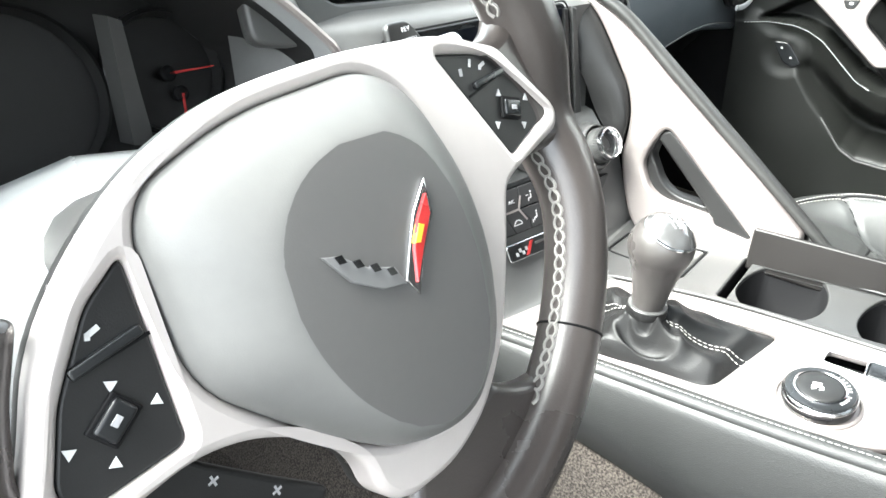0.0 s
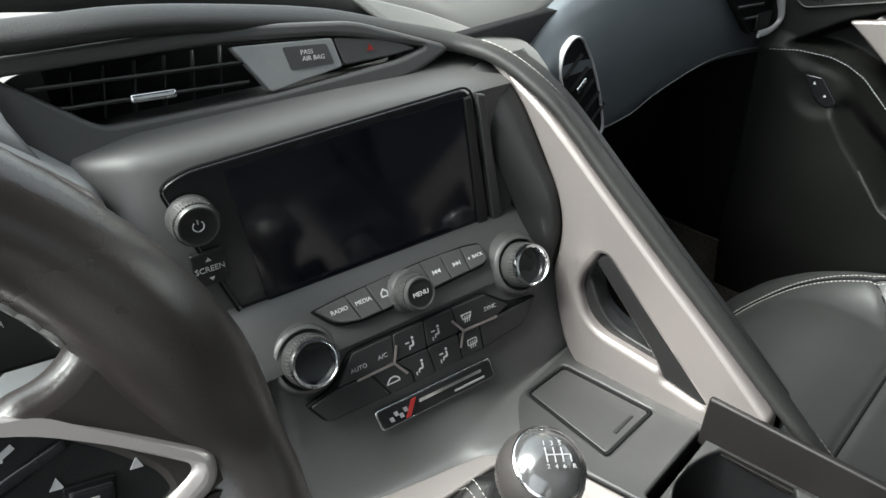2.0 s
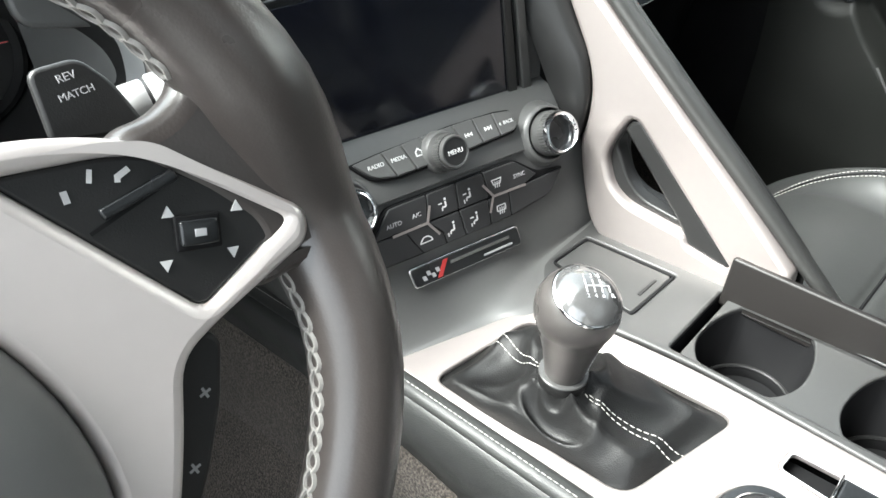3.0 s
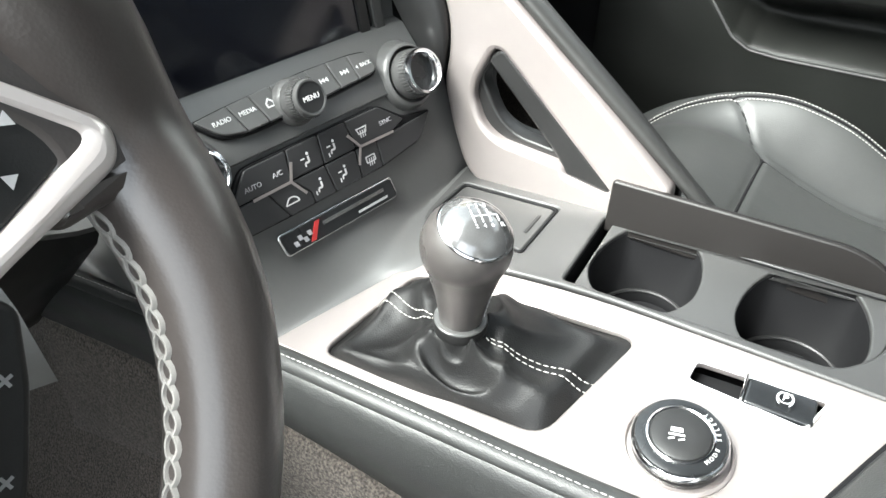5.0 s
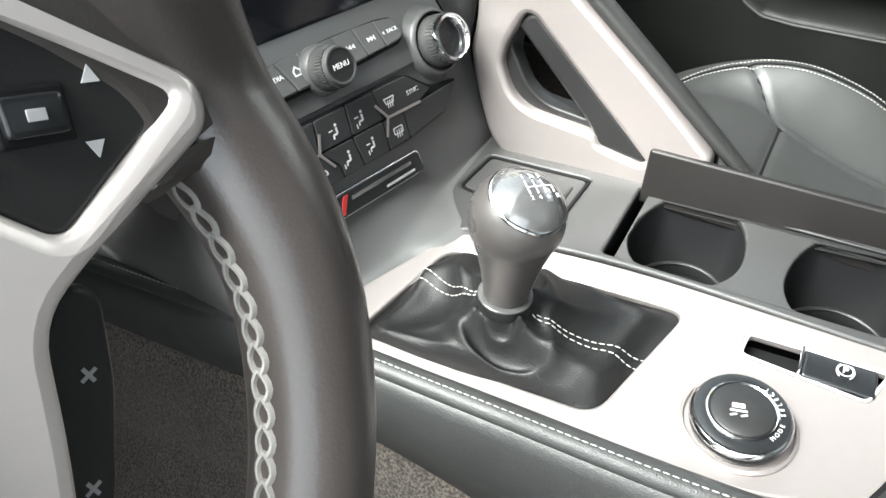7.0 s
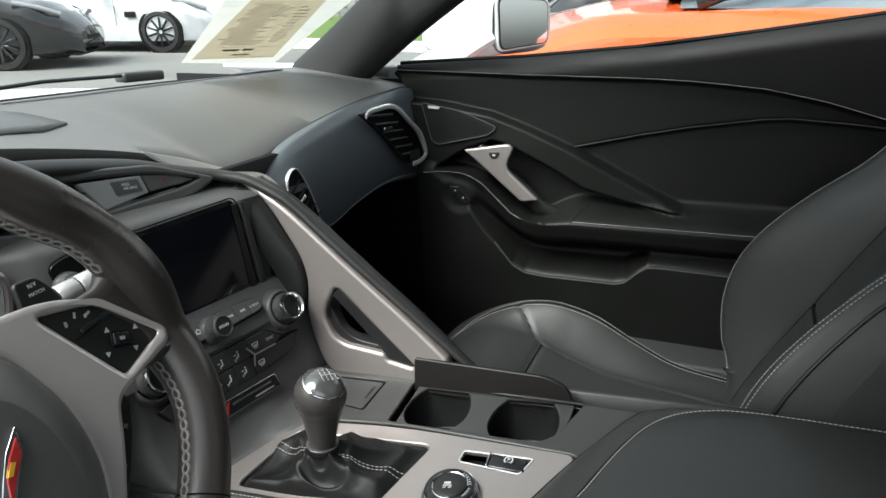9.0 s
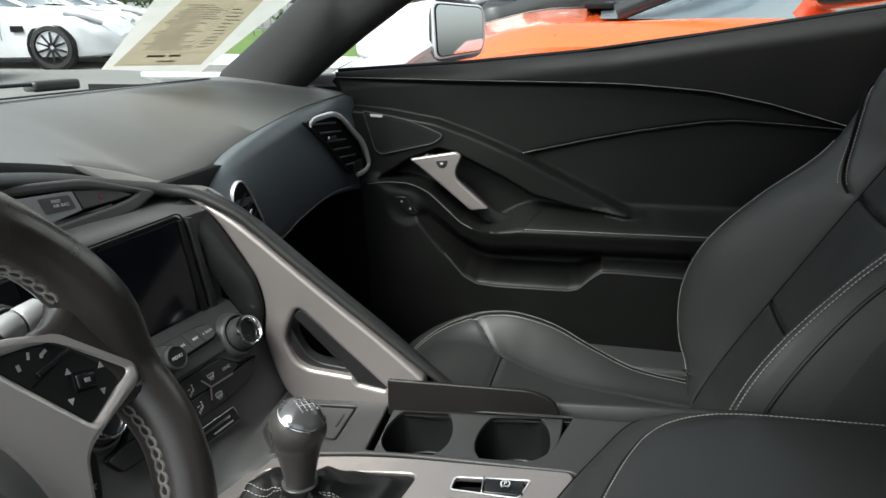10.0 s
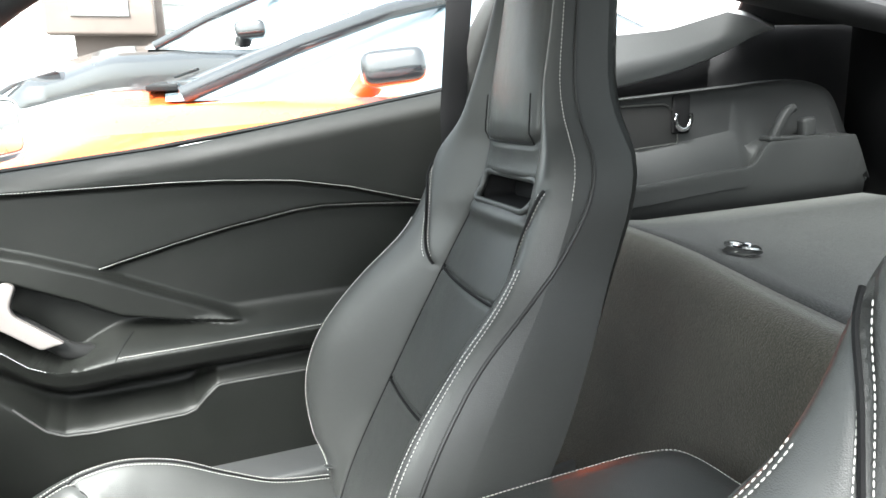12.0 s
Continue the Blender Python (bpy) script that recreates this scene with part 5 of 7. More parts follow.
def boot_seam(ang, off):
    """A run of thread from the opening's edge up to the collar."""
    best = min(range(n), key=lambda i: abs(math.atan2((outline[i] - cen).y, (outline[i] - cen).x) - ang))
    return [rows[k][(best + off) % n] + cn * 0.0011 for k in range(1, 36)]


for ang in (1.43, -1.48):
    for off in (-1, 1):
        part("stitching", stitches(boot_seam(ang, off), r=0.0004), THREAD, bt)

# ---- steering wheel ----
WH = frame_of((0.188, 0.202, 0.763), 0.7, 22.4)
sw_ = thing("steering_wheel", (0.188, 0.202, 0.763), "leather-wrapped steering wheel with silver spokes", "steering wheel")
RW = 0.1555


def rim_dip(deg):
    """How far the rim lies back where a spoke crosses onto it."""
    return 0.013 * sum(math.exp(-(((deg - c + 180) % 360 - 180) / 12) ** 2) for c in (4, 184))


def swell(deg):
    """Thumb rests on the inner side of the upper rim."""
    return sum(math.exp(-(((deg - c + 180) % 360 - 180) / 9) ** 2) for c in (49, 131))


ringp = [WH @ Vector(((RW - 0.0026 * swell(math.degrees(a))) * math.cos(a), (RW - 0.0026 * swell(math.degrees(a))) * math.sin(a), -rim_dip(math.degrees(a)))) for a in [2 * math.pi * k / 96 for k in range(96)]]


def grip(t, base):
    a = math.degrees(2 * math.pi * t)
    g = sum(math.exp(-(((a - c + 180) % 360 - 180) / 14) ** 2) for c in (13, 193))
    return base * (1 + 0.18 * g + 0.15 * swell(a))


WT = WH @ Matrix.Rotation(radians(10), 4, "Z")      # the wheel is turned a little to the left
wn_ = (WH.to_3x3() @ Vector((0, 0, 1)))
part("rim", sweep(ringp, lambda t: grip(t, 0.0173), lambda t: grip(t, 0.0166), wn_, 18, closed=True), RIMHIDE, sw_, "black leather rim", 80)


def braid(a0, a1, rr=0.0174, side=6, step=2.9):
    """A plaited double thread round the inside of the rim."""
    def at_rim(aa, bb):
        th, ph = radians(aa), radians(180 + bb)
        g = grip((aa % 360) / 360, 1.0)
        rho = RW - 0.0026 * swell(aa) + rr * g * math.cos(ph)
        return WH @ Vector((rho * math.cos(th), rho * math.sin(th), -rr * g * math.sin(ph) - rim_dip(aa)))

    shapes = []
    a = a0
    while a < a1:
        for m in (-1, 1):
            shapes.append(sweep([at_rim(a + k * step * 1.15, side + m * 8.5 * math.sin(math.pi * (0.12 + 0.88 * k))) for k in (0, 0.2, 0.4, 0.6, 0.8, 1)], 0.0011, 0.0008, wn_, 5))
        a += step
    return joined(shapes)


for a0, a1 in ((27, 92), (-58, -4), (108, 168), (200, 252)):
    tagged(part("braid", braid(a0, a1), BRAID, sw_), "grey braided stitching", kind="stuff")
# silver spokes: a frame round the pad, with a wing to each side and a foot below
def both(half):
    return half + [(-x, y) for x, y in reversed(half)]


shield = rounded([(-0.059, 0.052), (-0.021, 0.061), (0.029, 0.057), (0.087, 0.0455), (0.112, 0.0325), (0.128, 0.014), (0.148, -0.013), (0.143, -0.0225), (0.106, -0.0262), (0.091, -0.029), (0.075, -0.055), (0.050, -0.088), (0.022, -0.108), (-0.004, -0.113), (-0.028, -0.108),
                  (-0.036, -0.103), (-0.041, -0.094), (-0.040, -0.078), (-0.054, -0.055), (-0.070, -0.041), (-0.088, -0.033), (-0.118, -0.032), (-0.140, -0.026), (-0.1235, -0.004), (-0.1075, 0.0205), (-0.086, 0.0375)],
                 [0.02, 0.02, 0.02, 0.02, 0.02, 0.015, 0.006, 0.005, 0.006, 0.012, 0.02, 0.02, 0.02, 0.01, 0.002, 0.002, 0.012, 0.012, 0.012, 0.012, 0.012, 0.012, 0.012, 0.012, 0.015, 0.02])
pad = rounded([(-0.060, 0.046), (-0.023, 0.053), (0.034, 0.048), (0.050, 0.034), (0.061, -0.007), (0.058, -0.045), (0.040, -0.081), (0.004, -0.097), (-0.029, -0.083), (-0.053, -0.053), (-0.078, -0.015), (-0.070, 0.034)],
              [0.012, 0.02, 0.014, 0.014, 0.02, 0.02, 0.016, 0.012, 0.016, 0.02, 0.016, 0.012])
podr = [(0.078, 0.0392), (0.1036, 0.0308), (0.1140, 0.0256), (0.1202, 0.0165), (0.1405, -0.0125), (0.1036, -0.0202)]
podl = [(-0.0745, 0.0318), (-0.0870, -0.0275), (-0.1200, -0.0245), (-0.1225, -0.0150), (-0.1095, 0.0050), (-0.0905, 0.0240)]
sp = part("spokes", plate(shield, [pad, rounded(podr, 0.004), rounded(podl, 0.004)], 0.020, 0.004, at(WT, 0, 0, 0.006)), SPOKE, sw_, "silver painted spokes")
part("spoke_back", plate(shield, [], 0.010, 0.002, at(WT, 0, 0, -0.006)), DARK, sw_)
web = [(0.104, 0.030), (0.112, 0.0345), (0.122, 0.0330), (0.1315, 0.0360), (0.137, 0.043), (0.150, 0.044), (0.159, 0.005), (0.157, -0.028), (0.146, -0.034), (0.137, -0.0300), (0.120, -0.0280), (0.128, -0.010), (0.118, 0.010)]
for s in (1, -1):
    part("leather_web", plate(rounded([(q[0] * s, q[1]) for q in (web if s > 0 else web[::-1])], 0.006), [], 0.020, 0.007, at(WT, 0, 0, 0.0035)), RIMHIDE, sw_, "leather web between spoke and rim")
part("leather_web", plate(rounded([(0.036, -0.102), (0.046, -0.113), (0.060, -0.121), (0.080, -0.128), (0.052, -0.150), (-0.010, -0.158), (-0.048, -0.150), (-0.034, -0.122), (-0.022, -0.106), (0.006, -0.106)], [0.004, 0.008, 0.004, 0.01, 0.02, 0.02, 0.01, 0.02, 0.004, 0.004]), [], 0.016, 0.005, at(WT, 0, 0, 0.0015)), RIMHIDE, sw_, "leather lower spoke", sharp=50)
# raised airbag pad: broad shoulders round a flat face
face = rounded([(-0.038, 0.026), (0.020, 0.032), (0.036, 0.0), (0.033, -0.045), (0.012, -0.080), (-0.010, -0.084), (-0.036, -0.060), (-0.050, -0.012)], 0.014, 9)
fc = Vector((-0.006, -0.022, 0))
pr = [Vector((q[0], q[1], 0)) for q in pad]
def reach(a):
    """Radius of the flat face in direction a, evened out."""
    tot = 0.0
    for k in range(-6, 7):
        b = a + k * 0.06
        w = min(face, key=lambda w: abs((math.atan2(w[1] - fc.y, w[0] - fc.x) - b + math.pi) % (2 * math.pi) - math.pi))
        tot += math.hypot(w[0] - fc.x, w[1] - fc.y)
    return tot / 13


rows = []
for s, z in ((-0.02, -0.006), (0.0, 0.004), (0.06, 0.0105), (0.25, 0.0165), (0.55, 0.0225), (0.85, 0.0262), (0.97, 0.0275), (1.03, 0.0278)):
    r = []
    for q in pr:
        dq = (q - fc)
        a = math.atan2(dq.y, dq.x)
        rad = dq.length + (reach(a) - dq.length) * s
        p = fc + dq.normalized() * rad
        r.append(WT @ Vector((p.x, p.y, z)))
    rows.append(r)
for k in (0.8, 0.4, 0.02):
    rows.append([WT @ Vector((fc.x + (w.x - fc.x) * k, fc.y + (w.y - fc.y) * k, 0.0285 + 0.001 * (1 - k))) for w in [WT.inverted() @ q for q in rows[7]]])
part("airbag_pad", grid(rows[:8], True), PAD, sw_, "grained airbag cover", 50)
# face takes the shaded tone, shoulders the lit one
part("pad_face", grid(rows[7:], True, True), PADFACE, sw_, "flat face of the airbag cover, darkened for shading", 50)
# crossed flags emblem as plain shapes
EM = at(WT, 0, 0, 0.0305)
em = part("emblem", plate([(-0.006, -0.021), (-0.003, -0.029), (0.006, -0.018), (0.018, -0.007), (0.021, 0.006), (0.010, -0.002), (0.002, -0.011)], [], 0.003, 0.0006, EM), CHROME, sw_, "chrome crossed flags emblem")
part("red_flag", plate([(-0.002, -0.024), (0.006, -0.0155), (0.016, -0.006), (0.018, 0.001), (0.010, -0.005), (0.003, -0.013)], [], 0.001, 0.0, at(EM, 0, 0, 0.0008)), RED, em)
part("yellow_band", plate([(0.006, -0.0125), (0.011, -0.008), (0.009, -0.0065), (0.004, -0.0115)], [], 0.001, 0.0, at(EM, 0, 0, 0.0012)), YELLOW, em)
part("check_flag", plate([(-0.032, 0.004), (-0.026, 0.001), (-0.018, -0.008), (-0.008, -0.014), (-0.006, -0.022), (-0.016, -0.018), (-0.026, -0.009)], [], 0.002, 0.0004, EM), GREYMETAL, em)
for i in range(4):
    x, y = -0.028 + i * 0.0055, -0.001 - i * 0.0048
    part("check_square", plate([(x, y), (x + 0.003, y - 0.001), (x + 0.0024, y + 0.0022), (x - 0.0006, y + 0.003)], [], 0.0006, 0, at(EM, 0, 0, 0.0007)), CHROME, em)


def pod(sgn):
    poly = podr if sgn > 0 else podl
    P = at(WT, 0, 0, 0.003)
    pd = part("button_pod", plate(rounded(poly, 0.004), [], 0.008, 0.0012, P), DARK, sw_, "black button pod")
    ox, oy = (0.0, 0.0) if sgn > 0 else (0.0142, -0.0073)

    def spot(x, y, z=0.004, turn=0.0):
        return at(WT, x * sgn + ox, y + oy, z, turn * sgn)

    T = spot(0.1145, 0.0, 0.004, -26)
    part("rocker_well", rbox(0.0135, 0.0105, 0.002, 0.0008, at(T, 0, 0, -0.0004)), BLACK, pd)
    part("rocker", rbox(0.0115, 0.0078, 0.004, 0.0014, T), PANEL, pd)
    part("rocker_mark", rbox(0.0034, 0.0022, 0.0004, 0.0001, at(T, 0, 0, 0.0021), 1), GREYPRINT, pd)
    for x, y, kind in ((0.1103, 0.0092, 1), (0.1283, 0.0, 1), (0.1020, -0.0034, -1), (0.1203, -0.0112, -1)):
        part("arrow", plate([(-0.0018, -0.0014), (0.0018, -0.0014), (0, 0.0019)] if kind > 0 else [(-0.0018, 0.0014), (0, -0.0019), (0.0018, 0.0014)], [], 0.0005, 0, spot(x, y, 0.0036, -26)), PRINT, pd)
    part("seam", bar((0.0905 * sgn + ox, 0.0150 + oy), (0.1175 * sgn + ox, 0.0165 + oy), 0.0011, at(WT, 0, 0, 0.0034)), BLACK, pd)
    part("bar_key", rbox(0.0225, 0.0034, 0.003, 0.001, spot(0.1065, 0.0178, 0.0040, -1)), PANEL, pd)
    part("phone_mark", joined([bar((-0.0020, 0), (0.0020, 0.0006), 0.0016, spot(0.1062, 0.0243, 0.0036)), bar((-0.0024, -0.0012), (-0.0014, 0.0006), 0.0014, spot(0.1062, 0.0243, 0.0036)), bar((-0.0085, 0.0022), (-0.0065, 0.0052), 0.0012, spot(0.1062, 0.0243, 0.0036))]), PRINT, pd)
    part("voice_mark", bar((0, -0.0016), (0.0008, 0.0016), 0.0016, spot(0.0905, 0.0263, 0.0036)), GREYPRINT, pd)


pod(1)
pod(-1)
for s in (1, -1):
    pl = part("paddle", plate(rounded([(s * q[0], q[1]) for q in ((0.097, 0.052), (0.0990, 0.0752), (0.1150, 0.0755), (0.1225, 0.0650), (0.128, 0.047))[::s]], 0.004), [], 0.005, 0.0015, at(WH, 0, 0, -0.048)), DARK, sw_, "dark paddle behind the spoke")
    if s > 0:
        part("word", lettering("REV", 0.0036, at(WH, 0.1086, 0.0705, -0.0453, 4)), GREYPRINT, pl)
        part("word", lettering("MATCH", 0.0033, at(WH, 0.1096, 0.0650, -0.0453, 4)), GREYPRINT, pl)
    rk = part("lower_key", plate(rounded([(q[0] * s, q[1]) for q in ((0.088, -0.036), (0.103, -0.031), (0.106, -0.038), (0.095, -0.055), (0.079, -0.073), (0.060, -0.090), (0.050, -0.086), (0.066, -0.066), (0.082, -0.045))[::s]], 0.004), [], 0.008, 0.002, at(WT, 0, 0, -0.010)), DARK, sw_, "black key strip along the lower spoke")
    for x, y in (((0.092, -0.049), (0.076, -0.068)) if s > 0 else ((0.084, -0.050), (0.068, -0.070))):
        part("key_mark", joined([bar((-0.002, 0), (0.002, 0), 0.0009, at(WT, x * s, y, -0.0098)), bar((0, -0.002), (0, 0.002), 0.0009, at(WT, x * s, y, -0.0098))]), GREYPRINT, rk)
for a in (-40, 220):
    th = radians(a)
    part("rim_seam", sweep([WH @ Vector(((RW + 0.01735 * math.cos(p)) * math.cos(th), (RW + 0.01735 * math.cos(p)) * math.sin(th), 0.01665 * math.sin(p))) for p in [2 * math.pi * k / 24 for k in range(24)]], 0.0007, 0.0007, WH.to_3x3() @ Vector((-math.sin(th), math.cos(th), 0)), 6, closed=True), BLACK, sw_)
# column stalk and shroud
part("column_shroud", sweep([WH @ Vector((0, -0.005, -0.03)), WH @ Vector((0, -0.005, -0.10)), WH @ Vector((0, -0.01, -0.22))], 0.052, 0.046, wn_.cross(Vector((1, 0, 0))), 20, 0.8), DARK, sw_, "dark column shroud")
st = part("wiper_stalk", sweep([WH @ Vector(q) for q in ((0.104, 0.040, -0.110), (0.116, 0.050, -0.088), (0.1275, 0.0542, -0.079))], 0.0065, 0.0065, wn_, 16), DARK, sw_, "dark wiper stalk with a pale grey end")
for a, b, r in ((0.0, 0.30, 0.0086), (0.33, 0.66, 0.0092), (0.69, 1.0, 0.0096)):
    p_, q_ = (WH @ Vector((0.1265 + 0.045 * k, 0.0545 + 0.003 * k, -0.080 + 0.010 * k)) for k in (a, b))
    part("stalk_ring", sweep([p_, p_.lerp(q_, 0.06), p_.lerp(q_, 0.94), q_], lambda t, r=r: r * (0.93 if t in (0.0, 1.0) else 1.0), lambda t, r=r: r * (0.93 if t in (0.0, 1.0) else 1.0), wn_, 22), STALK, st, "pale grey stalk ring")
part("stalk_core", sweep([WH @ Vector((0.1275, 0.0545, -0.080)), WH @ Vector((0.171, 0.0575, -0.070))], 0.0080, 0.0080, wn_, 18), DARK, st)

# ---- passenger door ----
door = thing("passenger_door", (1.3, 0.0, 0.2), "closed black leather door panel with a silver pull handle", "car door")
Z_BELT = [(-0.60, 1.010), (-0.441, 0.984), (-0.052, 0.926), (0.20, 0.903), (0.46, 0.887)]
Z_CREASE = [(-0.60, 0.770), (-0.50, 0.785), (-0.412, 0.806), (-0.296, 0.839), (-0.205, 0.857), (-0.1, 0.866), (-0.025, 0.869), (0.243, 0.872), (0.46, 0.875)]
Z_SPEAR = [(-0.14, 0.655), (-0.10, 0.657), (0.099, 0.752), (0.18, 0.785), (0.248, 0.808), (0.337, 0.823), (0.417, 0.830), (0.50, 0.833)]
Z_VEE = [(-0.60, 0.790), (-0.41, 0.806), (-0.325, 0.813), (-0.25, 0.817), (-0.206, 0.814), (-0.10, 0.797), (-0.023, 0.781), (0.099, 0.752)]
Z_BAND = [(-0.13, 0.652), (-0.086, 0.653), (0.0, 0.664), (0.073, 0.682), (0.127, 0.712), (0.212, 0.752), (0.245, 0.76), (0.30, 0.738), (0.36, 0.70), (0.40, 0.69)]
Z_LIP = [(-0.60, 0.551), (-0.08, 0.556), (-0.054, 0.555), (-0.036, 0.541), (-0.016, 0.521), (0.0, 0.516), (0.13, 0.514), (0.168, 0.517), (0.192, 0.529), (0.255, 0.600), (0.295, 0.653), (0.32, 0.678), (0.36, 0.70), (0.46, 0.71)]
Z_ARM = [(-0.60, 0.634), (-0.22, 0.627), (0.081, 0.623), (0.13, 0.619), (0.161, 0.620), (0.197, 0.634), (0.223, 0.654), (0.258, 0.681), (0.28, 0.691), (0.302, 0.697), (0.342, 0.698), (0.40, 0.690)]


def mix(a, b, t):
    return a + (b - a) * t


def door_x(y, z):
    d = 0.022
    d = mix(d, 0.034, smooth((z - line_at(Z_CREASE, y) + 0.004) / 0.009))
    belt = line_at(Z_BELT, y)
    d -= 0.022 * max(0.0, (z - belt + 0.035) / 0.035) ** 2 if z > belt - 0.035 else 0.0
    if y < 0.11:
        d = mix(d, 0.010, smooth((line_at(Z_VEE, y) - z) / 0.010) * smooth((0.11 - y) / 0.05))
    s = smooth((line_at(Z_SPEAR, y) - z) / 0.010) * smooth((y + 0.135) / 0.05)
    d = mix(d, 0.046, s)
    s = smooth((line_at(Z_BAND, y) - z) / 0.012)
    d = mix(d, 0.008, s)
    # armrest ledge, running forward into the switch panel
    edge = line_at(Z_ARM, y)
    out = mix(0.088, 0.056, smooth((y - 0.13) / 0.16))
    t = z - edge
    if t < 0.06:
        ahead = smooth((y - 0.07) / 0.10)
        d = mix(out, d, smooth((t + 0.002) / mix(0.042, 0.008, ahead)))
    if t < 0:
        rear = 1 - smooth((y - 0.15) / 0.16)
        d = out - (out - mix(0.050, 0.012, rear)) * smooth((-t - 0.024) / 0.045) - 0.008 * smooth(-t / 0.03)
    lip = line_at(Z_LIP, y)
    wide = mix(0.008, 0.034, smooth((y - 0.17) / 0.12))
    low = mix(0.066, 0.060, smooth((y - 0.16) / 0.2)) - 0.05 * smooth((0.46 - z) / 0.25)
    over = mix(0.034, 0.014, smooth((y - 0.17) / 0.12))
    d = mix(d, low, smooth((lip - z + over) / (over + 0.4 * wide)))
    g = math.hypot(y - 0.303, z - 0.651)
    d = mix(d, 0.056, 1 - smooth((g - 0.018) / 0.022))
    return 1.258 - d


ny, nz = 330, 300
rows = []
for i in range(ny + 1):
    f = i / ny
    r = []
    for j in range(nz + 1):
        g = j / nz
        y = 0.462 - 1.02 * f
        zb = line_at(Z_BELT, y)
        z = 0.22 + (zb - 0.22) * (1 - (1 - g) ** 1.0)
        front_gap = 0.0
        if f < 0.08:
            gap = line_at([(0.2, 0.36), (0.68, 0.388), (0.83, 0.42), (0.90, 0.452)], z)
            y = mix(gap, 0.462 - 1.02 * 0.08, f / 0.08)
        r.append(Vector((door_x(y, z), y, z)))
    r.append(Vector((r[-1].x + 0.03, r[-1].y, r[-1].z - 0.002)))
    rows.append(r)
part("panel", grid(rows), LEATHER, door, "moulded black leather panel", 60)


def on_door(path, lift=0.0006):
    return [Vector((door_x(y, z) - lift, y, z)) for y, z in path]


def run(table, y0, y1, n=60, dz=0.0):
    return [(y0 + (y1 - y0) * k / n, line_at(table, y0 + (y1 - y0) * k / n) + dz) for k in range(n + 1)]


part("stitching", stitches(on_door(run(Z_CREASE, 0.445, -0.50, dz=0.004))), THREAD, door, "fine light seam stitching")
part("stitching", stitches(on_door(run(Z_VEE, 0.095, -0.45, dz=-0.003))), THREAD, door, "fine light seam stitching")
part("stitching", stitches(on_door(run(Z_ARM, 0.08, -0.50, dz=0.004), 0.0016)), THREAD, door, "light armrest stitching")
part("stitching", stitches(on_door(run(Z_ARM, 0.375, 0.17, dz=-0.003), 0.001)), GREYPRINT, door, "fine light seam stitching")
part("arm_seam", sweep(on_door([(0.084, 0.623), (0.080, 0.630), (0.070, 0.640), (0.060, 0.648)], 0.0003), 0.0009, 0.0009, (1, 0, 0.2), 6), BLACK, door)
part("lip_edge", sweep(on_door(run(Z_LIP, 0.23, -0.50, 160, -0.0045), 0.0002), 0.0016, 0.0016, (1, 0, 0.2), 8), PLASTIC, door)
DR = Matrix.Translation((0, 0, 0)) @ Matrix(((0, 0, -1), (-1, 0, 0), (0, 1, 0))).to_4x4()      # (-y, z) facing the cabin
spk = rounded([(-0.382, 0.822), (-0.300, 0.808), (-0.232, 0.782), (-0.250, 0.767), (-0.350, 0.744), (-0.362, 0.752)], [0.006, 0.03, 0.012, 0.01, 0.01, 0.01])
g_ = part("speaker_grille", plate(spk, [], 0.004, 0.001, Matrix.Translation((1.2085, 0, 0)) @ DR), DARK, door, "dark mesh speaker grille")
holes = []
for i in range(30):
    for j in range(17):
        y, z = 0.375 - i * 0.0048, 0.816 - j * 0.0044
        if z < line_at([(0.232, 0.776), (0.30, 0.802), (0.38, 0.816)], y) and z > line_at([(0.235, 0.781), (0.25, 0.772), (0.35, 0.750), (0.372, 0.757), (0.379, 0.80)], y):
            holes.append(rbox(0.001, 0.0022, 0.0022, 0, Matrix.Translation((1.2083, y, z))))
part("mesh_dots", joined(holes), BLACK, g_)
part("rim", sweep([Vector((1.2080, -q[0], q[1])) for q in spk], 0.0009, 0.0009, (1, 0, 0), 6, closed=True), STACK, g_)
part("maker_bar", plate(rounded([(-0.368, 0.817), (-0.343, 0.8155), (-0.346, 0.811), (-0.366, 0.812)], 0.001), [], 0.001, 0, Matrix.Translation((1.2045, 0, 0)) @ DR), PRINT, g_, "plain pale bar")
hp = rounded([(-0.291, 0.741), (-0.206, 0.756), (-0.196, 0.748), (-0.212, 0.712), (-0.148, 0.657), (-0.179, 0.651), (-0.247, 0.707)], [0.004, 0.008, 0.006, 0.03, 0.004, 0.006, 0.02])
hd = part("pull_handle", plate(hp, [], 0.012, 0.003, Matrix.Translation((1.188, 0, 0)) @ DR), SILVER, door, "silver pull handle")
part("stem", sweep([(1.225, 0.268, 0.738), (1.212, 0.235, 0.715), (1.212, 0.19, 0.675), (1.216, 0.15, 0.638), (1.228, 0.115, 0.622)], 0.014, 0.013, (1, 0, 0), 12), DARK, hd)
part("lock_key", plate(rounded([(-0.243, 0.739), (-0.220, 0.741), (-0.226, 0.728), (-0.236, 0.727)], 0.004), [], 0.003, 0.0008, Matrix.Translation((1.1865, 0, 0)) @ DR), DARK, hd)
part("lock_dot", plate([(-0.2335, 0.7335), (-0.2285, 0.7335), (-0.2285, 0.7368), (-0.2335, 0.7368)], [], 0.0006, 0, Matrix.Translation((1.1848, 0, 0)) @ DR), PRINT, hd)
wsw = part("window_switch", plate(rounded([(-0.326, 0.668), (-0.303, 0.668), (-0.279, 0.640), (-0.290, 0.632), (-0.306, 0.640)], 0.004), [], 0.004, 0.001, Matrix.Translation((1.1995, 0, 0)) @ DR), PANEL, door, "black window switch")
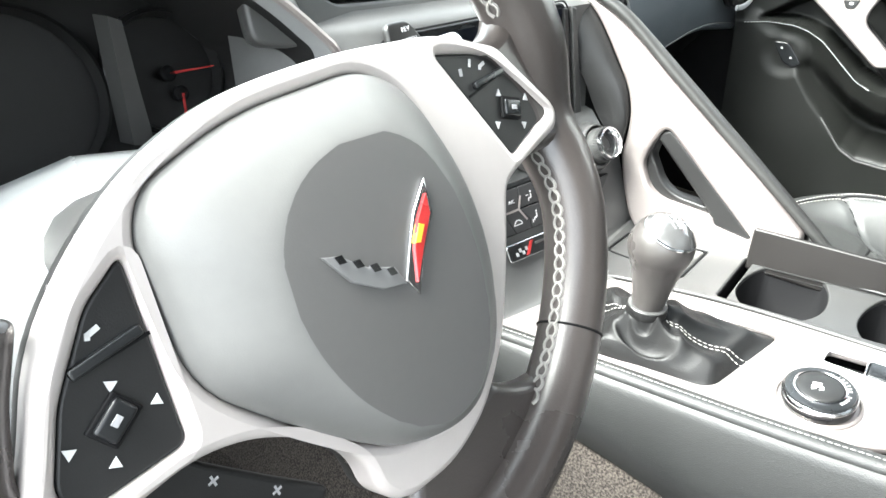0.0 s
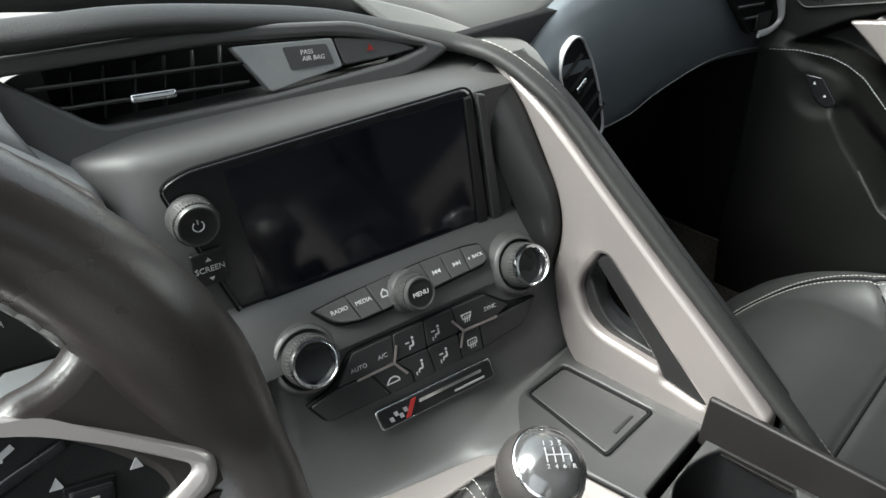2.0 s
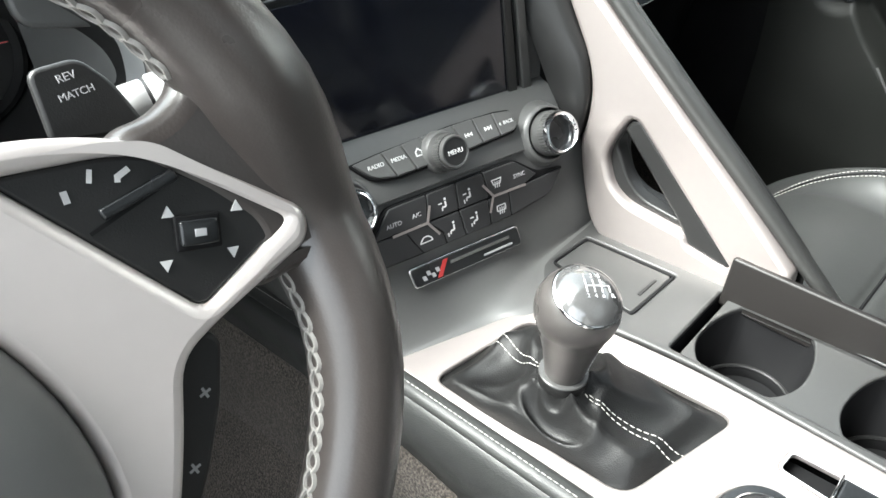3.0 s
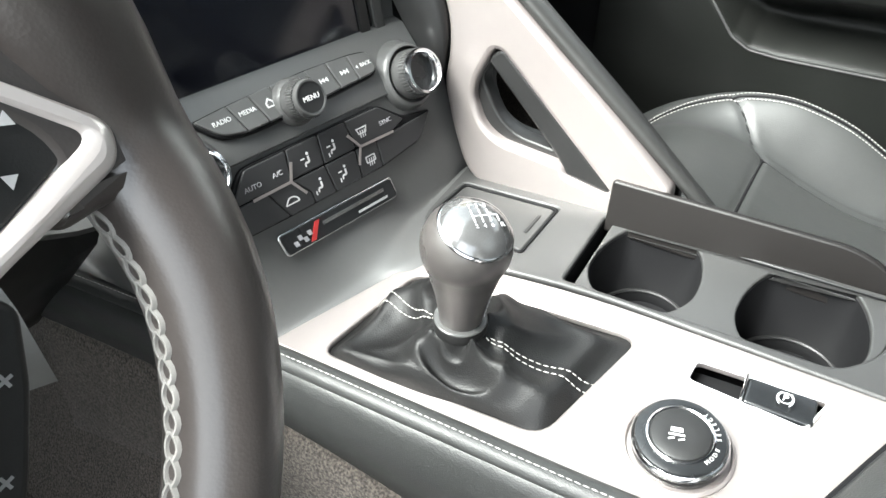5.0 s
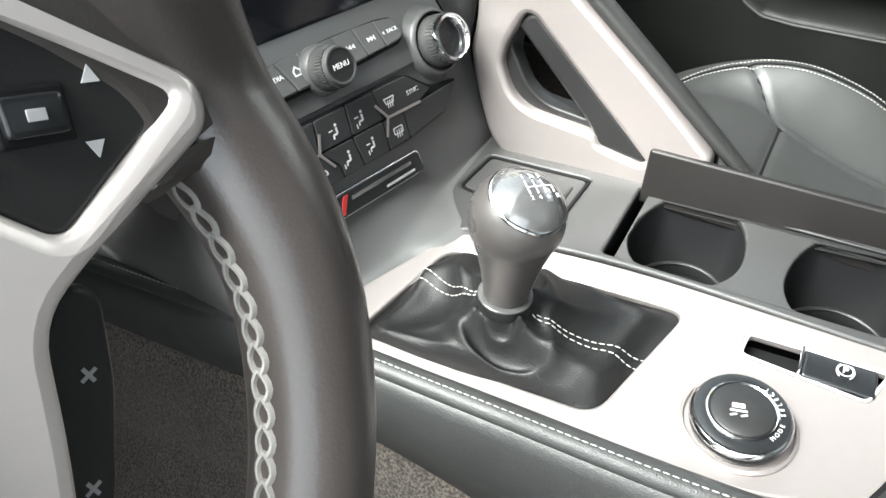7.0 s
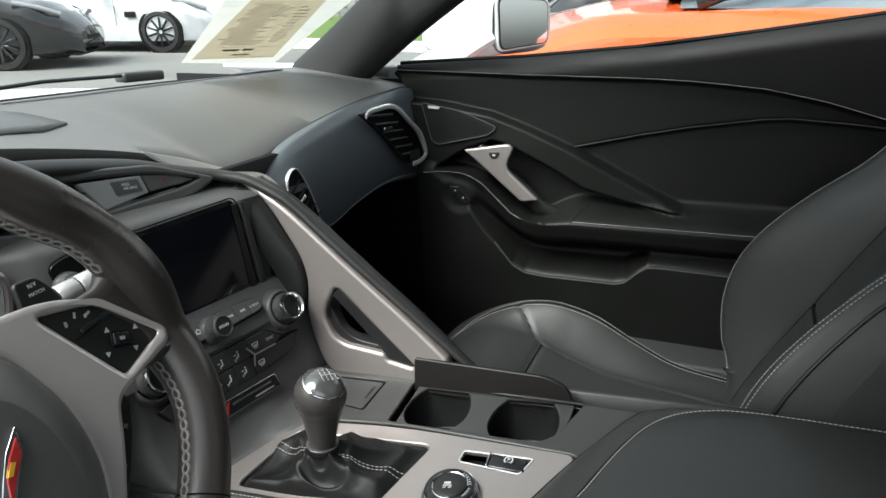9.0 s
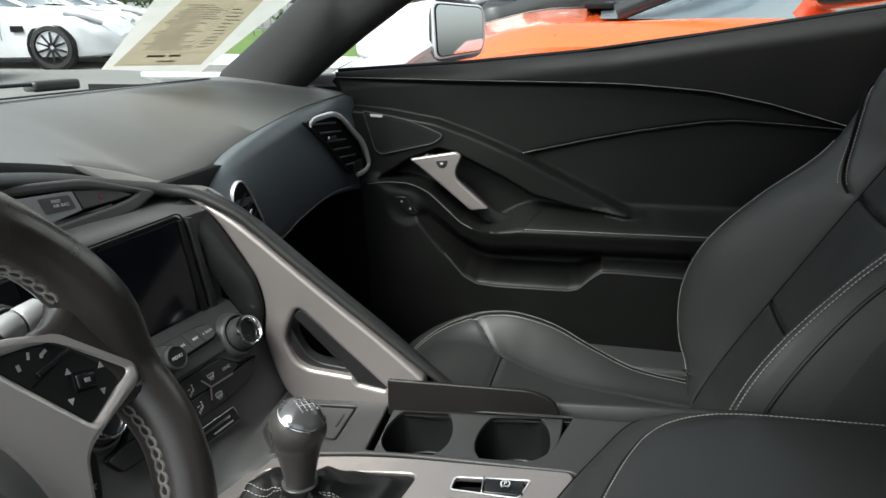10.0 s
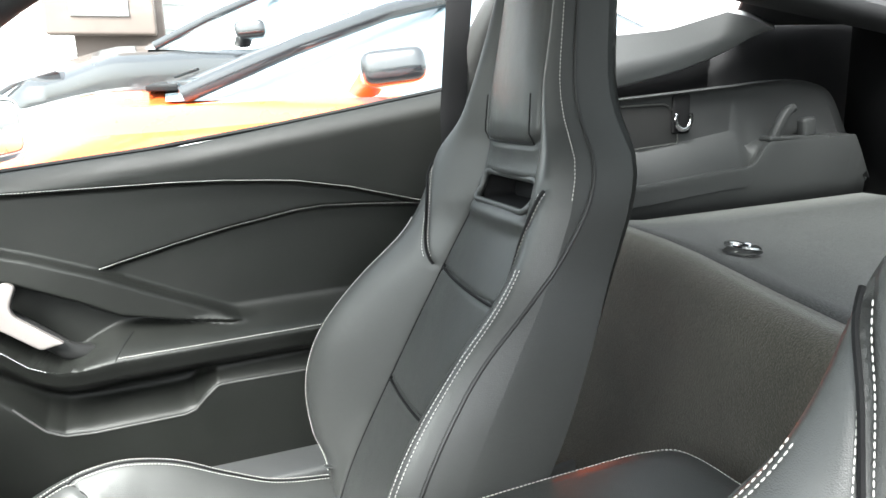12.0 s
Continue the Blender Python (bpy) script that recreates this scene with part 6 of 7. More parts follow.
for y, z in ((0.311, 0.660), (0.295, 0.647)):
    part("arrow", plate([(-y - 0.002, z - 0.0015), (-y + 0.002, z - 0.0015), (-y, z + 0.002)], [], 0.0004, 0, Matrix.Translation((1.1992, 0, 0)) @ DR), PRINT, wsw)
part("outer_skin", grid([[Vector((x, y, z)) for x, z in ((1.30, line_at(Z_BELT, y) - 0.004), (1.36, line_at(Z_BELT, y) - 0.02), (1.42, 0.75), (1.43, 0.45), (1.38, 0.2))] for y in (0.9, 0.5, 0.1, -0.3, -0.7)]), WHITE, door, "white painted outer skin", solid=0.01)
part("window_seal", sweep([(1.272, y, line_at(Z_BELT, y) + 0.001) for y in (0.45, 0.2, 0.0, -0.2, -0.46, -0.56)], 0.006, 0.004, (0, 0, 1), 8), BLACK, door)
part("pane", grid([[Vector((1.285 - 0.45 * (z - 0.89), y, z)) for z in (line_at(Z_BELT, y), mix(line_at(Z_BELT, y), 1.17, 0.5), 1.17)] for y in (0.50, 0.25, 0.0, -0.25, -0.48)]), GLASS, door, "clear side window", shadow=False)

part("front_gap", sweep(cr([(1.258, 0.452, 0.874), (1.254, 0.418, 0.842), (1.252, 0.398, 0.795), (1.252, 0.388, 0.735), (1.254, 0.384, 0.690)], 6), 0.0085, 0.0085, (1, 0, 0), 8), BLACK, door)

# ---- seats ----
Y_BACK = [(0.34, -0.180), (0.40, -0.205), (0.47, -0.237), (0.56, -0.284), (0.65, -0.331), (0.75, -0.384), (0.83, -0.422), (0.92, -0.448), (1.0, -0.458), (1.12, -0.478)]
W_BACK = [(0.34, 0.15), (0.40, 0.185), (0.48, 0.216), (0.55, 0.234), (0.61, 0.239), (0.67, 0.231), (0.74, 0.212), (0.79, 0.196), (0.83, 0.190), (0.87, 0.187), (0.91, 0.174), (0.95, 0.134), (0.99, 0.112), (1.05, 0.097), (1.12, 0.082)]
B_BACK = [(0.34, 0.0), (0.40, 0.006), (0.44, 0.026), (0.48, 0.058), (0.55, 0.098), (0.61, 0.114), (0.665, 0.111), (0.725, 0.091), (0.77, 0.066), (0.80, 0.056), (0.84, 0.052), (0.90, 0.048), (0.95, 0.034), (1.0, 0.026), (1.05, 0.020), (1.12, 0.014)]
I_BACK = [(0.34, 0.125), (0.44, 0.134), (0.50, 0.134), (0.57, 0.130), (0.65, 0.123), (0.74, 0.114), (0.80, 0.102), (0.85, 0.086), (0.92, 0.080), (1.0, 0.074), (1.12, 0.062)]
C_SHELL = [(0.34, -0.045), (0.57, -0.060), (0.66, -0.066), (0.75, -0.072), (0.84, -0.076), (0.90, -0.076), (1.06, -0.074), (1.12, -0.072)]      # depth of the shell behind the face
CREST = 0.80
SLOT_Z = 0.862


def box_gap(x, z, cx, cz, hx, hz, r):
    """How far a place lies outside a rounded rectangle (inside: minus)."""
    dx, dz = abs(x - cx) - hx + r, abs(z - cz) - hz + r
    return math.hypot(max(dx, 0), max(dz, 0)) + min(max(dx, dz), 0) - r


def groove(d, w):
    return math.exp(-(d / w) ** 2)


def back_point(s, z):
    w, b = along(W_BACK, z), along(B_BACK, z)
    side = along(I_BACK, z) / w
    a = abs(s)
    a = side * a / 0.55 if a < 0.55 else side + (1 - side) * (a - 0.55) / 0.45      # 0.55 runs along the insert's seam
    x = math.copysign(w * a, s)
    if a < side:
        y = 0.010 * math.cos(a / side * 1.45) * smooth((z - 0.36) / 0.1)
    else:
        k = (a - side) / (1 - side)
        y = b * math.sin(min(1.0, k / CREST) * math.pi / 2) ** 1.10 if k < CREST else b * (1 - ((k - CREST) / (1 - CREST)) ** 2.2 * 0.60)
    if z < 0.86:
        y -= 0.006 * groove((a - side) * w, 0.0034)
    if a < side:
        f = a / side
        g = math.copysign(f, s)
        y -= 0.005 * groove(z - 0.738 - 0.004 * g, 0.0035) + 0.005 * groove(z - 0.583 + 0.004 * g, 0.0035)
    # seam from the insert's corner up over the shoulder
    if 0.735 < z < 0.90:
        f = (z - 0.742) / 0.15
        y -= 0.005 * groove((a - (side + (1 - side) * (0.08 + 0.80 * max(0.0, f) ** 0.8))) * w, 0.003) * smooth((z - 0.735) / 0.01) * smooth((0.90 - z) / 0.02)
    # belt slot with a rolled lower edge
    g = box_gap(x, z, 0.0, SLOT_Z, 0.078, 0.0205, 0.014)
    y += 0.010 * groove(z - 0.833, 0.012) * (abs(x) < 0.1) * smooth((0.1 - abs(x)) / 0.03) - 0.006 * (1 - smooth((g + 0.004) / 0.006))
    # headrest panel
    g = box_gap(x, z, 0.0, 1.09, 0.064 + 0.010 * smooth((1.05 - z) / 0.1), 0.168, 0.022)
    y -= 0.005 * groove(g, 0.003)
    y += 0.004 * (1 - smooth((g + 0.006) / 0.012)) + 0.010 * (1 - smooth((g + 0.03) / 0.06))
    return Vector((x, along(Y_BACK, z) + y, z))


def crest(z, k=0.60):
    return 0.55 + 0.45 * k


def seat(cx, dy, who, cush=0.0):
    st = thing("%s_seat" % who, (cx, dy - 0.05, 0.2), "black leather sports seat with light stitching, upright", "car seat", "front seats")
    S = [-1 + 2 * k / 120 for k in range(121)]
    Z = [0.34 + 0.78 * k / 230 for k in range(231)]
    bm = bmesh.new()
    v = [[bm.verts.new(back_point(s, z) + Vector((cx, dy, 0))) for s in S] for z in Z]
    for i in range(len(Z) - 1):
        for j in range(len(S) - 1):
            q = (v[i][j].co + v[i + 1][j + 1].co) / 2
            if box_gap(q.x - cx, q.z, 0.0, SLOT_Z, 0.078, 0.0205, 0.014) > -0.003:
                bm.faces.new((v[i][j], v[i][j + 1], v[i + 1][j + 1], v[i + 1][j]))
    part("backrest", bm, SEATHIDE, st, "black leather backrest with bolsters", 70)
    rows = []
    for z in [0.30 + 0.82 * k / 40 for k in range(41)]:
        zz = max(0.34, z)
        w, yb, b = along(W_BACK, zz), along(Y_BACK, zz), along(B_BACK, zz)
        f = b * 0.40
        c = along(C_SHELL, zz)
        rows.append([Vector((cx + x * w, dy + yb + y, z)) for x, y in ((-1.0, f), (-1.012, f * 0.6 - 0.012), (-1.0, -0.050), (-0.97, c * 0.78), (-0.86, c * 0.95), (-0.5, c - 0.006), (0, c - 0.012), (0.5, c - 0.006), (0.86, c * 0.95), (0.97, c * 0.78), (1.0, -0.050), (1.012, f * 0.6 - 0.012), (1.0, f))])
    part("back_shell", grid([r[2:-2] for r in rows]), LEATHER, st, "black leather seat back shell", 60)
    part("side_gusset", grid([r[:3] for r in rows]), SEATHIDE, st, "dark side gusset", 80)
    part("side_gusset", grid([r[-3:] for r in rows]), SEATHIDE, st, "dark side gusset", 80)
    for k, sg in ((0, -1), (-1, 1)):
        part("stitching", stitches([r[k] + Vector((sg * 0.0012, 0.002, 0)) for r in rows[28:]]), THREAD, st, "light seam stitching")
        # piping: along the bolster's edge below, out onto the gusset above the shoulder
        line = []
        for z in [0.40 + 0.01 * m for m in range(73)]:
            q = 2 * smooth((z - 0.70) / 0.20)
            w, f = along(W_BACK, z), along(B_BACK, z) * 0.40
            p = back_point(sg * crest(z, 0.93 + 0.07 * min(1.0, q)), z) + Vector((0, 0.001, 0))
            if q > 1:
                e = Vector((sg * 1.012 * w, along(Y_BACK, z) + f * 0.6 - 0.012, z))
                p = p.lerp(e, q - 1) + Vector((sg * 0.001, 0, 0))
            line.append(p + Vector((cx, dy, 0)))
        part("piping", sweep(line, 0.0022, 0.0022, (0, 1, 0), 8), DARK, st)
    part("shell_top", grid([[Vector((cx + x * 0.080, dy - 0.47 + y, 1.118 + zz)) for x in (-1, -0.5, 0, 0.5, 1)] for y, zz in ((0.0, 0.0), (-0.03, 0.012), (-0.07, 0.010), (-0.11, -0.005))]), SEATHIDE, st)
    edge_ = [Vector((q[0], 0, SLOT_Z + q[1])) for q in rounded([(-0.076, 0.0185), (0.076, 0.0185), (0.076, -0.0185), (-0.076, -0.0185)], 0.014, 6)]
    part("slot_edge", sweep([Vector((cx + q.x, dy + along(Y_BACK, q.z) + 0.001 + 0.008 * smooth((SLOT_Z - q.z) / 0.02), q.z)) for q in edge_], 0.0045, 0.0045, (0, 1, 0), 10, closed=True), SEATHIDE, st)
    part("slot_lining", grid([[Vector((cx + q.x * k, dy + along(Y_BACK, q.z) - dd, SLOT_Z + (q.z - SLOT_Z) * k)) for q in edge_] for k, dd in ((1.03, 0.004), (1.0, 0.05), (0.02, 0.05))], True), BLACK, st, "dark belt slot")
    off = Vector((cx, dy + 0.0012, 0))
    for sg in (-1, 1):
        for k in (0.80, 0.85):
            part("stitching", stitches([back_point(sg * crest(z, k), z) + off for z in [0.42 + 0.01 * m for m in range(40)]]), THREAD, st, "light seam stitching")
        for dk in (-0.035, 0.035):
            part("stitching", stitches([back_point(sg * crest(z, 0.08 + dk + 0.80 * ((z - 0.742) / 0.15) ** 0.8), z) + off for z in [0.755 + 0.005 * m for m in range(27)]]), THREAD, st, "light seam stitching")
        def seam(pts, r=0.0019):
            return sweep(pts, r, r, (0, 1, 0.2), 6)

        ln = Vector((cx, dy + 0.0048, 0))
        part("seam", seam([back_point(sg * 0.55, 0.40 + 0.01 * m) + ln for m in range(44)]), BLACK, st)
        part("seam", seam([back_point(sg * crest(0, 0.08 + 0.80 * (m / 28) ** 0.8), 0.745 + 0.005 * m) + ln for m in range(29)]), BLACK, st)
    for zz, k in ((0.738, 0.004), (0.583, -0.004)):
        part("seam", seam([back_point(q * 0.55, zz + k * q) + ln for q in [-1 + m / 16 for m in range(33)]]), BLACK, st)
    part("seam", seam([back_point(q, z) + ln for q, z in [(0.55 * math.copysign(1, m - 12) * 0.80 * min(1, abs(m - 12) / 6) , 0.923 + 0.012 * max(0, abs(m - 12) - 6) ** 1.4 * 0.4) for m in range(25)]], 0.001), BLACK, st)
    # cushion
    zc = [(-0.30, 0.385), (-0.2, 0.395), (-0.05, 0.406), (0.0, 0.413), (0.05, 0.428), (0.09, 0.444), (0.13, 0.458), (0.16, 0.463), (0.20, 0.460), (0.24, 0.444), (0.28, 0.412), (0.31, 0.366), (0.325, 0.28)]
    bc = [(-0.30, 0.010), (-0.22, 0.012), (-0.12, 0.016), (-0.05, 0.040), (0.007, 0.061), (0.05, 0.062), (0.09, 0.053), (0.13, 0.037), (0.16, 0.025), (0.20, 0.012), (0.24, 0.006), (0.28, 0.004), (0.33, 0.0)]
    wc = [(-0.30, 0.22), (0.0, 0.238), (0.2, 0.236), (0.26, 0.222), (0.30, 0.198), (0.325, 0.165)]

    sc = [(-0.30, 0.52), (-0.10, 0.54), (0.05, 0.545), (0.0975, 0.555), (0.12, 0.64), (0.145, 0.75), (0.17, 0.815), (0.30, 0.815)]

    def cushion(s, y):
        a, side = abs(s), 0.58
        b = along(bc, y)
        z = along(zc, y) + 0.008 * math.cos(min(1, a / side) * 1.5)
        if a > side:
            k = (a - side) / (1 - side)
            z += b * smooth(k / 0.6) if k < 0.6 else b - (b + 0.14) * (1 - math.cos((k - 0.6) / 0.4 * math.pi / 2)) ** 1.2
        z -= 0.005 * groove(a - along(sc, y), 0.012) * smooth((0.17 - y) / 0.02)
        if a < along(sc, y):
            z -= 0.005 * groove(y - 0.0975, 0.004)
        return Vector((cx + along(wc, y) * s, dy + y - cush, z - cush * 0.5))

    Yc = [-0.30 + 0.625 * (k / 110) for k in range(111)]
    part("cushion", grid([[cushion(s, y) for s in S] for y in Yc]), SEATHIDE, st, "black leather seat cushion", 70)
    up = Vector((0, 0, 0.0012))
    # piped seam with a row of stitches on each side, along both bolsters and round the front
    loop_ = cr([(0.80, -0.27, 0), (0.815, -0.10, 0), (0.815, 0.06, 0), (0.79, 0.15, 0), (0.73, 0.212, 0), (0.58, 0.250, 0), (0.30, 0.268, 0), (0.0, 0.272, 0), (-0.30, 0.268, 0), (-0.58, 0.250, 0), (-0.73, 0.212, 0), (-0.79, 0.15, 0), (-0.815, 0.06, 0), (-0.815, -0.10, 0), (-0.80, -0.27, 0)], 10)
    side_ = []
    for k, q in enumerate(loop_):
        d = loop_[min(k + 1, len(loop_) - 1)] - loop_[max(k - 1, 0)]
        side_.append(Vector((-d.y / 0.238, d.x * 0.238, 0)) / math.hypot(d.x * 0.238, d.y))
    for off_ in (-0.0048, 0.0048):
        part("stitching", stitches([cushion(q.x + w.x * off_, q.y + w.y * off_) + up for q, w in zip(loop_, side_)]), THREAD, st, "light seam stitching")
    part("seam", seam([cushion(q.x, q.y) + up * 0.4 for q in loop_], 0.0016), BLACK, st)
    for q in (-1, 1):
        part("seam", seam([cushion(q * along(sc, y), y) + up * 0.4 for y in Yc[20:82]], 0.0016), BLACK, st)
    part("seam", seam([cushion(q, 0.0975) + up * 0.5 for q in [-0.555 + 1.11 * m / 24 for m in range(25)]]), BLACK, st)
    part("base", rbox(0.40, 0.50, 0.12, 0.03, Matrix.Translation((cx, dy + 0.02 - cush, 0.27))), DARK, st)
    return st


seat(0.908, 0.0, "passenger")
seat(0.185, 0.03, "driver", 0.12)
bk = thing("belt_buckle", (1.09, -0.22, 0.42), "chrome seat belt latch beside the cushion", "seat belt")
part("tongue", rbox(0.014, 0.03, 0.004, 0.001, pose(1.075, -0.205, 0.432, 20, 0, 20)), CHROME, bk)
part("strap", rbox(0.004, 0.05, 0.03, 0.001, pose(1.085, -0.24, 0.415, 20, 0, 10)), BLACK, bk)

# ---- cabin shell ----
floor_ = tagged(part("floor", grid([[Vector((x, y, z)) for x, z in ((-0.45, 0.215), (0.28, 0.20), (0.36, 0.215), (0.41, 0.28), (0.452, 0.40), (0.47, 0.44))] for y in (1.0, 0.7, 0.45, 0.2, 0.0, -0.3, -0.7)]), CARPET, None, solid=0.01), "dark grey cut-pile carpet in the driver's footwell", "floor", kind="structure")
part("passenger_carpet", grid([[Vector((x, y, z)) for x, z in ((0.66, 0.30), (0.70, 0.22), (1.15, 0.20), (1.22, 0.24), (1.245, 0.37), (1.30, 0.385))] for y in (1.0, 0.6, 0.3, 0.0, -0.4, -0.7)]), CARPET, floor_, solid=0.01)
part("sill_cover", rbox(0.10, 0.5, 0.03, 0.01, Matrix.Translation((1.17, -0.10, 0.395))), TRIM, floor_, "grey sill cover")
for x in (0.30,):
    part("mat_edge", sweep([(0.325, 0.62, 0.212), (0.33, 0.5, 0.212), (0.335, 0.35, 0.212)], 0.006, 0.004, (0, 0, 1)), BLACK, floor_)

tagged(part("pillar_front", sweep(cr([(1.30, 0.68, 0.83), (1.255, 0.555, 0.905), (1.195, 0.410, 0.995), (1.12, 0.262, 1.075), (1.02, 0.10, 1.165), (0.95, -0.02, 1.20)], 8), 0.034, lambda t: 0.066 - 0.006 * t, (0.25, 0.65, 0.75), 20, 0.85), HEADLINER, None, sharp=60), "black windscreen pillar trim", "pillar", kind="structure")
tagged(part("pillar_driver", sweep(cr([(-0.36, 0.68, 0.83), (-0.315, 0.555, 0.905), (-0.255, 0.410, 0.995), (-0.18, 0.262, 1.075), (-0.08, 0.10, 1.165)], 8), 0.034, 0.06, (-0.25, 0.65, 0.75), 20, 0.85), HEADLINER, None, sharp=60), "black windscreen pillar trim", "pillar", kind="structure")
hoop = tagged(part("pillar_rear", sweep(cr([(1.26, -0.52, 0.60), (1.235, -0.52, 0.90), (1.19, -0.535, 1.02), (1.10, -0.56, 1.12), (0.98, -0.58, 1.185)], 8), 0.035, 0.055, (0, 1, 0.15), 18, 0.8), PLASTIC, None, sharp=60), "black roll hoop trim behind the door", "pillar", kind="structure")
belt = thing("seat_belt", (1.19, -0.47, 0.9), "black seat belt running down behind the seat", "seat belt")
part("webbing", sweep(cr([(1.155, -0.475, 1.13), (1.165, -0.465, 1.0), (1.15, -0.455, 0.93), (1.10, -0.44, 0.80)], 8), 0.003, 0.022, (0, 1, 0)), BLACK, belt)
part("guide", rbox(0.014, 0.034, 0.05, 0.006, pose(1.185, -0.475, 0.965, 0, 20, 0)), DARK, belt)
roof = tagged(part("roof", grid([[Vector((x, y, 1.225 - 0.045 * ((x - 0.52) / 0.5) ** 2 - 0.02 * ((y + 0.2) / 0.5) ** 2)) for x in (-0.02, 0.1, 0.3, 0.52, 0.75, 0.95, 1.06)] for y in (0.20, 0.1, 0.0, -0.2, -0.4, -0.62)]), ROOFGLASS, None, solid=0.004), "tinted clear roof panel", "ceiling", kind="structure")
tagged(part("window_windscreen", grid([[Vector((0.52 + (x * (0.80 - 0.25 * k)), 0.785 - 0.65 * k - 0.05 * x * x, 0.872 + 0.335 * k - 0.05 * x * x * k)) for x in (-1, -0.6, -0.2, 0.2, 0.6, 1)] for k in (0, 0.25, 0.5, 0.75, 1)]), GLASS, None, shadow=False), "clear raked windscreen", "window", kind="structure")
# rear: side trim, cargo floor, bulkhead, hatch
rear = thing("cargo_area", (0.6, -1.0, 0.5), "carpeted cargo area behind the seats with grey side trim", "cargo area")
lipz = 0.742
LIP = [(-0.15, -0.625), (0.45, -0.635), (0.568, -0.648), (0.678, -0.673), (0.80, -0.707), (0.962, -0.748), (1.12, -0.767), (1.25, -0.775)]
part("cargo_floor", grid([[Vector((x, y, lipz - 0.012 + 0.010 * smooth((y + 0.86) / 0.1))) for y in (along(LIP, x) - 0.002, along(LIP, x) - 0.04, -0.86, -1.1, -1.5, -1.9)] for x in (-0.15, 0.2, 0.5, 0.6, 0.7, 0.8, 0.9, 1.0, 1.1, 1.2)]), CARGO, rear, "dark cargo carpet", 60, solid=0.02)
part("bulkhead", grid([[Vector((x, y + (along(LIP, x) + 0.73), z)) for y, z in ((-0.73, 0.742), (-0.705, 0.739), (-0.688, 0.728), (-0.676, 0.705), (-0.66, 0.60), (-0.64, 0.48), (-0.60, 0.38), (-0.52, 0.34), (-0.40, 0.33))] for x in (-0.15, 0.1, 0.3, 0.5, 0.6, 0.7, 0.8, 0.9, 1.0, 1.1, 1.25)]), BULK, rear, "olive-brown carpeted bulkhead", 60, solid=0.02)
TOPZ = [(-1.9, 0.74), (-1.46, 0.78), (-1.40, 0.875), (-1.355, 0.945), (-1.30, 0.972), (-1.2, 0.979), (-1.07, 0.972), (-0.8, 0.958), (-0.58, 0.950)]
rows = []
for k in range(101):
    y = -0.58 - 1.0 * k / 100
    zt = along(TOPZ, y)
    zl = min(0.797 + 0.016 * smooth((-y - 0.80) / 0.3) + 0.048 * smooth((-y - 1.105) / 0.055), zt - 0.03)
    tr = 1 - smooth((-y - 1.10) / 0.05)
    zs = min(0.812 + 0.125 * max(0.0, -y - 0.87) - 0.02 * (1 - tr), zt - 0.02) if tr > 0 else zl
    zu = min(max(zl + 0.004, 0.858 + 0.125 * max(0.0, -y - 0.88)), zt - 0.016)
    rows.append([Vector((x, y, z)) for x, z in ((1.20, 0.72), (1.195, 0.77), (1.186, zl - 0.006), (1.188, zl), (1.194, zl + 0.001), (1.197, zl - 0.034 * tr), (1.212, mix(zl + 0.002, zl - 0.034, tr)), (1.214, max(zs, zl + 0.002)), (1.232, mix(zl + 0.003, zu - 0.006, tr)), (1.240, zu), (1.240, zt - 0.012), (1.234, zt - 0.003), (1.226, zt), (1.26, zt - 0.004))])
part("side_wall", grid(rows), TRIM, rear, "dark grey moulded side trim", 45, solid=0.008)
rows = []
for y, lo, hi in ((-0.58, 0.974, 1.070), (-0.70, 0.977, 1.073), (-0.80, 0.982, 1.078), (-0.90, 0.998, 1.086), (-0.97, 1.013, 1.102), (-1.03, 1.030, 1.116), (-1.08, 1.047, 1.108), (-1.12, 1.064, 1.095), (-1.15, 1.078, 1.086)):
    rows.append([Vector((1.245, y, lo)), Vector((1.228, y, lo + 0.006)), Vector((1.215, y, mix(lo, hi, 0.5))), Vector((1.195, y, hi - 0.006)), Vector((1.200, y, hi))])
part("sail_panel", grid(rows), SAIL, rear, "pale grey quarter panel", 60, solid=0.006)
# matt black sheets added as the shade behind the panel and in the corner
part("gap_shade", grid([[Vector((1.268, y, z)) for z in (0.93, 1.0, 1.065)] for y in (-0.56, -0.8, -1.06)]), BLACK, rear, "black sheet standing for shade behind the quarter panel", solid=0.006)
part("gap_shade", grid([[Vector((1.268, y, z)) for z in (0.72, 0.95, zt)] for y, zt in ((-1.055, 1.085), (-1.11, 1.10), (-1.16, 1.15), (-1.46, 1.15))]), BLACK, rear, "black sheet standing for shade behind the quarter panel", solid=0.006)
part("rear_closing", grid([[Vector((x, -1.45, z)) for z in (0.70, 0.95, 1.25)] for x in (0.95, 1.1, 1.26)]), BLACK, rear, "black sheet standing for shade in the rear corner", solid=0.01)
lb = part("latch_block", rbox(0.032, 0.16, 0.010, 0.004, pose(1.204, -1.235, 0.8635, 2, 0, 0)), TRIM, rear, "grey catch block")
part("lever", sweep(cr([(1.200, -1.172, 0.862), (1.196, -1.183, 0.895), (1.194, -1.200, 0.920), (1.195, -1.215, 0.924)], 5), 0.010, 0.009, (0, 1, 0), 10, 0.8), TRIM, lb)
part("stop", rbox(0.022, 0.035, 0.040, 0.008, pose(1.200, -1.262, 0.884, -8, 0, 0)), TRIM, lb)
rc = rounded([(0.80, 0.945), (0.934, 0.946), (0.960, 0.925), (0.966, 0.868), (0.80, 0.860)], [0.004, 0.012, 0.012, 0.006, 0.004])
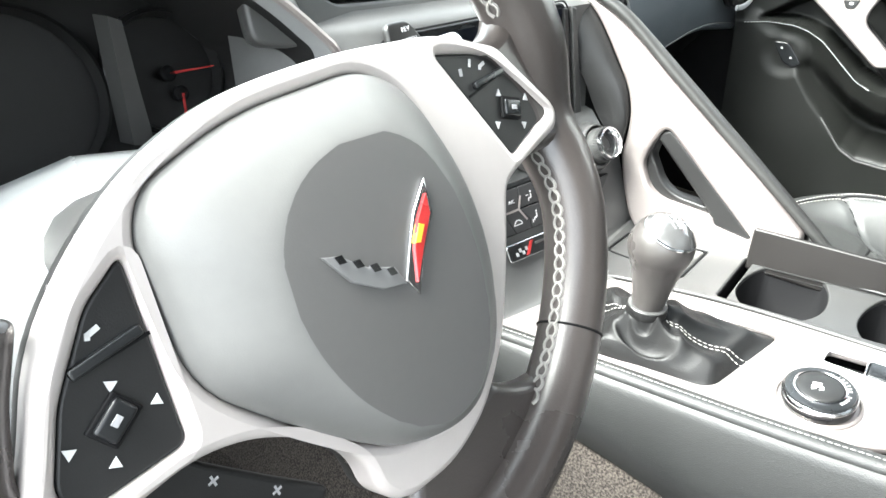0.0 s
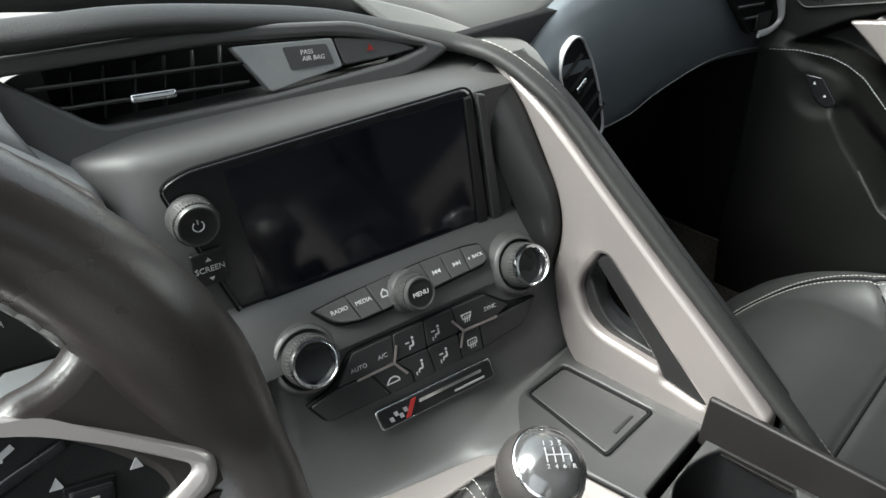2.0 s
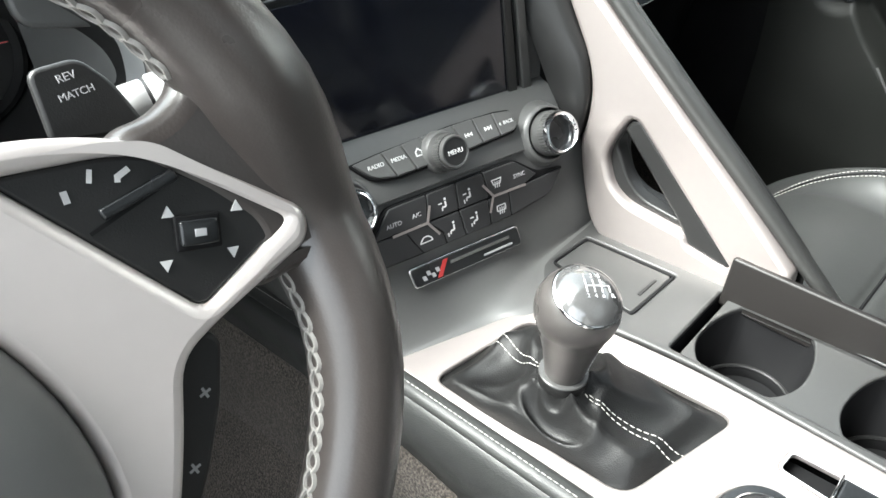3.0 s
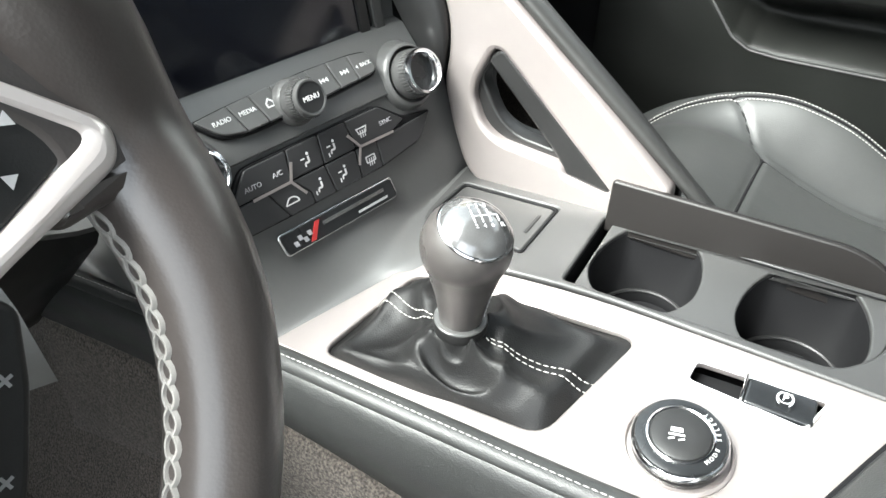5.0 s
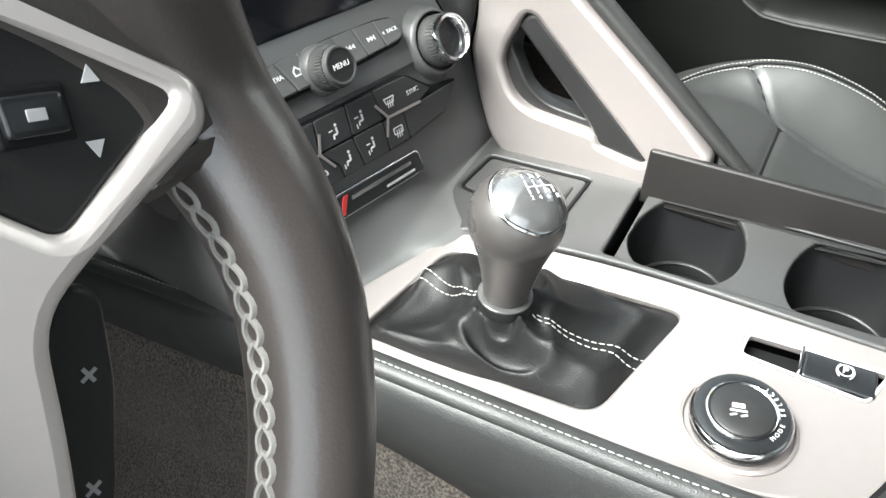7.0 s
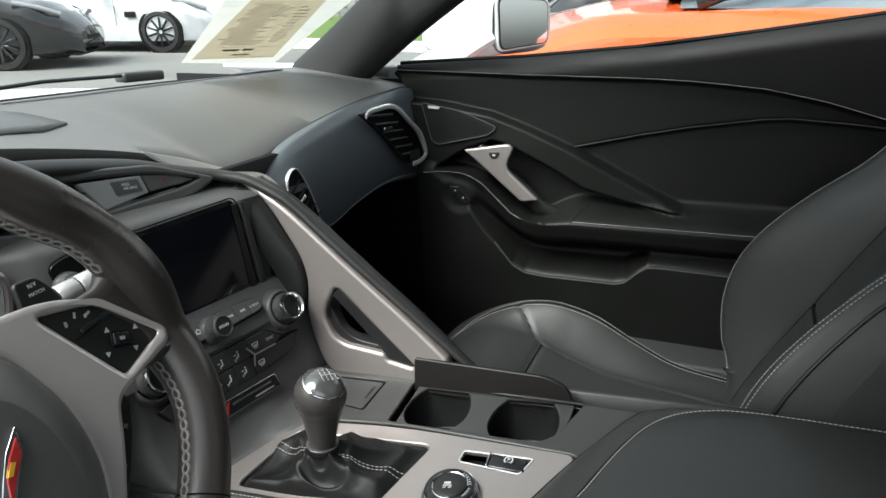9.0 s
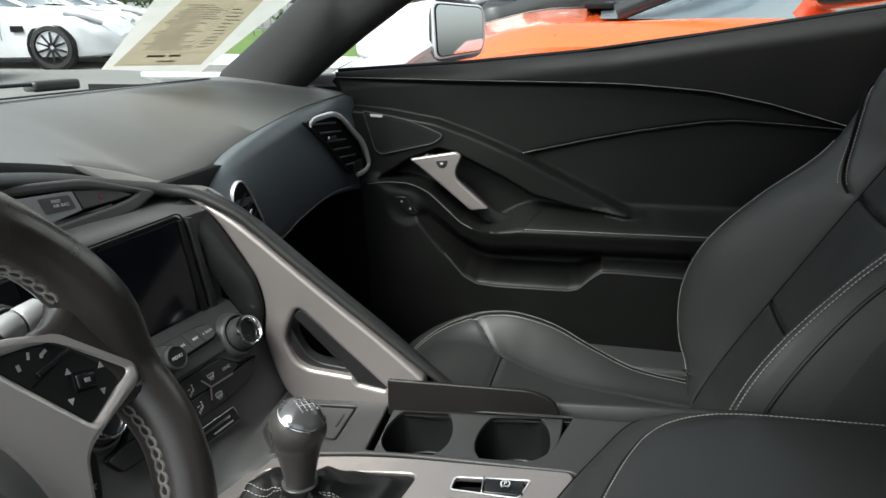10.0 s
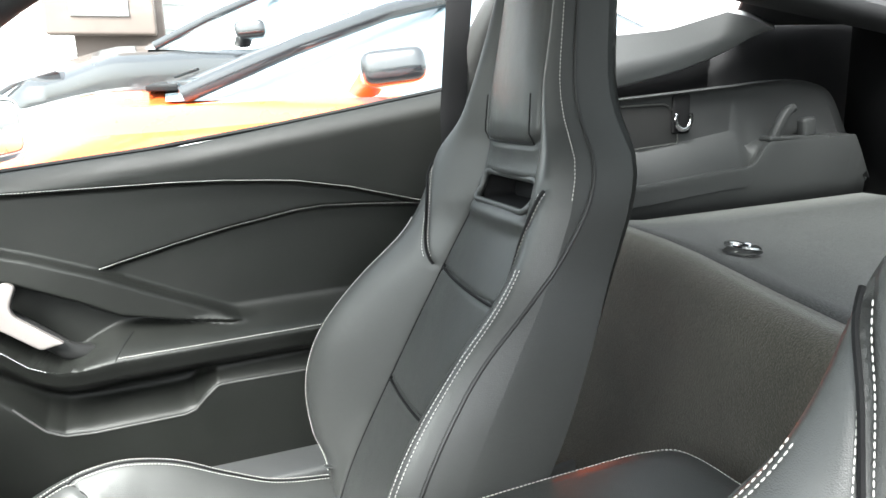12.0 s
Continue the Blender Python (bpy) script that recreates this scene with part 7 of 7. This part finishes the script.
part("side_lid", plate(rc, [], 0.004, 0.0015, Matrix.Translation((1.2385, 0, 0)) @ DR), DARK, rear, "dark recessed lid")
part("lid_rim", sweep([Vector((1.2365, -q[0], q[1])) for q in rc], 0.0014, 0.0014, (1, 0, 0), 6, closed=True), PLASTIC, rear)
hk = part("hook_plate", rbox(0.006, 0.042, 0.075, 0.004, pose(1.236, -0.97, 0.925, 0, 0, 0)), BLACK, rear, "black tie-down plate")
part("hook", sweep([Vector((1.226, -0.97 + 0.018 * math.cos(radians(a)), 0.915 + 0.020 * math.sin(radians(a)))) for a in range(150, 391, 15)], 0.0045, 0.003, (1, 0, 0), 8), CHROME, hk, "chrome hook")
hf = part("floor_ring", sweep([Vector((0.880 + 0.026 * math.cos(radians(a)), -0.796 + 0.020 * math.sin(radians(a)), 0.7490 + 0.003 * math.sin(radians(a)))) for a in range(0, 360, 15)], 0.0035, 0.0035, (0, 0, 1), 8, closed=True), CHROME, rear, "chrome floor ring")
part("socket", lathe([(0.028, 0.001), (0.026, 0.003), (0.020, 0.002), (0, 0.0)], Matrix.Translation((0.880, -0.796, 0.7405)), 24), DARK, hf)
for s_ in (1, -1):
    part("hatch_frame", sweep(cr([(0.52 + s_ * x, y, z) for x, y, z in ((0.46, -0.62, 1.18), (0.56, -1.0, 1.14), (0.58, -1.4, 1.08), (0.50, -1.9, 0.96))], 6), 0.05, 0.03, (0, 0, 1)), HEADLINER, rear, "dark hatch frame")
part("quarter_panel", grid([[Vector((x, y + (e if y > -1.1 else 0), z)) for x, z, e in ((1.255, 1.10, -0.045), (1.20, 1.13, -0.01), (1.12, 1.17, 0.05), (1.02, 1.20, 0.10))] for y in (-1.06, -1.15, -1.3, -1.6, -1.9)]), HEADLINER, rear, solid=0.01)
part("tail_wall", rbox(1.5, 0.03, 0.4, 0.01, Matrix.Translation((0.52, -1.9, 0.85))), HEADLINER, rear)
tagged(part("window_hatch", grid([[Vector((x, y, z - 0.03 * (x - 0.52) ** 2)) for x in (0.03, 0.3, 0.52, 0.75, 1.02)] for y, z in ((-0.62, 1.19), (-1.0, 1.15), (-1.4, 1.09), (-1.9, 0.97))]), TINTED, None), "dark tinted sloping rear hatch glass", "window", kind="structure")
# the driver's side: rear quarter and sill; the driver's door stands open
tagged(part("wall_driver", grid([[Vector((-0.22, y, z)) for z in (0.2, 0.6, 0.95, 1.10)] for y in (-0.55, -0.9, -1.4, -1.9)]), TRIM, None, solid=0.03), "grey rear quarter trim", "wall", kind="structure")
# unseen sill, added to hold back low light bounced off the ground
tagged(part("wall_sill", rbox(0.14, 1.5, 0.34, 0.04, Matrix.Translation((-0.36, 0.1, 0.31))), TRIM, None), "unseen dark grey door sill, added to keep ground bounce out", "sill", kind="structure")
# hood, wiper and mirror of this car
hood = thing("bonnet", (0.52, 1.4, 0.6), "glossy white bonnet in front of the windscreen", "bonnet")
part("skin", grid([[Vector((0.52 + x, y, z - 0.10 * (abs(x) / 0.9) ** 3)) for x in (-0.9, -0.6, -0.3, 0, 0.3, 0.6, 0.9)] for y, z in ((0.80, 0.866), (0.95, 0.872), (1.3, 0.85), (1.7, 0.78), (2.2, 0.62))]), WHITE, hood, "white painted skin", 60, solid=0.01)
part("cowl", grid([[Vector((0.52 + x, y - 0.07 * (x / 0.8) ** 2, z)) for x in (-0.8, -0.4, 0, 0.4, 0.8)] for y, z in ((0.70, 0.840), (0.76, 0.838), (0.82, 0.850))]), BLACK, hood, solid=0.004)
wp = thing("windscreen_wiper", (0.8, 0.78, 0.87), "black windscreen wiper at rest on the cowl", "wiper")
part("arm", sweep([(0.55, 0.80, 0.878), (0.75, 0.79, 0.888), (0.92, 0.78, 0.886)], 0.005, 0.003, (0, 0, 1)), DARK, wp)
part("cap", rbox(0.08, 0.03, 0.016, 0.006, pose(0.93, 0.78, 0.883, 0, 0, -8)), PLASTIC, wp)
part("blade", sweep([(0.25, 0.75, 0.880), (0.45, 0.765, 0.884), (0.62, 0.765, 0.884)], 0.004, 0.007, (0, 0, 1)), BLACK, wp)
# window sticker behind the windscreen
stk = thing("window_sticker", (1.05, 0.60, 0.95), "buff printed price sheet in a pale sleeve on the windscreen", "paper sheet")
SHEET = [Vector(q) for q in ((0.930, 0.667, 0.911), (1.143, 0.658, 0.904), (1.053, 0.458, 1.021), (0.886, 0.485, 1.015))]
SLEEVE = [Vector(q) for q in ((0.914, 0.675, 0.907), (1.175, 0.682, 0.889), (1.131, 0.418, 1.039), (0.818, 0.465, 1.030))]
SN = (SHEET[1] - SHEET[0]).cross(SHEET[3] - SHEET[0]).normalized()
bm = bmesh.new()
vo_, vi_ = [bm.verts.new(q) for q in SLEEVE], [bm.verts.new(q) for q in SHEET]
for k in range(4):
    bm.faces.new((vo_[k], vo_[(k + 1) % 4], vi_[(k + 1) % 4], vi_[k]))
part("sleeve", bm, PAPERWHITE, stk, "pale sleeve")
bm = bmesh.new()
bm.faces.new([bm.verts.new(q) for q in SHEET])
sh_ = part("sheet", bm, PAPER, stk, "buff printed sheet")


def on_sheet(a, b):
    """A place just below the sheet, a across and b up it, each from 0 to 1."""
    return SHEET[0].lerp(SHEET[1], a).lerp(SHEET[3].lerp(SHEET[2], a), b) - SN * 0.0008


def sheet_bar(a0, b0, a1, b1):
    bm = bmesh.new()
    bm.faces.new([bm.verts.new(on_sheet(a, b)) for a, b in ((a0, b0), (a1, b0), (a1, b1), (a0, b1))])
    return bm


rnd = random.Random(5)
for k in range(22):
    a0 = 0.06 + 0.10 * rnd.random()
    part("print_bar", sheet_bar(a0, 0.22 + k * 0.027, a0 + 0.30 + 0.22 * rnd.random(), 0.228 + k * 0.027), INK, sh_)
for k in range(12):
    a0 = 0.70 + 0.04 * rnd.random()
    part("print_bar", sheet_bar(a0, 0.26 + k * 0.044, a0 + 0.12 + 0.10 * rnd.random(), 0.270 + k * 0.044), INK, sh_)
for a, b, c, d in ((0.06, 0.86, 0.20, 0.97), (0.80, 0.86, 0.96, 0.96), (0.34, 0.93, 0.62, 0.95), (0.36, 0.88, 0.58, 0.90), (0.24, 0.12, 0.44, 0.15), (0.48, 0.125, 0.62, 0.155), (0.40, 0.05, 0.62, 0.07), (0.03, 0.02, 0.97, 0.024), (0.03, 0.18, 0.97, 0.184), (0.64, 0.20, 0.644, 0.82)):
    part("print_block", sheet_bar(a, b, c, d), INK, sh_)

# ---- outside: mirror, parked cars, lot ----
mir = thing("door_mirror", (1.45, 0.34, 0.88), "white painted door mirror with a rounded glass", "mirror")
rows = []
MU = Vector((0.85, -0.52, 0))      # along the glass
for k in range(11):
    t = k / 10
    s = math.sqrt(max(0.0, 1 - (t * 0.985) ** 2.4))
    mc = Vector((1.545 - 0.03 * t, 0.280 + 0.21 * t, 0.960 - 0.025 * t))
    r = []
    for a in [2 * math.pi * j / 40 for j in range(40)]:
        c, d = math.copysign(abs(math.cos(a)) ** 0.5, math.cos(a)), math.copysign(abs(math.sin(a)) ** 0.5, math.sin(a))
        r.append(mc + MU * (0.088 * s * c) + Vector((0, 0, 0.063 * s * d * (1.0 - 0.08 * c))))
    rows.append(r)
part("housing", grid(rows, True), WHITE, mir, "white painted housing", 60)
MG = axes_frame((1.543, 0.276, 0.960), MU, (-0.52, -0.85, 0.02))
mo = rounded([(-0.084, 0.060), (0.080, 0.054), (0.082, -0.048), (-0.078, -0.062)], 0.020)
part("frame", plate([(q[0] * 0.98, q[1] * 0.97) for q in mo], [], 0.010, 0.003, MG), WHITE, mir, "white rim round the glass")
part("glass_edge", plate([(q[0] * 0.91, q[1] * 0.90) for q in mo], [], 0.002, 0, at(MG, 0, 0, 0.0016)), BLACK, mir)
part("glass", plate([(q[0] * 0.88, q[1] * 0.86) for q in mo], [], 0.001, 0, at(MG, 0, 0, 0.0026)), MIRROR, mir, "mirror glass")
part("foot", sweep(cr([(1.50, 0.36, 0.93), (1.44, 0.40, 0.90), (1.37, 0.43, 0.875), (1.30, 0.45, 0.86)], 6), 0.05, 0.024, (0, 0, 1)), WHITE, mir)


def lerp_sec(secs, t):
    for (a, p), (b, q) in zip(secs, secs[1:]):
        if t <= b:
            f = smooth((t - a) / (b - a)) if b > a else 0
            return [x + (y - x) * f for x, y in zip(p, q)]
    return secs[-1][1]


def car(m, paint, label, tall=1.0, stripes=False, top_mat=None):
    """A parked low sports car, nose along +y of its frame, standing at its origin."""
    root = new("parked_car")
    root.matrix_world = m
    tagged(root, label, "car", "parked cars")
    # stations: half width low, half width shoulder, shoulder height, centre height, floor height
    secs = [(-2.25, (0.60, 0.70, 0.62, 0.66, 0.45)), (-2.1, (0.78, 0.86, 0.86, 0.90, 0.28)), (-1.6, (0.90, 0.95, 0.93, 0.97, 0.2)), (-1.0, (0.92, 0.95, 0.92, 0.96, 0.16)), (0.0, (0.90, 0.92, 0.88, 0.90, 0.15)),
            (0.6, (0.90, 0.93, 0.88, 0.92, 0.15)), (1.2, (0.92, 0.95, 0.86, 0.90, 0.16)), (1.7, (0.88, 0.92, 0.76, 0.82, 0.17)), (2.05, (0.72, 0.78, 0.62, 0.68, 0.18)), (2.25, (0.45, 0.5, 0.46, 0.5, 0.24))]
    rows = []
    for k in range(46):
        y = -2.25 + 4.5 * k / 45
        wl, ws_, hs, hc, hf = lerp_sec(secs, y)
        hs, hc = hs * tall, hc * tall
        half = [(0.0, hc), (ws_ * 0.45, hc + 0.005), (ws_ * 0.72, hs + 0.012), (ws_ * 0.90, hs), (ws_ * 0.985, hs - 0.06), (ws_, hs - 0.16), (wl * 0.985, hs * 0.55), (wl, hs * 0.4), (wl * 0.96, hf + 0.03), (wl * 0.85, hf)]
        ring_ = [Vector((x, y, z)) for x, z in half] + [Vector((-x, y, z)) for x, z in reversed(half[1:])]
        rows.append([m @ q for q in ring_])
    part("body", grid(rows, True, True), paint, root, "glossy painted body", 40)
    # greenhouse
    gs = [(-1.55, (0.50, 0.97, 0.72)), (-1.1, (0.60, 1.10, 0.74)), (-0.5, (0.66, 1.22, 0.78)), (0.0, (0.66, 1.235, 0.80)), (0.15, (0.64, 1.19, 0.80)), (1.05, (0.56, 0.92, 0.74))]
    rows = []
    for k in range(22):
        y = -1.55 + 2.60 * k / 21
        w, h, wb = lerp_sec(gs, y)
        h = h * tall
        zb = 0.88 * tall
        ring_ = [Vector((-wb, y, zb)), Vector((-(w + wb) / 2, y, (zb + h) / 2)), Vector((-w * 0.9, y, h - 0.03)), Vector((-w * 0.5, y, h)), Vector((0, y, h + 0.01)), Vector((w * 0.5, y, h)), Vector((w * 0.9, y, h - 0.03)), Vector(((w + wb) / 2, y, (zb + h) / 2)), Vector((wb, y, zb))]
        rows.append([m @ q for q in ring_])
    part("greenhouse", grid(rows), CARGLASS, root, "dark window glass", 40)
    part("roof_skin", grid([[q + Vector((0, 0, 0.006)) for q in r[2:7]] for r in rows[3:16]]), top_mat or paint, root, "", 40, solid=0.01)
    for s in (1, -1):
        part("pillar", sweep([m @ Vector((s * 0.745, 1.00, 0.895 * tall)), m @ Vector((s * 0.72, 0.64, 1.03 * tall)), m @ Vector((s * 0.68, 0.30, 1.14 * tall)), m @ Vector((s * 0.60, 0.0, 1.205 * tall))], 0.020, 0.028, (0, 0, 1), 8), top_mat or paint, root)
        mi = part("side_mirror", rbox(0.20, 0.20, 0.105, 0.045, m @ pose(s * 1.0, 0.38, 0.965 * tall, -6, -s * 6, s * 12), 5), top_mat or paint, root)
        part("mirror_foot", sweep([m @ Vector((s * 0.84, 0.43, 0.90 * tall)), m @ Vector((s * 0.93, 0.41, 0.955 * tall))], 0.06, 0.025, (0, 0, 1), 10), paint, mi)
        part("door_seam", joined([rbox(0.004, 0.008, 0.40, 0, m @ Matrix.Translation((s * 0.925, 0.62, 0.60 * tall)))]), BLACK, root)
        part("headlight", sweep([m @ Vector((s * 0.60, 2.06, 0.66 * tall)), m @ Vector((s * 0.72, 1.86, 0.74 * tall)), m @ Vector((s * 0.82, 1.58, 0.80 * tall))], 0.05, 0.035, (0, 0, 1), 10), LAMP, root, "clear headlight")
        part("intake", rbox(0.30, 0.10, 0.10, 0.02, m @ pose(s * 0.50, 2.08, 0.38 * tall, 0, 0, -s * 22)), BLACK, root)
        part("fender_vent", rbox(0.02, 0.20, 0.09, 0.01, m @ pose(s * 0.925, 0.88, 0.58 * tall, 0, 0, 0)), BLACK, root)
        for y in (1.36, -1.36):
            W = m @ Matrix.Translation((s * 0.80, y, 0.335)) @ Matrix.Rotation(radians(90) * s, 4, "Y")
            wl_ = part("wheel", lathe([(0.335, -0.12), (0.335, 0.10), (0.32, 0.135), (0.26, 0.14), (0.255, 0.12)], W, 36), TYRE, root, "black tyre")
            part("rim", lathe([(0.255, 0.135), (0.245, 0.125), (0.235, 0.06), (0.0, 0.05)], W, 36), BLACK, wl_)
            part("spoke_ring", joined([rbox(0.20, 0.035, 0.02, 0.006, W @ Matrix.Rotation(radians(a), 4, "Z") @ Matrix.Translation((0.13, 0, 0.11)), 1) for a in range(0, 360, 36)]), RIM, wl_)
            part("arch", lathe([(0.375, -0.02), (0.375, 0.105), (0.335, 0.11), (0.335, -0.02)], W @ Matrix.Translation((0, 0, 0.02)), 30), BLACK, root)
    part("grille", rbox(0.62, 0.05, 0.12, 0.03, m @ Matrix.Translation((0, 2.225, 0.36 * tall))), BLACK, root, "black grille")
    part("splitter", rbox(1.3, 0.25, 0.03, 0.01, m @ Matrix.Translation((0, 2.12, 0.175))), BLACK, root)
    if stripes:
        for s in (1, -1):
            st_rows = []
            for k in range(12):
                y = 1.10 + 0.84 * k / 11
                wl, ws_, hs, hc, hf = lerp_sec(secs, y)
                st_rows.append([m @ Vector((s * x, y, hc * tall + 0.006 + 0.004)) for x in (0.10, 0.20, 0.30, 0.38)])
            part("bonnet_stripe", grid(st_rows), BLACKPAINT, root, "black bonnet stripe", solid=0.004)
        part("cowl", rbox(1.2, 0.10, 0.02, 0.006, m @ Matrix.Translation((0, 1.06, 0.915 * tall))), BLACK, root)
        for s in (1, -1):
            part("wiper", sweep([m @ Vector((s * 0.1, 1.02, 0.945 * tall)), m @ Vector((s * 0.55, 0.94, 0.970 * tall))], 0.005, 0.005, (0, 0, 1), 6), BLACK, root)
    return root


# the car's own things and cabin take their slight slope here; the lot below is level
for ob in list(scene.collection.objects):
    if ob.parent is None and ob.type in ("MESH", "EMPTY"):
        ob.matrix_basis = LEVEL @ ob.matrix_basis

car(pose(3.22, -1.05, 0), ORANGE, "orange sports car with a black roof and bonnet stripes, parked alongside", 1.1, True, BLACKPAINT)
car(pose(6.0, -0.9, 0), BLACKPAINT, "black car parked beyond the orange one", 1.38)
car(pose(9.82, 10.02, 0, 0, 0, -165), WHITE, "white sports car parked across the lot", 1.05)
car(pose(6.6, 10.2, 0, 0, 0, -150), BLACKPAINT, "black sports car parked across the lot", 1.05)
car(pose(14.5, 12.6, 0, 0, 0, -165), WHITE, "white sports car parked farther across the lot", 1.05)

ground = tagged(part("ground", grid([[Vector((x, y, 0)) for x in (-600, -60, 0, 30, 60, 600)] for y in (-600, -60, 0, 30, 60, 600)]), ASPHALT, None), "pale grey asphalt of the car lot", "ground", kind="structure")
tagged(part("lawn", grid([[Vector((x, y, 0.012 + 0.02 * noise.noise(Vector((x, y, 0))))) for x in (11.6, 13, 16, 22, 34)] for y in (1.9, 4, 6.5, 9, 13)]), GRASS, None), "strip of green grass beside the lot", "grass", kind="structure")
tagged(part("pavement", rbox(0.9, 14, 0.12, 0.02, Matrix.Translation((11.1, 5.0, 0.06))), WALLPAINT, None), "pale concrete pavement with a kerb", "pavement", kind="structure")

bld = thing("building", (8.7, -4, 0), "white metal-sided building with a grey rail", "building")
part("wall", rbox(0.3, 13.8, 4.5, 0.02, Matrix.Translation((8.85, -5.05, 2.25))), WALLPAINT, bld, "white ribbed siding")
for k in range(16):
    part("rib", rbox(0.03, 13.7, 0.02, 0.005, Matrix.Translation((8.69, -5.05, 0.2 + k * 0.27)), 1), WALLPAINT, bld)
part("rail", rbox(0.08, 13.6, 0.11, 0.01, Matrix.Translation((8.66, -5.05, 1.02))), GREYMETAL, bld, "grey rail along the wall")
part("corner_strip", rbox(0.08, 0.14, 4.5, 0.01, Matrix.Translation((8.72, 1.86, 2.25))), GREYMETAL, bld)
post = thing("steel_post", (7.9, 0.48, 0), "brown painted steel post with a meter box", "post")
part("shaft", rbox(0.5, 0.84, 4.2, 0.02, Matrix.Translation((8.2, 0.48, 2.1))), RUST, post, "brown painted shaft")
bx = part("meter_box", rbox(0.28, 0.98, 0.62, 0.03, Matrix.Translation((7.85, 0.62, 1.74))), RUST, post, "brown box with a grey window")
part("box_window", rbox(0.02, 0.52, 0.36, 0.01, Matrix.Translation((7.70, 0.62, 1.78))), GREYMETAL, bx)
part("box_tag", rbox(0.02, 0.12, 0.08, 0.005, Matrix.Translation((7.685, 0.55, 1.82))), PRINT, bx)
wf = thing("wire_fence", (20, 6, 0), "dark metal fence behind the grass", "fence")
for k in range(40):
    part("bar", rbox(0.03, 0.03, 1.7, 0.004, Matrix.Translation((20.0, 2.4 + k * 0.30, 0.85)), 1), GREYMETAL, wf)
for z in (0.25, 1.55):
    part("rail", rbox(0.04, 12.0, 0.05, 0.006, Matrix.Translation((20.0, 8.3, z)), 1), GREYMETAL, wf)


def hedge(c, size, n, seed):
    rnd = random.Random(seed)
    verts, faces = [], []
    for _ in range(n):
        p = Vector((c[0] + rnd.gauss(0, size[0]), c[1] + rnd.gauss(0, size[1]), max(0.05, c[2] + rnd.gauss(0, size[2]))))
        a = Vector((rnd.gauss(0, 1), rnd.gauss(0, 1), rnd.gauss(0, 1))).normalized()
        b = a.cross(Vector((rnd.gauss(0, 1), rnd.gauss(0, 1), rnd.gauss(0, 1)))).normalized()
        s = rnd.uniform(0.08, 0.2)
        k = len(verts)
        verts += [p - a * s, p + b * s * 0.5, p + a * s, p - b * s * 0.5]
        faces.append((k, k + 1, k + 2, k + 3))
    me = bpy.data.meshes.new("leaves")
    me.from_pydata([tuple(v) for v in verts], [], faces)
    return me


for i, (c, s, n) in enumerate((((26, 20, 2.0), (3.0, 3.5, 1.0), 2600), ((12, 30, 2.2), (6, 1.5, 1.2), 2600), ((-2, 34, 2.2), (6, 1.5, 1.2), 2200), ((30, 7, 2.2), (1.5, 5, 1.2), 2200))):
    tr = thing("tree", (c[0], c[1], 0), "dense dark green trees at the edge of the lot", "tree", "trees", "stuff")
    part("trunk", sweep([(c[0], c[1], 0), (c[0] + 0.1, c[1], 1.2), (c[0], c[1] + 0.1, 2.6)], lambda t: 0.2 - 0.1 * t, lambda t: 0.2 - 0.1 * t, (0, 1, 0), 10), RUST, tr)
    part("crown", hedge(c, s, n, i), FOLIAGE, tr)
